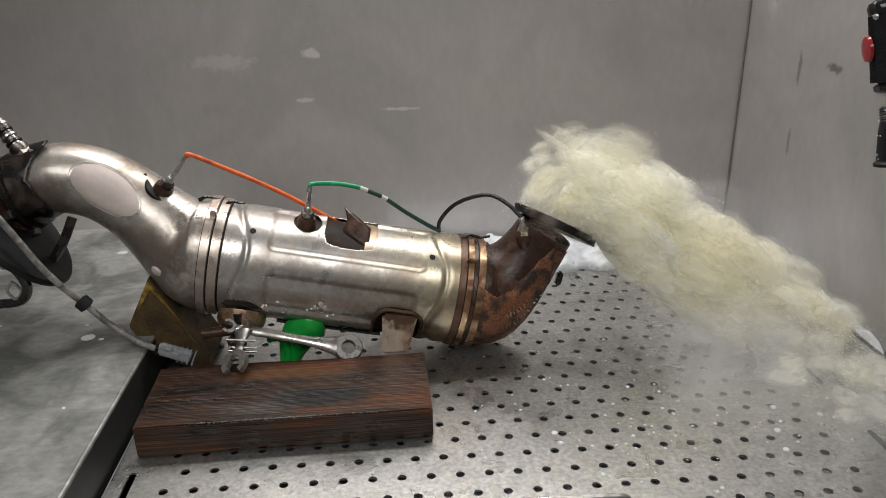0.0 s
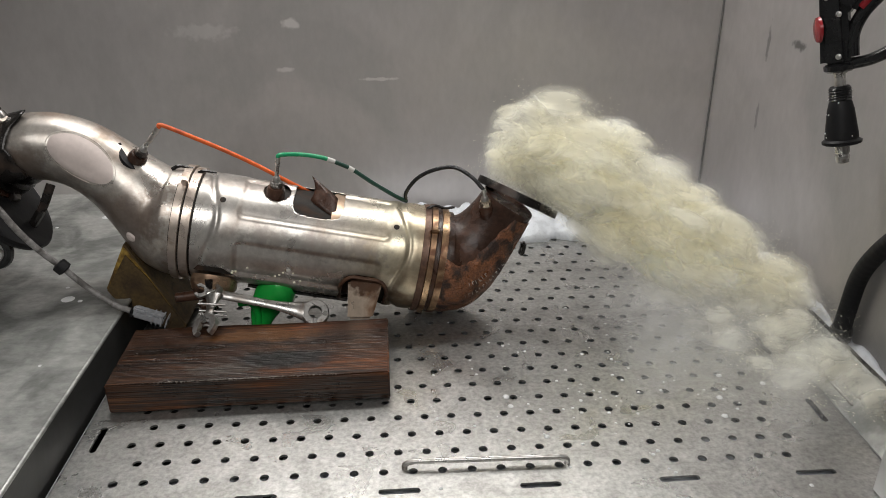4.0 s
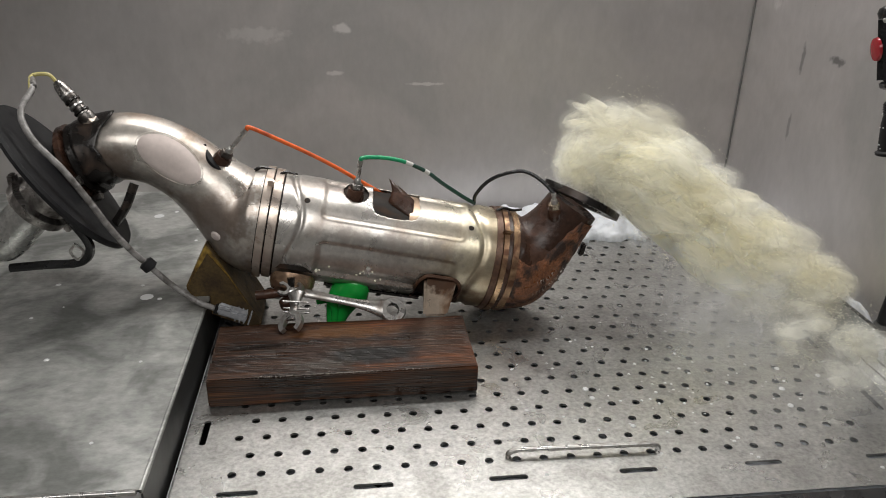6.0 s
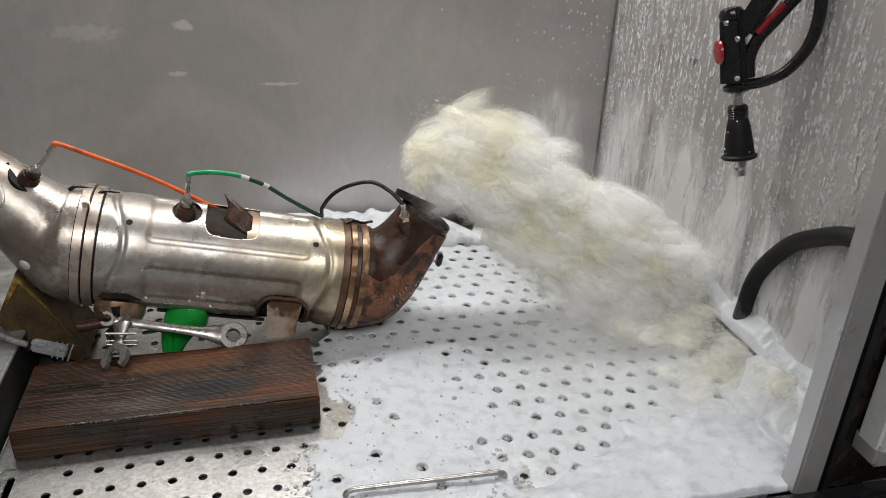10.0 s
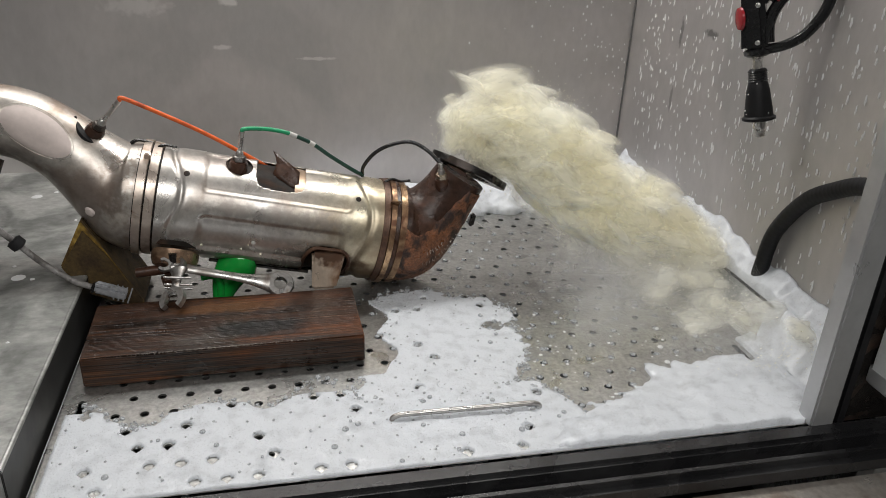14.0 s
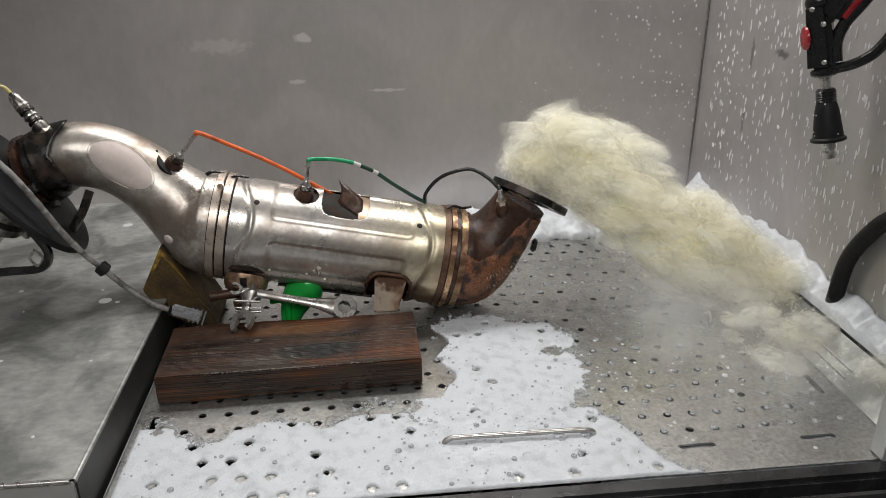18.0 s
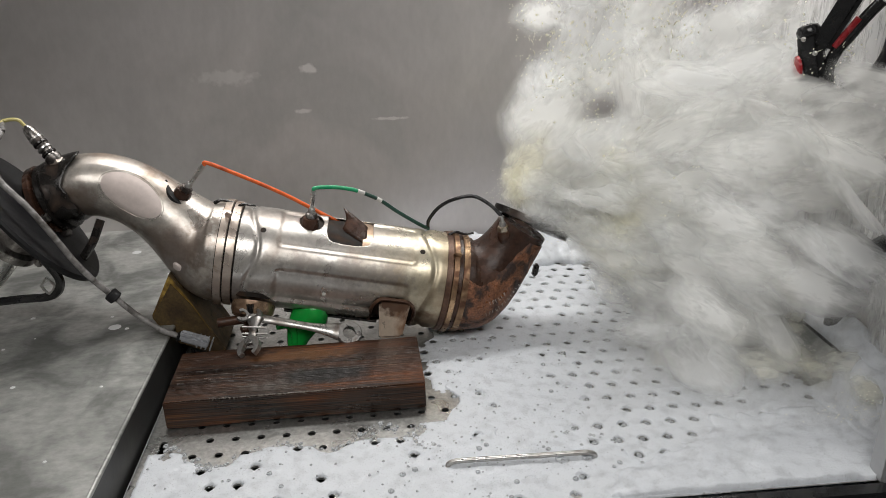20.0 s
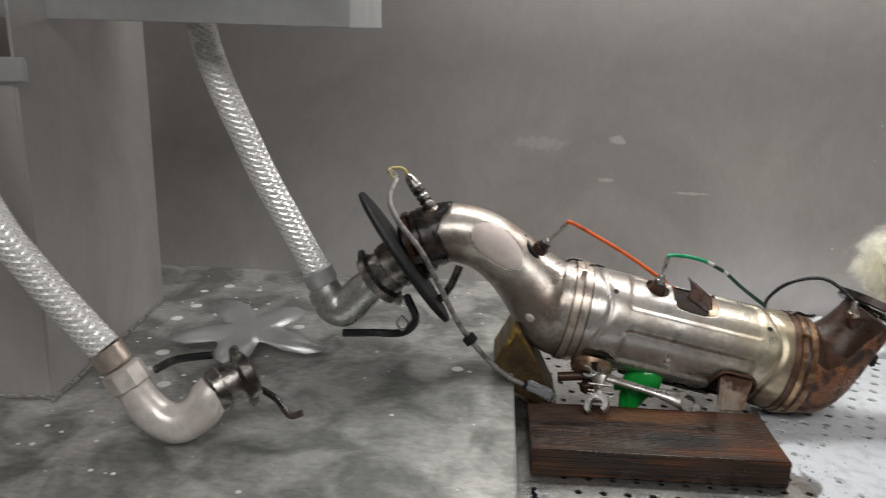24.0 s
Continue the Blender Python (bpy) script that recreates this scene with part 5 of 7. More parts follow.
part("lever_arm", tube_bm([(0.105, 0.050, 0.070), (0.135, 0.035, 0.062), (0.158, 0.020, 0.046), (0.176, 0.022, 0.050)], 0.005, 8), DARK_IRON, hose_b, "dark coupler lever")

# sensor in the inlet, its grey cable with grommet and connector
lam = holder("inlet_sensor", Matrix.Translation((0, 0, 0)), "steel inlet sensor with a grey sheathed cable and pale connector", "sensor")
PB, PT = Vector((-0.556, 0.262, 0.335)), Vector((-0.606, 0.285, 0.396))
pd = (PT - PB).normalized()
PL = (PT - PB).length
part("sensor_body", lathe_bm([(-0.022, 0.010), (0.006, 0.010), (0.010, 0.013), (0.020, 0.013), (0.022, 0.0095), (0.046, 0.0095), (0.048, 0.011), (0.062, 0.011), (PL - 0.006, 0.009), (PL, 0.006)], pd, PB, 20), ALU, lam)
for k in range(4):
    part("crimp_ring", lathe_bm([(0.024 + 0.010 * k, 0.0095), (0.0255 + 0.010 * k, 0.0118), (0.0285 + 0.010 * k, 0.0118), (0.030 + 0.010 * k, 0.0095)], pd, PB, 20), CHROME if k % 2 else DARK_IRON, lam)
part("sensor_hex", hex_bm(PB + pd * 0.002, pd, 0.022, 0.012), STEEL_PIPE, lam)
part("wires", tube_bm([PT, PT + Vector((-0.010, -0.002, 0.012)), PT + Vector((-0.030, -0.010, 0.011)), (-0.620, 0.222, 0.399)], 0.003, 8), WIRE_YELLOW, lam, "yellowed bare wires")
GROM = Vector((-0.483, 0.179, 0.140))
CABLE = [PT + Vector((-0.030, -0.012, 0.008)), (-0.618, 0.225, 0.400), (-0.624, 0.185, 0.376), (-0.606, 0.160, 0.345), (-0.571, 0.150, 0.305), (-0.544, 0.150, 0.259), (-0.520, 0.155, 0.209), (-0.500, 0.168, 0.168), GROM, (-0.452, 0.178, 0.105), (-0.415, 0.172, 0.078), (-0.388, 0.166, 0.068)]
part("cable", tube_bm(CABLE, 0.0046, 12, 8, None, 0.03), WIRE_GREY, lam, "grubby grey sheathed cable")
part("grommet", lathe_bm([(-0.008, 0.007), (-0.006, 0.0115), (0.006, 0.0115), (0.008, 0.007)], (0.5, 0, -0.6), GROM, 20), RUBBER, lam, "black rubber grommet")
con = part("connector", box_bm(0.046, 0.020, 0.014, (-0.362, 0.163, 0.062), 0.003, None, Matrix.Rotation(radians(22), 4, "Y")), CONNECTOR, lam, "pale plastic connector")
part("connector_latch", box_bm(0.020, 0.010, 0.008, (-0.372, 0.158, 0.074), 0.002, None, Matrix.Rotation(radians(22), 4, "Y")), CONNECTOR, con)
for k in range(4):
    part("connector_rib", box_bm(0.002, 0.0215, 0.0160, (-0.356 + 0.0065 * k, 0.163, 0.0590 - 0.0026 * k), 0.0005, None, Matrix.Rotation(radians(22), 4, "Y")), CONNECTOR, con)
part("connector_seal", box_bm(0.006, 0.016, 0.014, (-0.386, 0.163, 0.069), 0.002, None, Matrix.Rotation(radians(22), 4, "Y")), PLASTIC_BLACK, con)

# ---------------------------------------------------------------- spanners and the green cap under the filter


def spanner(name, a, b, up, ring_end, jaw_end, label):
    """A combination spanner from its jaw (a) to its ring (b)."""
    a, b = Vector(a), Vector(b)
    d = (b - a).normalized()
    upv = Vector(up)
    n = (upv - d * upv.dot(d)).normalized()
    side = n.cross(d)
    m = Matrix((d, side, n)).transposed().to_4x4()
    m.translation = a
    L = (b - a).length
    ob = holder(name, m, label, "spanner", "spanners")
    part("shank", loft_bm(eased([((0.006, 0, 0), (1, 0, 0), 0.0070), ((0.020, 0, 0), (1, 0, 0), 0.0078), ((L * 0.5, 0, 0), (1, 0, 0), 0.0068), ((L - ring_end * 2.6, 0, 0), (1, 0, 0), 0.0080), ((L - ring_end * 1.5, 0, 0), (1, 0, 0), 0.0120), ((L - ring_end * 0.78, 0, 0), (1, 0, 0), 0.0160)], 3), 16, True, None, 0.55), CHROME, ob)
    hh = 0.0058
    part("ring_end", loft_bm([((L, 0, z), (0, 0, 1), r) for z, r in ((-hh, ring_end * 0.50), (-hh, ring_end * 0.92), (-hh * 0.6, ring_end), (hh * 0.6, ring_end), (hh, ring_end * 0.92), (hh, ring_end * 0.50), (-hh, ring_end * 0.50))], 24, False), CHROME, ob)
    jaw, r = bmesh.new(), jaw_end
    strips = []
    for q in range(42, 319, 12):
        c, sn = math.cos(radians(q + 180)), math.sin(radians(q + 180))
        inner = r * (0.50 if 70 < q < 290 else 0.62)
        strips.append([jaw.verts.new((rad * c, rad * sn, z)) for rad, z in ((r, -0.0042), (r, 0.0042), (inner, 0.0042), (inner, -0.0042))])
    for a, b in zip(strips, strips[1:]):
        for k in range(4):
            jaw.faces.new((a[k], a[(k + 1) % 4], b[(k + 1) % 4], b[k]))
    jaw.faces.new(strips[0])
    jaw.faces.new(strips[-1][::-1])
    part("jaw", jaw, CHROME, ob, smooth=False)
    return ob


spanner("spanner", (-0.283, 0.176, 0.094), (-0.112, 0.168, 0.053), (0.1, -0.62, 0.75), 0.0215, 0.011, "bright combination spanner clamped under the filter, ring end over the timber")
spanner("spanner", (-0.270, 0.126, 0.060), (-0.262, 0.178, 0.092), (-0.45, -0.62, 0.62), 0.011, 0.0205, "short open-ended spanner hanging over the timber block")
stud = holder("clamp_bolts", Matrix.Translation((-0.275, 0.19, 0.08)), "bright steel studs and washers under the filter boss", "bolts")
for z in (0.004, -0.008, -0.014):
    part("pin", lathe_bm([(-0.020, 0.0018), (0.020, 0.0018)], (1, 0, -0.10), (0.012, -0.040, z), 10), CHROME, stud, "bright pin")
part("stud", lathe_bm([(0, 0.006), (0.06, 0.006)], (0, 0, -1), (0.004, -0.008, 0.03), 16), DARK_IRON, stud)
part("stud_nut", hex_bm((-0.005, -0.002, -0.01), (0.2, 0, -1), 0.024, 0.018), RUST, stud)
part("cross_bolt", lathe_bm([(-0.05, 0.008), (0.03, 0.008)], (1, 0, 0.1), (-0.005, 0.01, -0.004), 16), RUST, stud)

cap = holder("green_cap", Matrix.Translation((-0.185, 0.225, 0.0)), "shiny green plastic hose cap on the tray under the filter", "cap")
part("cap_body", noisy(loft_bm(eased([((-0.022, -0.02, 0.012), (0.4, 0, 1), 0.014), ((-0.014, -0.012, 0.036), (0.5, 0, 1), 0.022), ((0.002, 0.0, 0.060), (0.6, 0, 0.8), 0.030), ((0.020, 0.0, 0.074), (0.9, 0, 0.5), 0.030), ((0.034, 0, 0.080), (1, 0, 0.2), 0.020)]), 28), 0.001, 30), PLASTIC_GREEN, cap)
part("cap_strap", tube_bm([(-0.048, -0.03, 0.060), (-0.030, -0.032, 0.062), (-0.020, -0.032, 0.045), (-0.022, -0.03, 0.008)], 0.006, 10), PLASTIC_GREEN, cap)

# bent scrap plate on the shelf
plate = bmesh.new()
loop = []
for k in range(40):
    q = 2 * math.pi * k / 40
    r = 0.082 + 0.034 * math.cos(5 * q + 0.6) + 0.010 * math.cos(3 * q)
    loop.append((r * 1.30 * math.cos(q), r * 1.12 * math.sin(q)))
mid = plate.verts.new((0, 0, 0.010))
ring1 = [plate.verts.new((x * 0.5, y * 0.5, 0.010 - 0.02 * abs(y))) for x, y in loop]
ring2 = [plate.verts.new((x, y, 0.004 + 0.004 * math.cos(3.1 * x * 9))) for x, y in loop]
for k in range(40):
    j = (k + 1) % 40
    plate.faces.new((mid, ring1[k], ring1[j]))
    plate.faces.new((ring1[k], ring2[k], ring2[j], ring1[j]))
scrap = thing("bent_plate", plate, STEEL_POST, "bent thin steel cover plate lying on the shelf", "plate")
scrap.matrix_world = pose(-0.895, 0.270, SHELF_Z + 0.026, 7, 2, -12)
scrap.modifiers.new("thickness", "SOLIDIFY").thickness = 0.002

# small puddles and suds on the shelf
suds = bmesh.new()
for k in range(95):
    x, y = random.uniform(-1.13, -0.46), random.uniform(-0.20, 0.66)
    if random.random() < 0.55:
        x, y = random.gauss(-1.0, 0.07), random.gauss(0.25, 0.22)
    if not (-1.13 < x < -0.43 and -0.22 < y < 0.69):
        continue
    r = random.uniform(0.0015, 0.0045) if random.random() < 0.85 else random.uniform(0.006, 0.013)
    lathe_bm([(0.0003, r), (0.0010, r * 0.8), (0.0014, r * 0.3)], (0, 0, 1), (x, y, SHELF_Z), 9, suds)
thing("suds", suds, DROPS, "small white suds spots scattered on the shelf", "suds", kind="stuff")

# ---------------------------------------------------------------- spray gun and black hose at the side wall
GUN = Vector((0.640, 0.100, 0.305))
gun = holder("spray_gun", Matrix.Translation(GUN) @ Vector((0, 0, 1)).rotation_difference(Vector((-0.14, 0.20, 1))).to_matrix().to_4x4() @ Matrix.Rotation(radians(-42), 4, "Z") @ Matrix.Scale(0.88, 4), "black spray gun with red inserts hanging nozzle down", "spray gun")
part("nozzle_tip", lathe_bm([(-0.006, 0.005), (-0.004, 0.0095), (0.006, 0.0108), (0.009, 0.0090), (0.012, 0.0112), (0.022, 0.0118), (0.028, 0.0120)], (0, 0, 1), (0, 0, 0), 24), CHROME, gun, "bright nozzle tip")
part("nozzle_skirt", lathe_bm([(0.028, 0.010), (0.024, 0.024), (0.026, 0.0285), (0.030, 0.0288), (0.033, 0.0245), (0.040, 0.0240), (0.078, 0.0195), (0.090, 0.0165), (0.092, 0.0155), (0.112, 0.0155), (0.115, 0.013), (0.115, 0.008)], (0, 0, 1), (0, 0, 0), 32), RUBBER, gun, "tapered black rubber nozzle cover")
for k in range(5):
    part("skirt_ring", lathe_bm([(0, 0.0160), (0.0012, 0.0169), (0.0024, 0.0160)], (0, 0, 1), (0, 0, 0.093 + 0.004 * k), 24), RUBBER_WET, gun)
drip = bmesh.new()
for k in range(34):
    q, z = random.uniform(0, 6.28), random.uniform(0.036, 0.270)
    r = 0.0245 if z < 0.05 else 0.020 if z < 0.09 else 0.0165 if z < 0.115 else 0.0
    if not r:
        continue
    bmesh.ops.create_icosphere(drip, subdivisions=1, radius=random.uniform(0.0008, 0.0018), matrix=Matrix.Translation((r * math.cos(q), r * math.sin(q), z)))
tagged(part("water_beads", drip, DROPS, gun, "clinging drops of soapy water"), kind="stuff")
part("lance", lathe_bm([(0.106, 0.0085), (0.132, 0.0085), (0.134, 0.012), (0.142, 0.012)], (0, 0, 1), (0, 0, 0), 20), CHROME, gun, "threaded steel lance")
head = box_bm(0.044, 0.040, 0.118, (-0.004, 0, 0.201), 0.010)
for v in head.verts:
    if v.co.z < 0.165:
        v.co.x += 0.10 * (0.165 - v.co.z)
        v.co.y *= 0.92
    if v.co.z > 0.235:
        v.co.x = -0.004 + (v.co.x + 0.004) * 0.84
part("gun_body", head, PLASTIC_BLACK, gun, "glossy black valve head")
part("head_cap", lathe_bm([(-0.006, 0.019), (0.004, 0.020), (0.011, 0.016), (0.014, 0.008)], (-0.1, 0, 1), (-0.005, 0, 0.258), 24), PLASTIC_BLACK, gun)
part("head_foot", lathe_bm([(0, 0.017), (0.003, 0.022), (0.010, 0.023), (0.013, 0.018)], (0, 0, 1), (0, 0, 0.136), 24), PLASTIC_BLACK, gun)
BARREL = Matrix.Rotation(math.atan2(0.60, 0.80), 4, "Y")
part("barrel", box_bm(0.034, 0.032, 0.30, Vector((0.016, 0, 0.236)) + Vector((0.60, 0, 0.80)) * 0.140, 0.007, None, BARREL), PLASTIC_BLACK, gun, "square black barrel")
part("barrel_collar", box_bm(0.040, 0.038, 0.040, Vector((0.016, 0, 0.236)) + Vector((0.60, 0, 0.80)) * 0.160, 0.004, None, BARREL), RUBBER, gun)
for x, z in ((0.004, 0.160), (0.006, 0.222), (-0.010, 0.248)):
    part("screw", lathe_bm([(0, 0.0042), (0.002, 0.0042), (0.003, 0.0025)], (0, -1, 0), (x, -0.0195, z), 14), CHROME, gun, "small steel screw")
part("red_insert", lathe_bm([(0, 0.0200), (0.004, 0.0185), (0.006, 0.010)], (-0.86, -0.50, 0.0), (-0.0235, -0.010, 0.203), 24), PLASTIC_RED, gun, "round red insert")
part("trigger_guard", tube_bm([(-0.006, 0, 0.147), (0.022, 0, 0.147), (0.050, 0, 0.152), (0.078, 0, 0.166), (0.106, 0, 0.198), (0.121, 0, 0.240), (0.124, 0, 0.285), (0.116, 0, 0.34)], (0.0085, 0.0100), 12), PLASTIC_BLACK, gun, "curved black trigger guard")
part("trigger", tube_bm([(0.018, 0, 0.158), (0.020, 0, 0.190), (0.034, 0, 0.218), (0.058, 0, 0.242), (0.084, 0, 0.268), (0.108, 0, 0.288)], (0.0105, 0.0095), 12), PLASTIC_BLACK, gun)
part("trigger_lock", tube_bm([(0.034, -0.007, 0.227), (0.052, -0.008, 0.245), (0.074, -0.008, 0.267)], 0.0058, 10), PLASTIC_RED, gun, "red trigger lock")
part("supply_hose", tube_bm([(0.185, 0, 0.46), (0.200, 0.0, 0.56), (0.05, 0.0, 0.70), (0.0, 0, 0.94)], 0.011, 14), RUBBER, gun)

drain = holder("black_hose", Matrix.Translation((0.675, 0.0, 0.0)), "ribbed black rubber hose curving down into the gutter", "hose")
part("hose_wall", tube_bm([(0.008, 0.078, 0.030), (0.008, 0.075, 0.080), (0.008, 0.062, 0.150), (0.008, 0.012, 0.222), (0.006, -0.045, 0.262), (0.0, -0.105, 0.290), (-0.01, -0.190, 0.305)], 0.0128, 20, 22, None, 0.02), RUBBER, drain)
part("hose_cuff", lathe_bm([(0, 0.0140), (0.003, 0.016), (0.020, 0.016), (0.023, 0.0140)], (0, 0, 1), (0.008, 0.078, 0.026), 24), RUBBER_WET, drain)

# ---------------------------------------------------------------- water, foam and drops


def veil_bm(seed):
    """A bowed, wrinkled sheet of flying water, one metre in radius before it is scaled."""
    bm = bmesh.new()
    n = 13
    grid = [[None] * (n + 1) for _ in range(n + 1)]
    for i in range(n + 1):
        for j in range(n + 1):
            x, y = -1 + 2 * i / n, -1 + 2 * j / n
            if math.hypot(x, y) > 1.12:
                continue
            p = Vector((x * 0.9, y * 1.6, seed * 2.7))
            grid[i][j] = bm.verts.new((x, y, -0.30 * (x * x * 0.4 + y * y) + 0.16 * noise.noise(p) + 0.05 * noise.noise(p * 2.7)))
    for i in range(n):
        for j in range(n):
            q = [grid[i][j], grid[i + 1][j], grid[i + 1][j + 1], grid[i][j + 1]]
            if all(q):
                bm.faces.new(q)
    return bm


def spray_bm(seed, count=70, flat=0.8):
    """Drops and short strands torn off the stream."""
    rnd = random.Random(seed)
    bm = bmesh.new()
    for _ in range(count):
        o = Vector((rnd.gauss(0, 0.75), rnd.gauss(0, 0.45), rnd.gauss(0, 0.45) * flat))
        long = rnd.random() < 0.25
        L, w = (rnd.uniform(0.08, 0.18), rnd.uniform(0.008, 0.018)) if long else (rnd.uniform(0.03, 0.07), rnd.uniform(0.014, 0.034))
        ax = (Vector((1.2, 0, 0)) + 0.55 * Vector((rnd.gauss(0, 1), rnd.gauss(0, 1), rnd.gauss(0, 1)))).normalized()
        x, y, _ = ring_frame(ax)
        a, b = bm.verts.new(o - ax * L / 2), bm.verts.new(o + ax * L / 2)
        m = [bm.verts.new(o + w * (math.cos(g) * x + math.sin(g) * y)) for g in (0, 1.57, 3.14, 4.71)]
        for i in range(4):
            bm.faces.new((a, m[i], m[(i + 1) % 4]))
            bm.faces.new((b, m[(i + 1) % 4], m[i]))
    return bm


JET_PATH = smooth_path([(0.224, 0.276, 0.232), (0.246, 0.271, 0.268), (0.290, 0.262, 0.262), (0.344, 0.250, 0.226), (0.420, 0.235, 0.164), (0.500, 0.218, 0.112), (0.575, 0.200, 0.070), (0.640, 0.182, 0.040)], 8)
MOUTH = FILTER @ FLANGE_C
MOUTH_N = (FILTER.to_3x3() @ FLANGE_N).normalized()


def along_jet(u):
    k = max(0.0, min(0.999, u)) * (len(JET_PATH) - 1)
    i = int(k)
    q = JET_PATH[i].lerp(JET_PATH[i + 1], k - i)
    return q, (JET_PATH[i + 1] - JET_PATH[i]).normalized()


def jet_width(u):
    """Half the height of the fan of water."""
    return 0.050 + 0.050 * math.sin(math.pi * min(1, max(0, 0.04 + u * 0.86))) ** 0.9


def stream_bm(u0, u1, seed):
    """A stretch of the thick stream, streaked along its way and ragged at its rim."""
    bm = bmesh.new()
    n, m = 70, 96
    rings = []
    for i in range(n + 1):
        e = i / n
        c, d = along_jet(u0 + (u1 - u0) * e)
        high = d.cross(Vector((0, 1, 0))).normalized() * -1
        w = jet_width(u0 + (u1 - u0) * e) * 0.56 * max(0.002, 1 - abs(2 * e - 1) ** 2.6) ** 0.5
        row = []
        for j in range(m):
            a = 2 * math.pi * j / m
            s = u0 * 0.55 + (u1 - u0) * e * 0.55
            q = Vector((s * 14 + seed, math.cos(a) * 2.4, math.sin(a) * 2.4))
            k = 1 + 0.09 * noise.fractal(q * 0.8, 1.0, 2.1, 4) + 0.02 * noise.noise(Vector((s * 60, math.cos(a) * 11, math.sin(a) * 11 + seed)))
            deep = 0.62 * (0.55 + 0.45 * min(1, 4 * (u0 + (u1 - u0) * e)))
            row.append(bm.verts.new(c + high * w * 0.34 + w * k * (deep * math.cos(a) * Vector((0, 1, 0)) + math.sin(a) * high)))
        rings.append(row)
    for p, q in zip(rings, rings[1:]):
        for j in range(m):
            bm.faces.new((p[j], p[(j + 1) % m], q[(j + 1) % m], q[j]))
    bm.faces.new(rings[0][::-1])
    bm.faces.new(rings[-1])
    return bm


def sheet_pose(p, flow, tilt):
    """A sheet at p, streaked along the flow, facing up and out of the cabinet."""
    z = Vector((tilt[0], -0.62 + tilt[1], 0.78 + tilt[2])).normalized()
    x = (flow - z * flow.dot(z)).normalized()
    m = Matrix((x, z.cross(x), z)).transposed().to_4x4()
    m.translation = p
    return m


jet = holder("water_jet", Matrix.Identity(4), "cream-coloured frothy water gushing from the filter outlet", "water")
VEILS = [mesh_of(veil_bm(k), "water_veil", JET_VEIL) for k in range(7)]
SPRAYS = [mesh_of(spray_bm(30 + k), "water_spray", SPRAY) for k in range(6)]
MISTS = [mesh_of(veil_bm(70 + k), "mist", MIST) for k in range(3)]
jet_parts = []
stream_parts = []
for k, (u0, u1) in enumerate(((-0.06, 0.40), (0.08, 0.58), (0.26, 0.76), (0.44, 0.94), (0.62, 1.10))):
    ob = new("water_stream", mesh_of(stream_bm(u0, u1, 3.7 * k), "water_stream", JET_BODY))
    ob.parent = jet
    stream_parts.append((ob, along_jet((u0 + u1) / 2)[1], 1.9 * k))


def jet_piece(kind, k, count):
    rnd = random.Random(1000 * len(kind) + 100 + k)
    u = ((k + 0.5) / count) ** 1.2
    if kind == "water_veil":
        ob, size, e = new(kind, VEILS[k % 7]), rnd.uniform(0.040, 0.072) * (0.75 if u < 0.10 else 1.0), rnd.uniform(0.45, 0.98)
        ob.scale = (size, size * 0.66, size * 0.66)
    else:
        ob, size, e = tagged(new(kind, SPRAYS[k % 6]), kind="stuff"), rnd.uniform(0.022, 0.040), rnd.uniform(0.80, 1.12)
        ob.scale = (size, size, size)
    ob.parent = jet
    q = rnd.uniform(0.1, math.pi - 0.1) if kind == "water_spray" and k % 3 else rnd.uniform(0, 2 * math.pi)
    if kind == "water_veil" and k % 2:
        q, e = math.pi + rnd.gauss(0, 0.8), rnd.uniform(0.4, 1.1)
    jet_parts.append((ob, u, q, e, rnd.uniform(0, 9), rnd.uniform(1.7, 3.1), size, kind, [rnd.gauss(0, 0.28) for _ in range(3)]))


for k in range(320):
    jet_piece("water_veil", k, 320)
for k in range(64):
    jet_piece("water_spray", k, 64)
# spray and mist over the foot of the rim where the water lands
splash_parts = []
for k in range(44):
    rnd = random.Random(500 + k)
    ob = new("splash_veil", VEILS[k % 7]) if k < 26 else tagged(new("splash_spray", SPRAYS[k % 6]), kind="stuff")
    ob.parent = jet
    size = rnd.uniform(0.030, 0.060)
    ob.scale = (size, size * 0.7, size * 0.5)
    splash_parts.append((ob, Vector((rnd.uniform(0.50, 0.645), rnd.gauss(0.08, 0.11), rnd.uniform(0.020, 0.065))), rnd.uniform(0, 9)))
mist_parts = []
for k in range(40):
    rnd = random.Random(560 + k)
    ob = new("mist", MISTS[k % 3])
    ob.parent = jet
    size = rnd.uniform(0.10, 0.17)
    ob.scale = (size, size * 0.7, size * 0.4)
    if k >= 24:
        mist_parts.append((ob, Vector((rnd.uniform(0.34, 0.64), rnd.uniform(-0.18, 0.20), rnd.uniform(0.026, 0.070))), rnd.uniform(0, 9)))
        continue
    if k >= 9:
        mist_parts.append((ob, Vector((rnd.uniform(0.38, 0.60), rnd.uniform(0.02, 0.24), rnd.uniform(0.045, 0.10))), rnd.uniform(0, 9)))
        continue
    mist_parts.append((ob, Vector((rnd.uniform(0.46, 0.60), rnd.uniform(0.26, 0.50), rnd.uniform(0.04, 0.15))), rnd.uniform(0, 9)))

burst = holder("water_burst", Matrix.Identity(4), "white water that bursts out of the filter outlet in surges", "water")
BVE = [mesh_of(veil_bm(40 + k), "burst_veil", BURST_VEIL) for k in range(6)]
BSP = [mesh_of(spray_bm(80 + k, 90), "burst_spray", SPRAY) for k in range(4)]
burst_parts, coat_parts = [], []
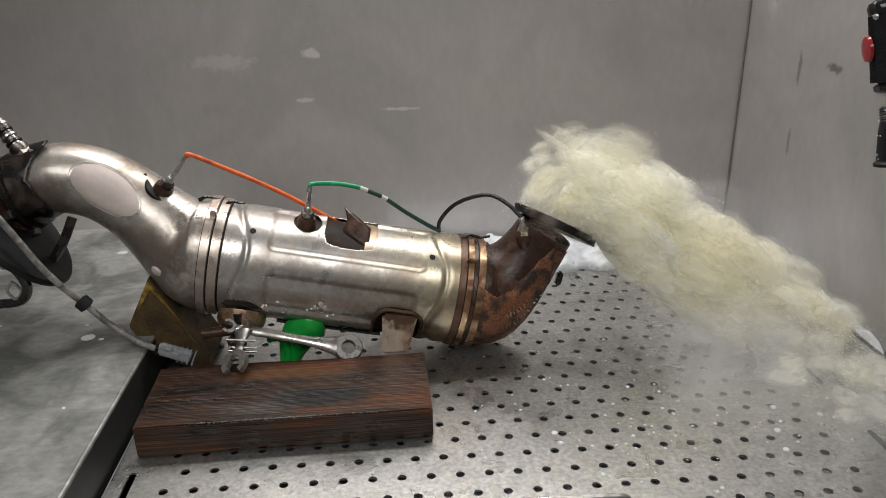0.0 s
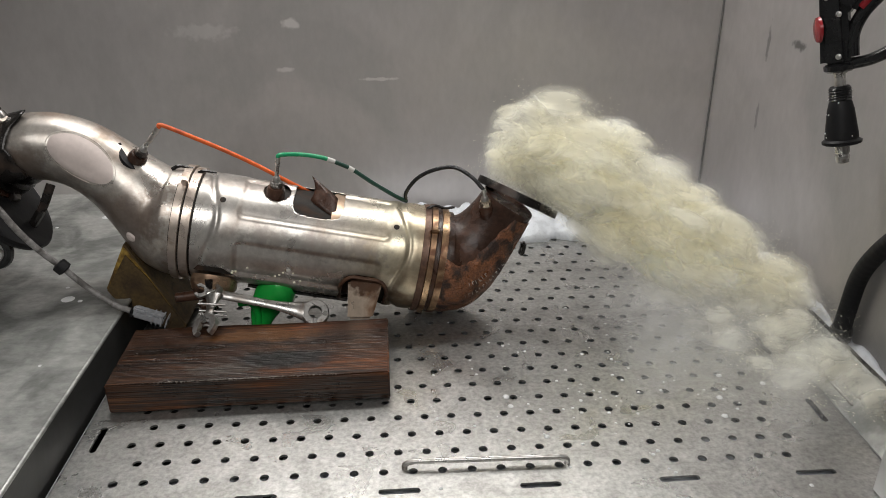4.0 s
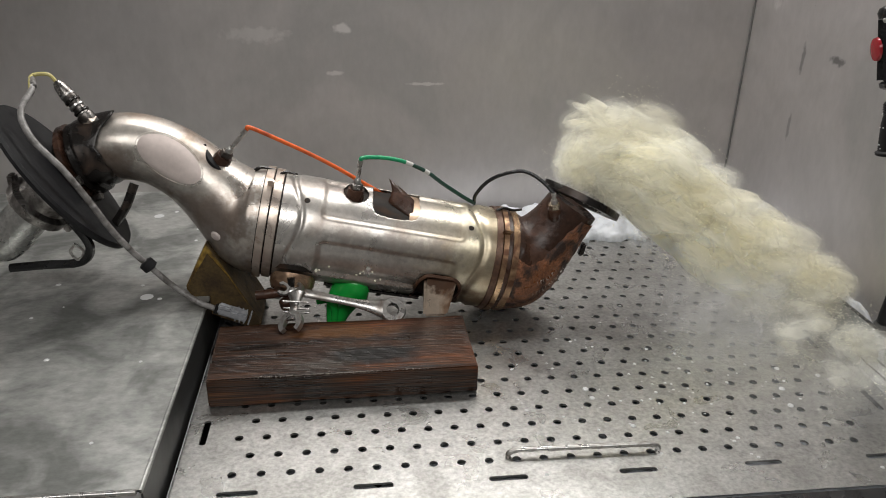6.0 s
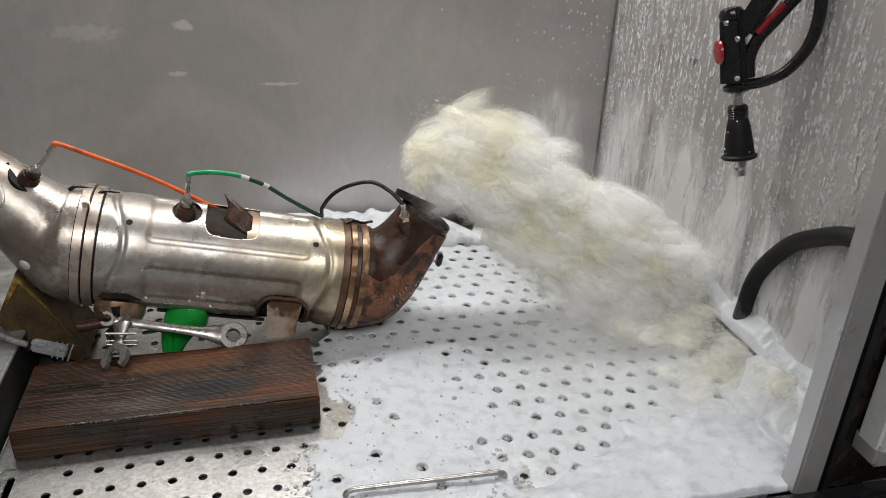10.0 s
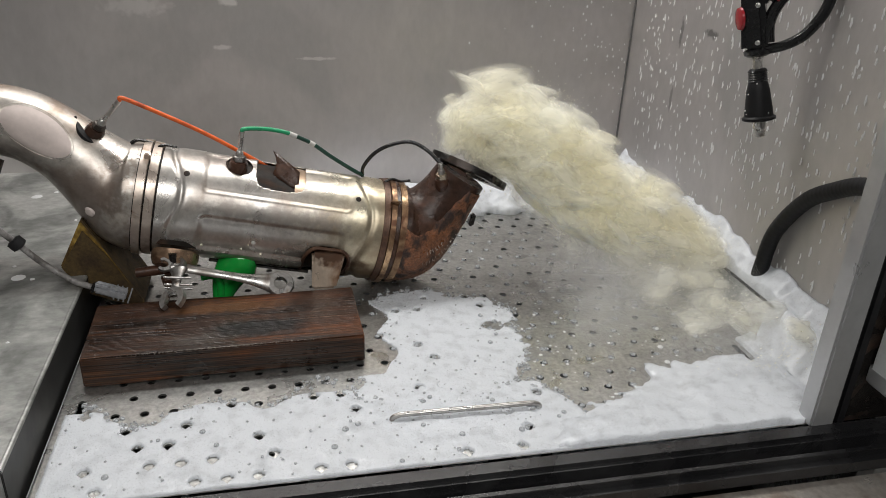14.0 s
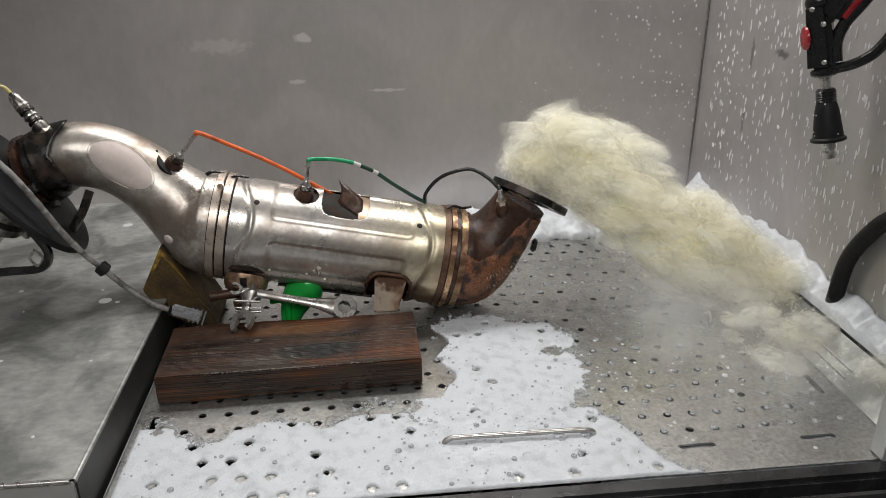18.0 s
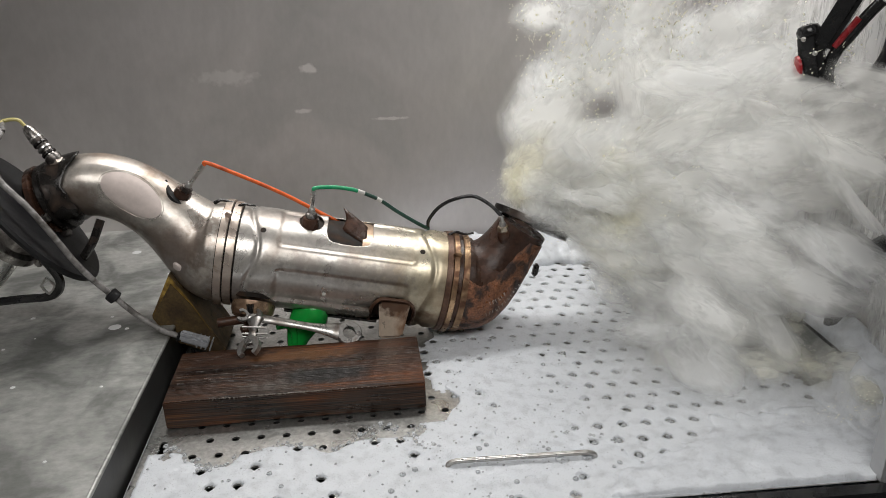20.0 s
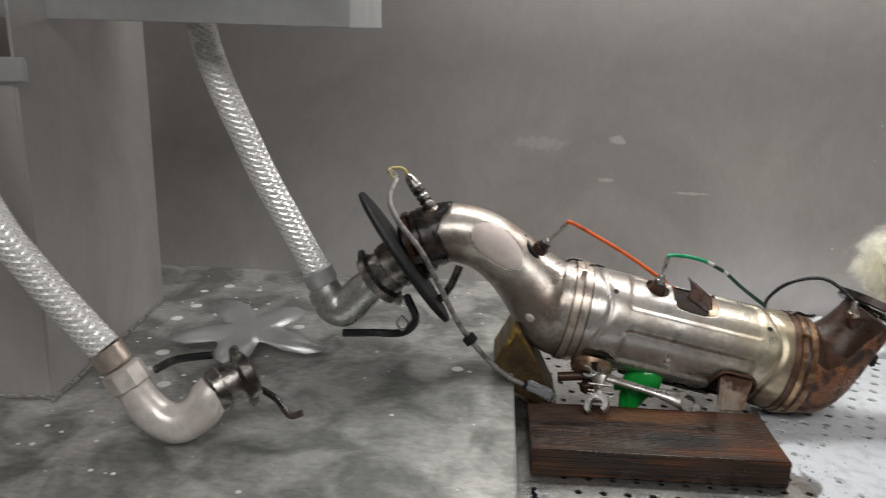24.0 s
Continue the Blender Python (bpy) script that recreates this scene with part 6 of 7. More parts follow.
for wave, (t0, t1) in enumerate(((7.05, 10.25), (18.95, 22.25))):
    for k in range(150):
        ob = new("burst_veil", BVE[k % 6])
        ob.parent = burst
        rnd = random.Random(3000 + 300 * wave + k)
        size = rnd.uniform(0.050, 0.078)
        ob.scale = (size, size * 0.7, size * 0.6)
        coat_parts.append((ob, rnd, t0, t1, (k + 0.5) / 150))
for wave, (t0, t1) in enumerate(((6.50, 9.05), (18.60, 20.9))):
    for k in range(290):
        kind = "burst_veil" if k < 266 else "burst_spray"
        ob = new(kind, (VEILS[k % 7] if k % 4 == 0 else BVE[k % 6]) if kind == "burst_veil" else BSP[k % 4])
        ob.parent = burst
        rnd = random.Random(900 + 200 * wave + k)
        size = rnd.uniform(0.05, 0.08) if kind == "burst_spray" else rnd.uniform(0.080, 0.108)
        ob.scale = (size, size * 0.7, size * 0.6) if kind == "burst_veil" else (size, size, size)
        if kind == "burst_spray":
            tagged(ob, kind="stuff")
        burst_parts.append((ob, rnd, t0, t1, k, kind))


# foam sheets: lumpy, with an uneven outline


def foam_sheet(name, x0, x1, y0, y1, inside, high, label, step=0.0045, seed=0, ground=0.0, open_holes=0.0):
    nx, ny = int((x1 - x0) / step), int((y1 - y0) / step)
    vs, fs, at = [], [], {}
    for i in range(nx + 1):
        for j in range(ny + 1):
            x, y = x0 + i * step, y0 + j * step
            p = Vector((x, y, seed))
            k = inside(x, y) + 0.30 * noise.fractal(p * 22, 0.8, 2.0, 4)
            row = round((y - HOLE_Y) / PITCH)
            cx = HOLE_X - (PITCH / 2 if row % 2 else 0)
            col = round((x - cx) / PITCH)
            if open_holes and random.Random(row * 911 + col * 37 + seed).random() < open_holes and math.hypot(x - cx - col * PITCH, y - HOLE_Y - row * PITCH) < 0.0062 and ground == 0:
                continue
            if k <= 0:
                continue
            h = high * min(1.0, (k * 2.2) ** 0.6) * (0.72 + 0.28 * noise.noise(p * 38)) + 0.0012 * noise.noise(p * 260)
            cell = noise.voronoi(p * 85)[0][0]
            h -= 0.0022 * max(0, 0.35 - cell)
            at[i, j] = len(vs)
            vs.append((x + 0.0012 * noise.noise(p * 400), y + 0.0012 * noise.noise(p * 390 + Vector((7, 0, 0))), ground + max(0.0004, h)))
    for (i, j), a in at.items():
        q = [(i, j), (i + 1, j), (i + 1, j + 1), (i, j + 1)]
        have = [at[c] for c in q if c in at]
        if len(have) == 4:
            fs.append(have)
        elif len(have) == 3:
            fs.append(have)
    # skirts down to the support
    count = {}
    for f in fs:
        for a, b in zip(f, f[1:] + f[:1]):
            count[(a, b)] = 1
    low = {}
    for a, b in list(count):
        if (b, a) not in count:
            for c in (a, b):
                if c not in low:
                    low[c] = len(vs)
                    vs.append((vs[c][0], vs[c][1], ground - 0.001))
            fs.append([b, a, low[a], low[b]])
    me = bpy.data.meshes.new(name)
    me.from_pydata(vs, [], fs)
    for p in me.polygons:
        p.use_smooth = True
    me.materials.append(FOAM)
    return tagged(new(name, me), label, "foam", kind="stuff")


def oval(x, y, cx, cy, rx, ry):
    return 1 - math.hypot((x - cx) / rx, (y - cy) / ry)


def main_patch(x, y):
    if x < 0.040 + 0.012 * math.sin(y * 60) and -0.03 < y < 0.19:
        return -1
    return max(oval(x, y, 0.11, 0.06, 0.10, 0.13), oval(x, y, 0.10, -0.05, 0.12, 0.13), oval(x, y, 0.16, 0.13, 0.09, 0.06), oval(x, y, 0.10, -0.12, 0.12, 0.10), oval(x, y, 0.10, 0.155, 0.085, 0.065), oval(x, y, 0.17, 0.02, 0.09, 0.07))


def front_strip(x, y):
    edge = -0.066 - 0.014 * math.sin(x * 17) - 0.02 * math.sin(x * 41 + 1) - (0.06 * max(0, x - 0.16) if x < 0.4 else 0)
    edge -= 1.1 * max(0, x - 0.20)
    return min(1.0, (edge - y) * 16) if x > -0.392 else -1


def wide_patch(x, y):
    return max(oval(x, y, 0.32, 0.02, 0.24, 0.20), oval(x, y, 0.45, -0.10, 0.24, 0.16), oval(x, y, 0.22, 0.16, 0.18, 0.16), oval(x, y, 0.50, 0.10, 0.14, 0.22), oval(x, y, 0.26, 0.36, 0.20, 0.20), oval(x, y, 0.12, 0.16, 0.12, 0.14))


def right_corner(x, y):
    return max(oval(x, y, 0.56, -0.16, 0.22, 0.10), oval(x, y, 0.42, -0.20, 0.22, 0.07))


foam_main = foam_sheet("foam_patch", -0.10, 0.26, -0.225, 0.22, main_patch, 0.0048, "white bubbly foam patch spread over the tray holes", 0.0030, 1, 0.0, 0.30)
foam_front = foam_sheet("foam_strip", -0.392, 0.50, -0.228, -0.06, front_strip, 0.0055, "white bubbly foam along the front of the tray", 0.0036, 2, 0.0, 0.35)
foam_wide = foam_sheet("foam_spread", 0.00, 0.608, -0.228, 0.56, wide_patch, 0.0045, "thin white foam swept across the perforated tray", 0.0030, 3, 0.0, 0.90)
foam_corner = foam_sheet("foam_corner", 0.20, 0.616, -0.228, -0.06, right_corner, 0.016, "thick white foam heaped in the tray corner", 0.005, 4)
foam_gutter = foam_sheet("foam_gutter", 0.6665, 0.6990, -0.21, 0.66, lambda x, y: 1.0, 0.030, "white foam floating in the side gutter", 0.0036, 5, 0.040)
for v in foam_gutter.data.vertices:
    if v.co.z > 0.04:
        v.co.z += (v.co.x - 0.666) * (0.80 + 0.5 * noise.noise(Vector((v.co.y * 11, 3, v.co.x * 8)))) + 0.006 * noise.noise(Vector((v.co.y * 24, 7, 1)))
foam_rim = foam_sheet("foam_bank", 0.596, 0.698, -0.222, 0.02, lambda x, y: min(1.0, (0.0 - y) * 12 - max(0, 0.62 - x) * 9), 0.018, "white foam banked over the front of the splash rim", 0.0040, 8)
for v in foam_rim.data.vertices:
    v.co.z += min(0.046, max(0.0, v.co.x - 0.616))
foam_sheet("foam_heap", -0.05, 0.66, 0.53, 0.70, lambda x, y: 0.9 - abs(y - 0.62) * 10, 0.045, "white foam heaped along the rear wall", 0.008, 6)
foam_sheet("sump_foam", -0.39, 0.60, -0.22, 0.65, lambda x, y: 0.35 * oval(x, y, 0.35, 0.1, 0.5, 0.5), 0.010, "grey suds floating in the sump under the tray", 0.010, 7, -0.040)

# bubbles along the rims of the foam, and larger ones in it
def rim_bubbles(name, inside, x0, x1, y0, y1, seed, count, top):
    rnd = random.Random(seed)
    bm = bmesh.new()
    made = 0
    for _ in range(count * 40):
        if made >= count:
            break
        x, y = rnd.uniform(x0, x1), rnd.uniform(y0, y1)
        k = inside(x, y) + 0.30 * noise.fractal(Vector((x, y, seed)) * 22, 0.8, 2.0, 4)
        if not -0.16 < k < 0.10 and rnd.random() > 0.05:
            continue
        if k < -0.16:
            continue
        r = rnd.uniform(0.0007, 0.0022) if rnd.random() < 0.85 else rnd.uniform(0.0025, 0.0045)
        z = top if k > 0.10 else 0.0002
        lathe_bm([(0.0, r), (r * 0.45, r * 0.90), (r * 0.72, r * 0.55), (r * 0.80, r * 0.15)], (0, 0, 1), (x, y, z), 9, bm)
        made += 1
    return thing(name, bm, BUBBLE, "small clear bubbles along the rim of the foam", "bubbles", kind="stuff")


rim_main = rim_bubbles("rim_bubbles", main_patch, -0.05, 0.28, -0.22, 0.24, 1, 700, 0.0040)
rim_front = rim_bubbles("rim_bubbles", front_strip, -0.39, 0.40, -0.225, -0.02, 2, 500, 0.0045)
# bubbles that sit on the wet tray
bub = bmesh.new()
for k in range(130):
    x, y = random.gauss(0.30, 0.15), random.gauss(0.02, 0.11)
    if not (0.02 < x < 0.60 and -0.21 < y < 0.30):
        continue
    r = random.uniform(0.0010, 0.0030) if random.random() < 0.94 else random.uniform(0.003, 0.005)
    lathe_bm([(0.0003, r), (r * 0.35, r * 0.85), (r * 0.6, r * 0.3)], (0, 0, 1), (x, y, 0), 9, bub)
# bubbles that fill holes of the tray once the foam has drained
hole_bub = bmesh.new()
for row in range(-3, 14):
    for col in range(0, 26):
        x, y = HOLE_X + col * PITCH - (PITCH / 2 if row % 2 else 0), HOLE_Y + row * PITCH
        if x < 0.02 or x > 0.58 or random.random() < 0.15:
            continue
        r = random.uniform(0.0036, 0.0050)
        lathe_bm([(0.0002, r), (r * 0.30, r * 0.93), (r * 0.55, r * 0.62), (r * 0.62, r * 0.2)], (0, 0, 1), (x + random.gauss(0, 0.0012), y + random.gauss(0, 0.0012), 0), 12, hole_bub)
        for _ in range(3):
            q, e = random.uniform(0, 6.28), random.uniform(0.006, 0.012)
            s = random.uniform(0.0008, 0.002)
            lathe_bm([(0.0002, s), (s * 0.5, s * 0.7), (s * 0.7, s * 0.2)], (0, 0, 1), (x + e * math.cos(q), y + e * math.sin(q), 0), 7, hole_bub)
hole_suds = thing("hole_bubbles", hole_bub, BUBBLE, "pale bubbles sitting in the tray holes", "bubbles", kind="stuff")
thing("tray_suds", bub, DROPS, "small white suds clinging to the tray", "suds", kind="stuff")


def wall_drops(name, seed, count, tall):
    rnd = random.Random(seed)
    bm = bmesh.new()
    for _ in range(count):
        y, z = rnd.uniform(-0.20, 0.66), rnd.uniform(0, tall)
        r = rnd.uniform(0.0010, 0.0026)
        L = r * rnd.uniform(1.5, 5.0)
        o = Vector((RIGHT - 0.0006, y, z))
        m = [bm.verts.new(o + Vector((-r * 0.5 * (i % 2), r * math.cos(q), L * math.sin(q)))) for i, q in enumerate([2 * math.pi * k / 8 for k in range(8)])]
        c = bm.verts.new(o + Vector((-r * 0.8, 0, -L * 0.4)))
        for i in range(8):
            bm.faces.new((m[i], m[(i + 1) % 8], c))
    for _ in range(count // 6):
        x, z = RIGHT - abs(rnd.gauss(0, 0.16)), rnd.uniform(0, tall)
        r = rnd.uniform(0.0010, 0.0022)
        o = Vector((x, BACK - 0.0006, z))
        m = [bm.verts.new(o + Vector((r * math.cos(q), -r * 0.5 * (i % 2), 1.6 * r * math.sin(q)))) for i, q in enumerate([2 * math.pi * k / 8 for k in range(8)])]
        c = bm.verts.new(o + Vector((0, -r * 0.8, -r * 0.4)))
        for i in range(8):
            bm.faces.new((m[i], m[(i + 1) % 8], c))
    return thing(name, bm, DROPS, "white soapy drops running down the steel walls", "drops", kind="stuff")


def wall_streaks(name, seed, count, tall):
    """Soapy water running down the side wall in ragged streaks."""
    rnd = random.Random(seed)
    bm = bmesh.new()
    for _ in range(count):
        y, z = rnd.uniform(-0.20, 0.70), rnd.uniform(0, tall)
        w, L = rnd.uniform(0.0010, 0.0036), rnd.uniform(0.014, 0.085)
        n, lft, rgt = 6, [], []
        for k in range(n + 1):
            e = k / n
            ww = w * math.sin(math.pi * min(0.98, 0.05 + e * 0.9)) * rnd.uniform(0.6, 1.2)
            off = rnd.uniform(-0.0012, 0.0012)
            lft.append(bm.verts.new((RIGHT - 0.0004, y + off - ww, z - L * e)))
            rgt.append(bm.verts.new((RIGHT - 0.0010, y + off + ww, z - L * e)))
        for k in range(n):
            bm.faces.new((lft[k], rgt[k], rgt[k + 1], lft[k + 1]))
    return thing(name, bm, STREAKS, "white soapy streaks running down the steel side wall", "streaks", kind="stuff")


def wall_film(name, seed):
    """A torn film of soapy water sliding down the side and rear walls: overlapping ragged tongues."""
    rnd = random.Random(seed)
    film = holder(name, Matrix.Identity(4), "thin white soapy film sliding down the steel walls", "film", kind="stuff")
    for k in range(34):
        ob = new("film_tongue", FILMS[k % 3])
        ob.parent = film
        ob.scale = (rnd.uniform(0.16, 0.26), rnd.uniform(0.05, 0.10), 0.004)
        z = rnd.uniform(0.05, 0.50)
        if k < 30:
            ob.matrix_local = Matrix.Translation((RIGHT - 0.0035 - 0.0004 * k, rnd.uniform(-0.10, 0.62), z)) @ Matrix.Rotation(radians(90), 4, "Y") @ Matrix.Diagonal((*ob.scale, 1))
        else:
            ob.matrix_local = Matrix.Translation((rnd.uniform(0.50, 0.63), BACK - 0.0035 - 0.0004 * k, z)) @ Matrix.Rotation(radians(90), 4, "X") @ Matrix.Rotation(radians(90), 4, "Z") @ Matrix.Diagonal((*ob.scale, 1))
    return film


FILMS = [mesh_of(veil_bm(90 + k), "film_tongue", FILM) for k in range(3)]
film_a, film_b = wall_film("wall_film", 21), wall_film("wall_film", 22)
drops_a = wall_drops("wall_drops", 5, 420, 0.50)
drops_b = wall_drops("wall_drops", 6, 420, 0.50)
streaks_a = wall_streaks("wall_streaks", 11, 1700, 0.60)
streaks_b = wall_streaks("wall_streaks", 12, 1700, 0.60)


# ---------------------------------------------------------------- what moves


def still(t, *p):
    return (t, pose(*p))


def sag(t):
    """How far the stream hangs lower while the pressure is small, at the start."""
    k = min(1.0, max(0.0, (t - 1.1) / 1.1))
    return -0.026 * (1 - k * k * (3 - 2 * k))


def motions():
    for ob, d, ph in stream_parts:
        walk(ob, [(0.2 * k, Matrix.Translation(Vector((0.006 if sag(0.2 * k) < -0.013 else 0.0, 0, sag(0.2 * k))) + d * 0.012 * math.sin(5.3 * 0.2 * k + ph) + Vector((0, 0.004 * math.sin(3.1 * 0.2 * k + 2 * ph), 0.006 * math.sin(4.1 * 0.2 * k + ph))))) for k in range(121)])
    for ob, u0, q, e, ph, rate, size, kind, tilt in jet_parts:
        rows = []
        for k in range(0, 121):
            t = 0.2 * k
            u = u0 + 0.055 * math.sin(rate * 3.1 * t + ph) + 0.015 * math.sin(7.3 * t + 2 * ph)
            c, d = along_jet(min(0.99, max(0.01, u)))
            side = Vector((0, 1, 0))
            low_side = d.cross(side).normalized() * -1
            w = jet_width(u) * e * (1 + 0.12 * math.sin(5.1 * t + ph) + 0.06 * math.sin(1.3 * t + u0 * 5))
            a = q + 0.35 * math.sin(2.3 * t + ph)
            w *= (0.84 if u < 0.25 else 0.80) if math.sin(a) > 0.2 and kind != "water_spray" else 1.0
            c = c + Vector((0, 0, sag(t) * min(1.0, 1.4 - u)))
            p = c + w * ((0.30 + 0.30 * min(1, 4 * u)) * math.cos(a) * side + math.sin(a) * (1.2 if math.sin(a) < 0 else 1.05) * low_side)
            over = (c - p).dot(low_side) - max(0.0, (1.02 + 0.12 * math.sin(5 * ph)) * jet_width(u) - 0.50 * size)
            if u > 0.18 and over > 0:
                p += low_side * over * min(1.0, (u - 0.18) * 6)
            gap = (p - MOUTH).dot(MOUTH_N)
            need = size * 0.55
            if p.x < 0.31 and gap < need:
                p += MOUTH_N * (need - gap)
            p.x, p.z = min(max(p.x, 0.146 + 0.90 * size), 0.650), max(p.z, 0.012)
            flow = (d + MOUTH_N * max(0, 0.8 - 4 * u)).normalized()
            if kind != "water_spray":
                wave = 0.22 * math.sin(2.9 * t + ph)
                rows.append((t, sheet_pose(p, flow, (tilt[0] + wave, tilt[1], tilt[2] - wave))))
            else:
                turn = Vector((1, 0, 0)).rotation_difference(flow).to_matrix().to_4x4() @ Matrix.Rotation(0.5 * math.sin(3.7 * t + ph) + q, 4, "X")
                rows.append((t, Matrix.Translation(p) @ turn))
        walk(ob, rows)
    for ob, place, ph in splash_parts:
        walk(ob, [(0.25 * k, Matrix.Translation(place + Vector((0.012 * math.sin(3.3 * 0.25 * k + ph), 0.03 * math.sin(2.1 * 0.25 * k + 2 * ph), 0.008 * math.sin(4.7 * 0.25 * k + ph)))) @ pose(0, 0, 0, 25, 12 * math.sin(0.25 * k + ph), 20 * math.sin(0.5 * k + ph))) for k in range(97)])
    for ob, place, ph in mist_parts:
        walk(ob, [(0.5 * k, sheet_pose(place + Vector((0.03 * math.sin(0.9 * k + ph), 0.02 * math.sin(0.7 * k + 2 * ph), 0.02 * math.sin(0.6 * k + ph))), Vector((0.6, 0, 0.8)), (0.2 * math.sin(ph), 0, 0.1 * math.sin(0.5 * k + ph)))) for k in range(49)])
    for ob, rnd, t0, t1, k, kind in burst_parts:
        start = t0 + rnd.uniform(0, 0.40)
        inside = FILTER @ Vector((rnd.uniform(-0.06, 0.07), 0, 0))
        bend = FILTER @ Vector((0.245, 0, 0.010))
        out = MOUTH + MOUTH_N * 0.05
        low, right = kind == "burst_veil" and k % 10 == 0 and t0 < 10, kind == "burst_veil" and k % 5 in (1, 2, 4)
        fan = radians(rnd.uniform(-38, -12)) if low else radians(rnd.uniform(2, 99) if k % 3 else rnd.uniform(60, 97))
        reach = (0.16 if low else 0.10) + 0.44 * rnd.random() ** 0.65
        spread = out + Vector((reach * math.cos(fan) * 1.0, rnd.uniform(-0.32, 0.10) * (0.3 + reach), reach * math.sin(fan) * 0.95))
        edge = 0.645 if kind == "burst_spray" else 0.605
        if low:
            start += 0.7
            spread = Vector((rnd.uniform(0.26, 0.60), rnd.uniform(-0.06, 0.24), rnd.uniform(0.030, 0.055)))
        if right:
            spread = Vector((rnd.uniform(0.40, 0.63), rnd.uniform(-0.05, 0.46), 0.03 + 0.47 * rnd.random() ** 1.3))
        spread.x, spread.z = max(0.20 if low else 0.180 if kind == "burst_spray" else 0.232, spread.x), max(0.030, spread.z)
        away = (spread - MOUTH).normalized()
        turn = Vector((1, 0, 0)).rotation_difference(away).to_matrix().to_4x4()
        still_in = FILTER.to_3x3().to_4x4()
        end = t0 + rnd.uniform(0.75, 1.05) if kind == "burst_veil" and k % 4 == 0 else t1 + rnd.uniform(-0.9, 0.25)
        end = max(end, start + 0.25)
        rows = [(0.0, Matrix.Translation(inside) @ still_in), (start - 0.30, Matrix.Translation(inside) @ still_in), (start - 0.15, Matrix.Translation(bend) @ still_in), (start, Matrix.Translation(out) @ turn)]
        tilt = [rnd.gauss(0, 0.25) for _ in range(3)]
        t = start + 0.2
        last = Matrix.Translation(out) @ turn
        while t < end:
            p = spread + away * rnd.uniform(-0.04, 0.05) + Vector((rnd.gauss(0, 0.012), rnd.gauss(0, 0.012), rnd.gauss(0, 0.012)))
            p.x = min(p.x, edge)
            if kind == "burst_veil":
                last = sheet_pose(p, away, [c + rnd.gauss(0, 0.08) + (2.6 if low and i == 2 else 0) for i, c in enumerate(tilt)])
            else:
                last = Matrix.Translation(p) @ turn @ Matrix.Rotation(rnd.uniform(-0.6, 0.6), 4, "X")
            rows.append((t, last))
            t += 0.2
        face = last.to_3x3().to_4x4()
        sink = Vector((rnd.uniform(0.0, 0.25), rnd.uniform(0.05, 0.45), -0.17))
        fall = Vector((min(edge, spread.x + 0.08), spread.y, 0.06))
        rows += [(end + 0.30, Matrix.Translation(fall) @ face), (end + 0.60, Matrix.Translation(sink)), (24.0, Matrix.Translation(sink))]
        walk(ob, rows)
    for ob, rnd, t0, t1, u0 in coat_parts:
        start, end = t0 + rnd.uniform(0, 0.5), t1 + rnd.uniform(-0.35, 0.35)
        inside, bend = FILTER @ Vector((rnd.uniform(-0.06, 0.07), 0, 0)), FILTER @ Vector((0.245, 0, 0.010))
        still_in = FILTER.to_3x3().to_4x4()
        rows = [(0.0, Matrix.Translation(inside) @ still_in), (start - 0.3, Matrix.Translation(inside) @ still_in), (start - 0.15, Matrix.Translation(bend) @ still_in)]
        q, e, ph, tilt = math.pi + rnd.gauss(0, 1.0), rnd.uniform(0.70, 1.05), rnd.uniform(0, 9), [rnd.gauss(0, 0.25) for _ in range(3)]
        t = start
        while t < end:
            u = min(0.98, max(0.02, u0 + 0.05 * math.sin(6.1 * t + ph)))
            c, d = along_jet(u)
            high = d.cross(Vector((0, 1, 0))).normalized() * -1
            a = q + 0.4 * math.sin(2.3 * t + ph)
            p = c + jet_width(u) * e * (0.75 * math.cos(a) * Vector((0, 1, 0)) + math.sin(a) * (1.10 if math.sin(a) < 0 else 1.05) * high)
            gap = (p - MOUTH).dot(MOUTH_N)
            if p.x < 0.31 and gap < 0.035:
                p += MOUTH_N * (0.035 - gap)
            p.x, p.z = min(max(p.x, 0.165 + 0.95 * ob.scale.x), 0.640), max(p.z, 0.018)
            rows.append((t, sheet_pose(p, (d + MOUTH_N * max(0, 0.8 - 4 * u)).normalized(), tilt)))
            t += 0.2
        sink = Vector((rnd.uniform(0.0, 0.25), rnd.uniform(0.05, 0.45), -0.17))
        rows += [(end + 0.25, Matrix.Translation((0.60, 0.19, 0.05))), (end + 0.50, Matrix.Translation(sink)), (24.0, Matrix.Translation(sink))]
        walk(ob, rows)
    deep = -0.030
    walk(foam_main, [still(0, 0, 0, deep), still(7.5, 0, 0, deep), still(8.2, 0, 0, 0), still(15, 0.003, 0, 0), still(24, 0.004, -0.002, 0)])
    walk(rim_main, [still(0, 0, 0, deep), still(7.5, 0, 0, deep), still(8.2, 0, 0, 0), still(15, 0.003, 0, 0), still(24, 0.004, -0.002, 0)])
    walk(rim_front, [still(0, 0, 0, deep), still(10.2, 0, 0, deep), still(12.2, 0, 0, 0), still(24, 0, -0.002, 0)])
    walk(hole_suds, [still(0, 0, 0, -0.03), still(8.8, 0, 0, -0.03), still(9.6, 0, 0, 0), still(24, 0, 0, 0)])
    walk(foam_front, [still(0, 0, 0, deep), still(10.2, 0, 0, deep), still(12.2, 0, 0, 0), still(24, 0, -0.002, 0)])
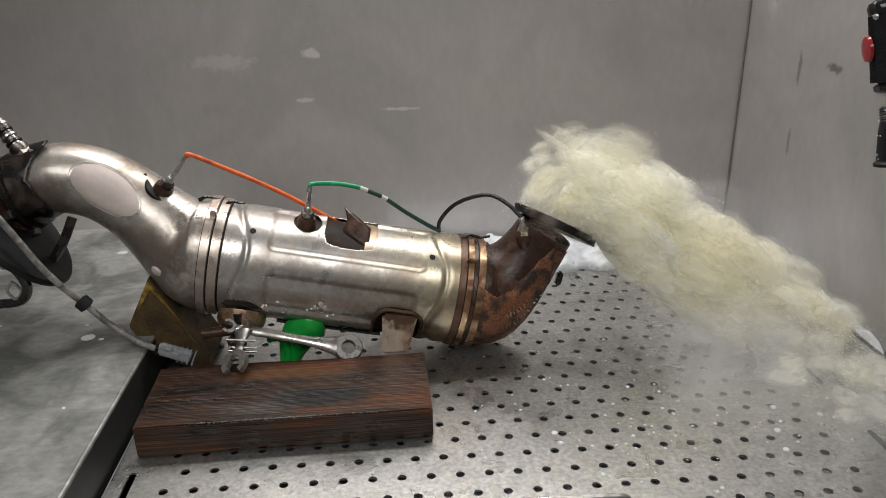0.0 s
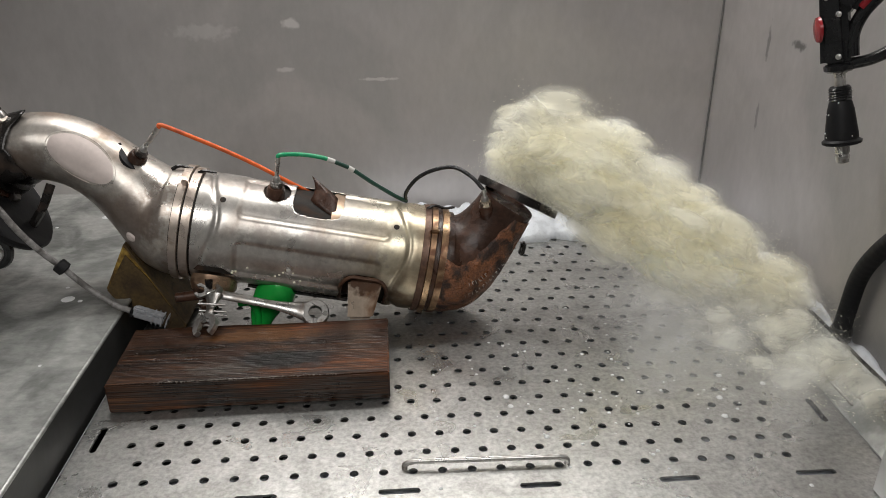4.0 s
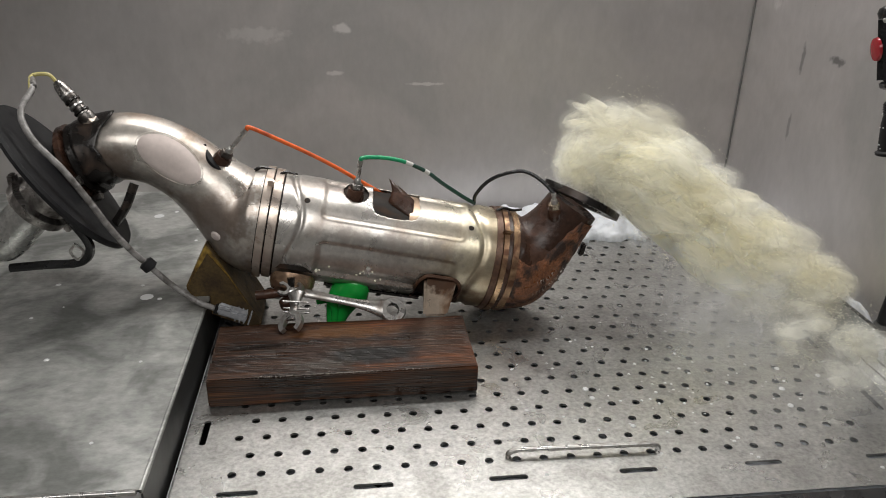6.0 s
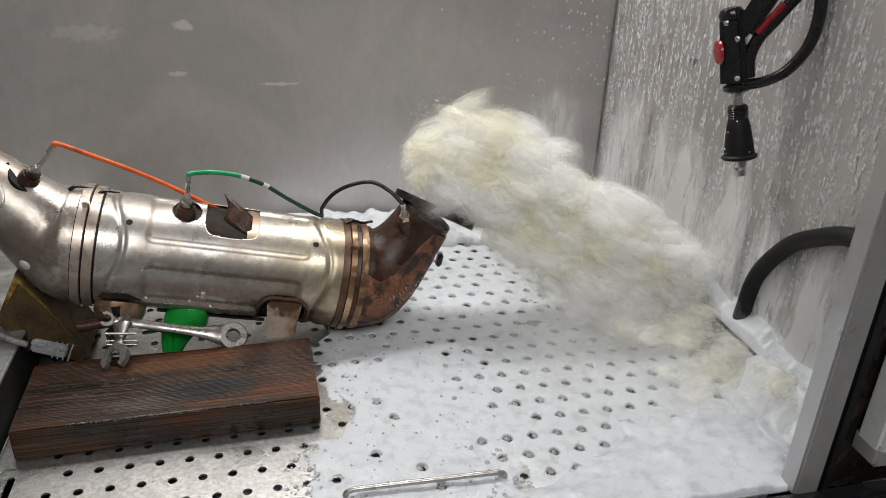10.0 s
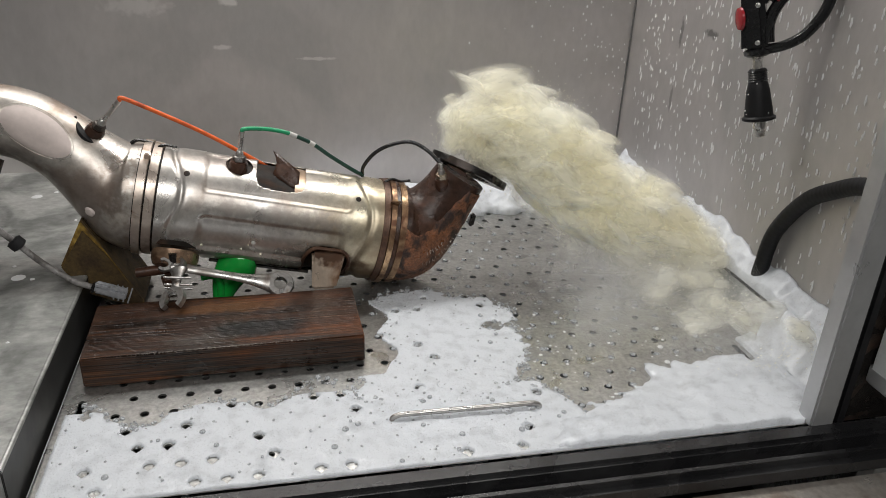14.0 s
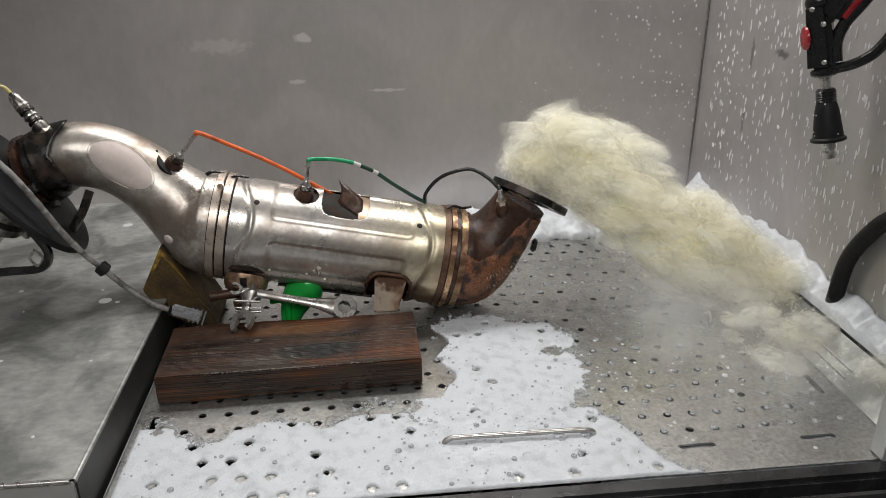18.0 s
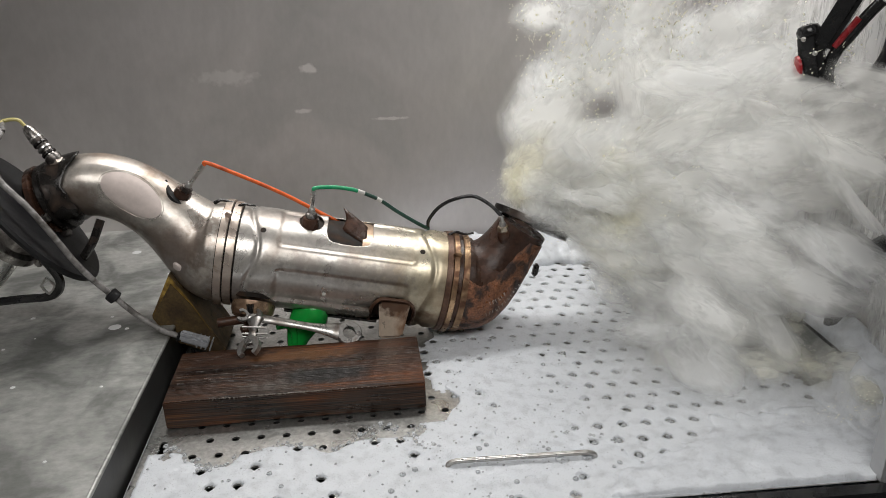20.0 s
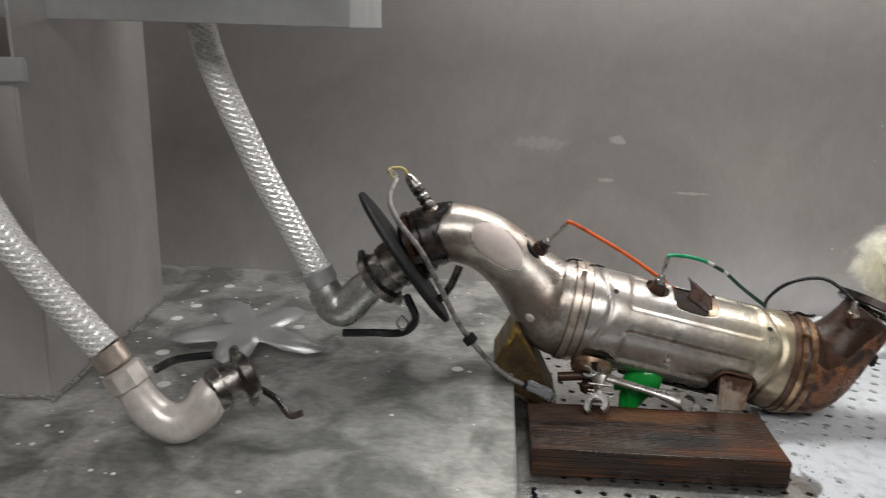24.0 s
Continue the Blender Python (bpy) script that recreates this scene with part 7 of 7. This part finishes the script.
    walk(foam_wide, [still(0, 0, 0, deep), still(7.5, 0, 0, deep), still(8.2, 0, 0, 0), still(10.3, 0, 0, 0), still(11.4, 0, 0, deep), still(18.8, 0, 0, deep), still(19.8, 0, 0, 0), still(24, 0, 0, 0)])
    walk(foam_corner, [still(0, 0, 0, deep), still(7.4, 0, 0, deep), still(8.2, 0, 0, 0), still(14.0, 0, 0, 0), still(15.2, 0, 0, -0.022), still(18.4, 0, 0, -0.022), still(19.4, 0, 0, 0), still(24, 0, 0, 0)])
    walk(foam_rim, [still(0, 0, 0, -0.075), still(7.4, 0, 0, -0.075), still(8.4, 0, 0, 0), still(13.8, 0, 0, 0), still(15.4, 0, -0.03, -0.050), still(18.4, 0, -0.03, -0.050), still(19.6, 0, 0, 0), still(24, 0, 0, 0)])
    walk(foam_gutter, [still(0, 0, 0, -0.055), still(7.0, 0, 0, -0.055), still(8.0, 0, 0, 0), still(24, 0, 0.004, 0)])
    walk(streaks_a, [still(0, 0, 0, 0.70), still(7.0, 0, 0, 0.70), still(8.6, 0, 0, 0.10), still(10.5, 0, 0, 0.0), still(12.6, 0, 0, -0.40), still(14.5, 0, 0, -0.62), still(24, 0, 0, -0.62)])
    walk(streaks_b, [still(0, 0, 0, 0.70), still(18.9, 0, 0, 0.70), still(20.2, 0, 0, 0.12), still(24, 0, 0, -0.04)])
    walk(film_a, [still(0, 0, 0, 0.62), still(6.6, 0, 0, 0.62), still(7.3, 0, 0, 0.12), still(9.0, 0, 0, 0.0), still(9.8, 0, 0, -0.25), still(11.4, 0, 0, -0.75), still(24, 0, 0, -0.75)])
    walk(film_b, [still(0, 0, 0, 0.62), still(18.8, 0, 0, 0.62), still(19.6, 0, 0, 0.12), still(21.2, 0, 0, -0.10), still(23.0, 0, 0, -0.75), still(24, 0, 0, -0.75)])
    walk(drops_a, [still(0, 0, 0, 0.72), still(7.0, 0, 0, 0.72), still(9.0, 0, 0, 0.20), still(16, 0, 0, 0.08), still(24, 0, 0, 0.0)])
    walk(drops_b, [still(0, 0, 0, 0.72), still(7.6, 0, 0, 0.72), still(10.0, 0, 0, 0.28), still(18, 0, 0, 0.14), still(24, 0, 0, 0.02)])


motions()
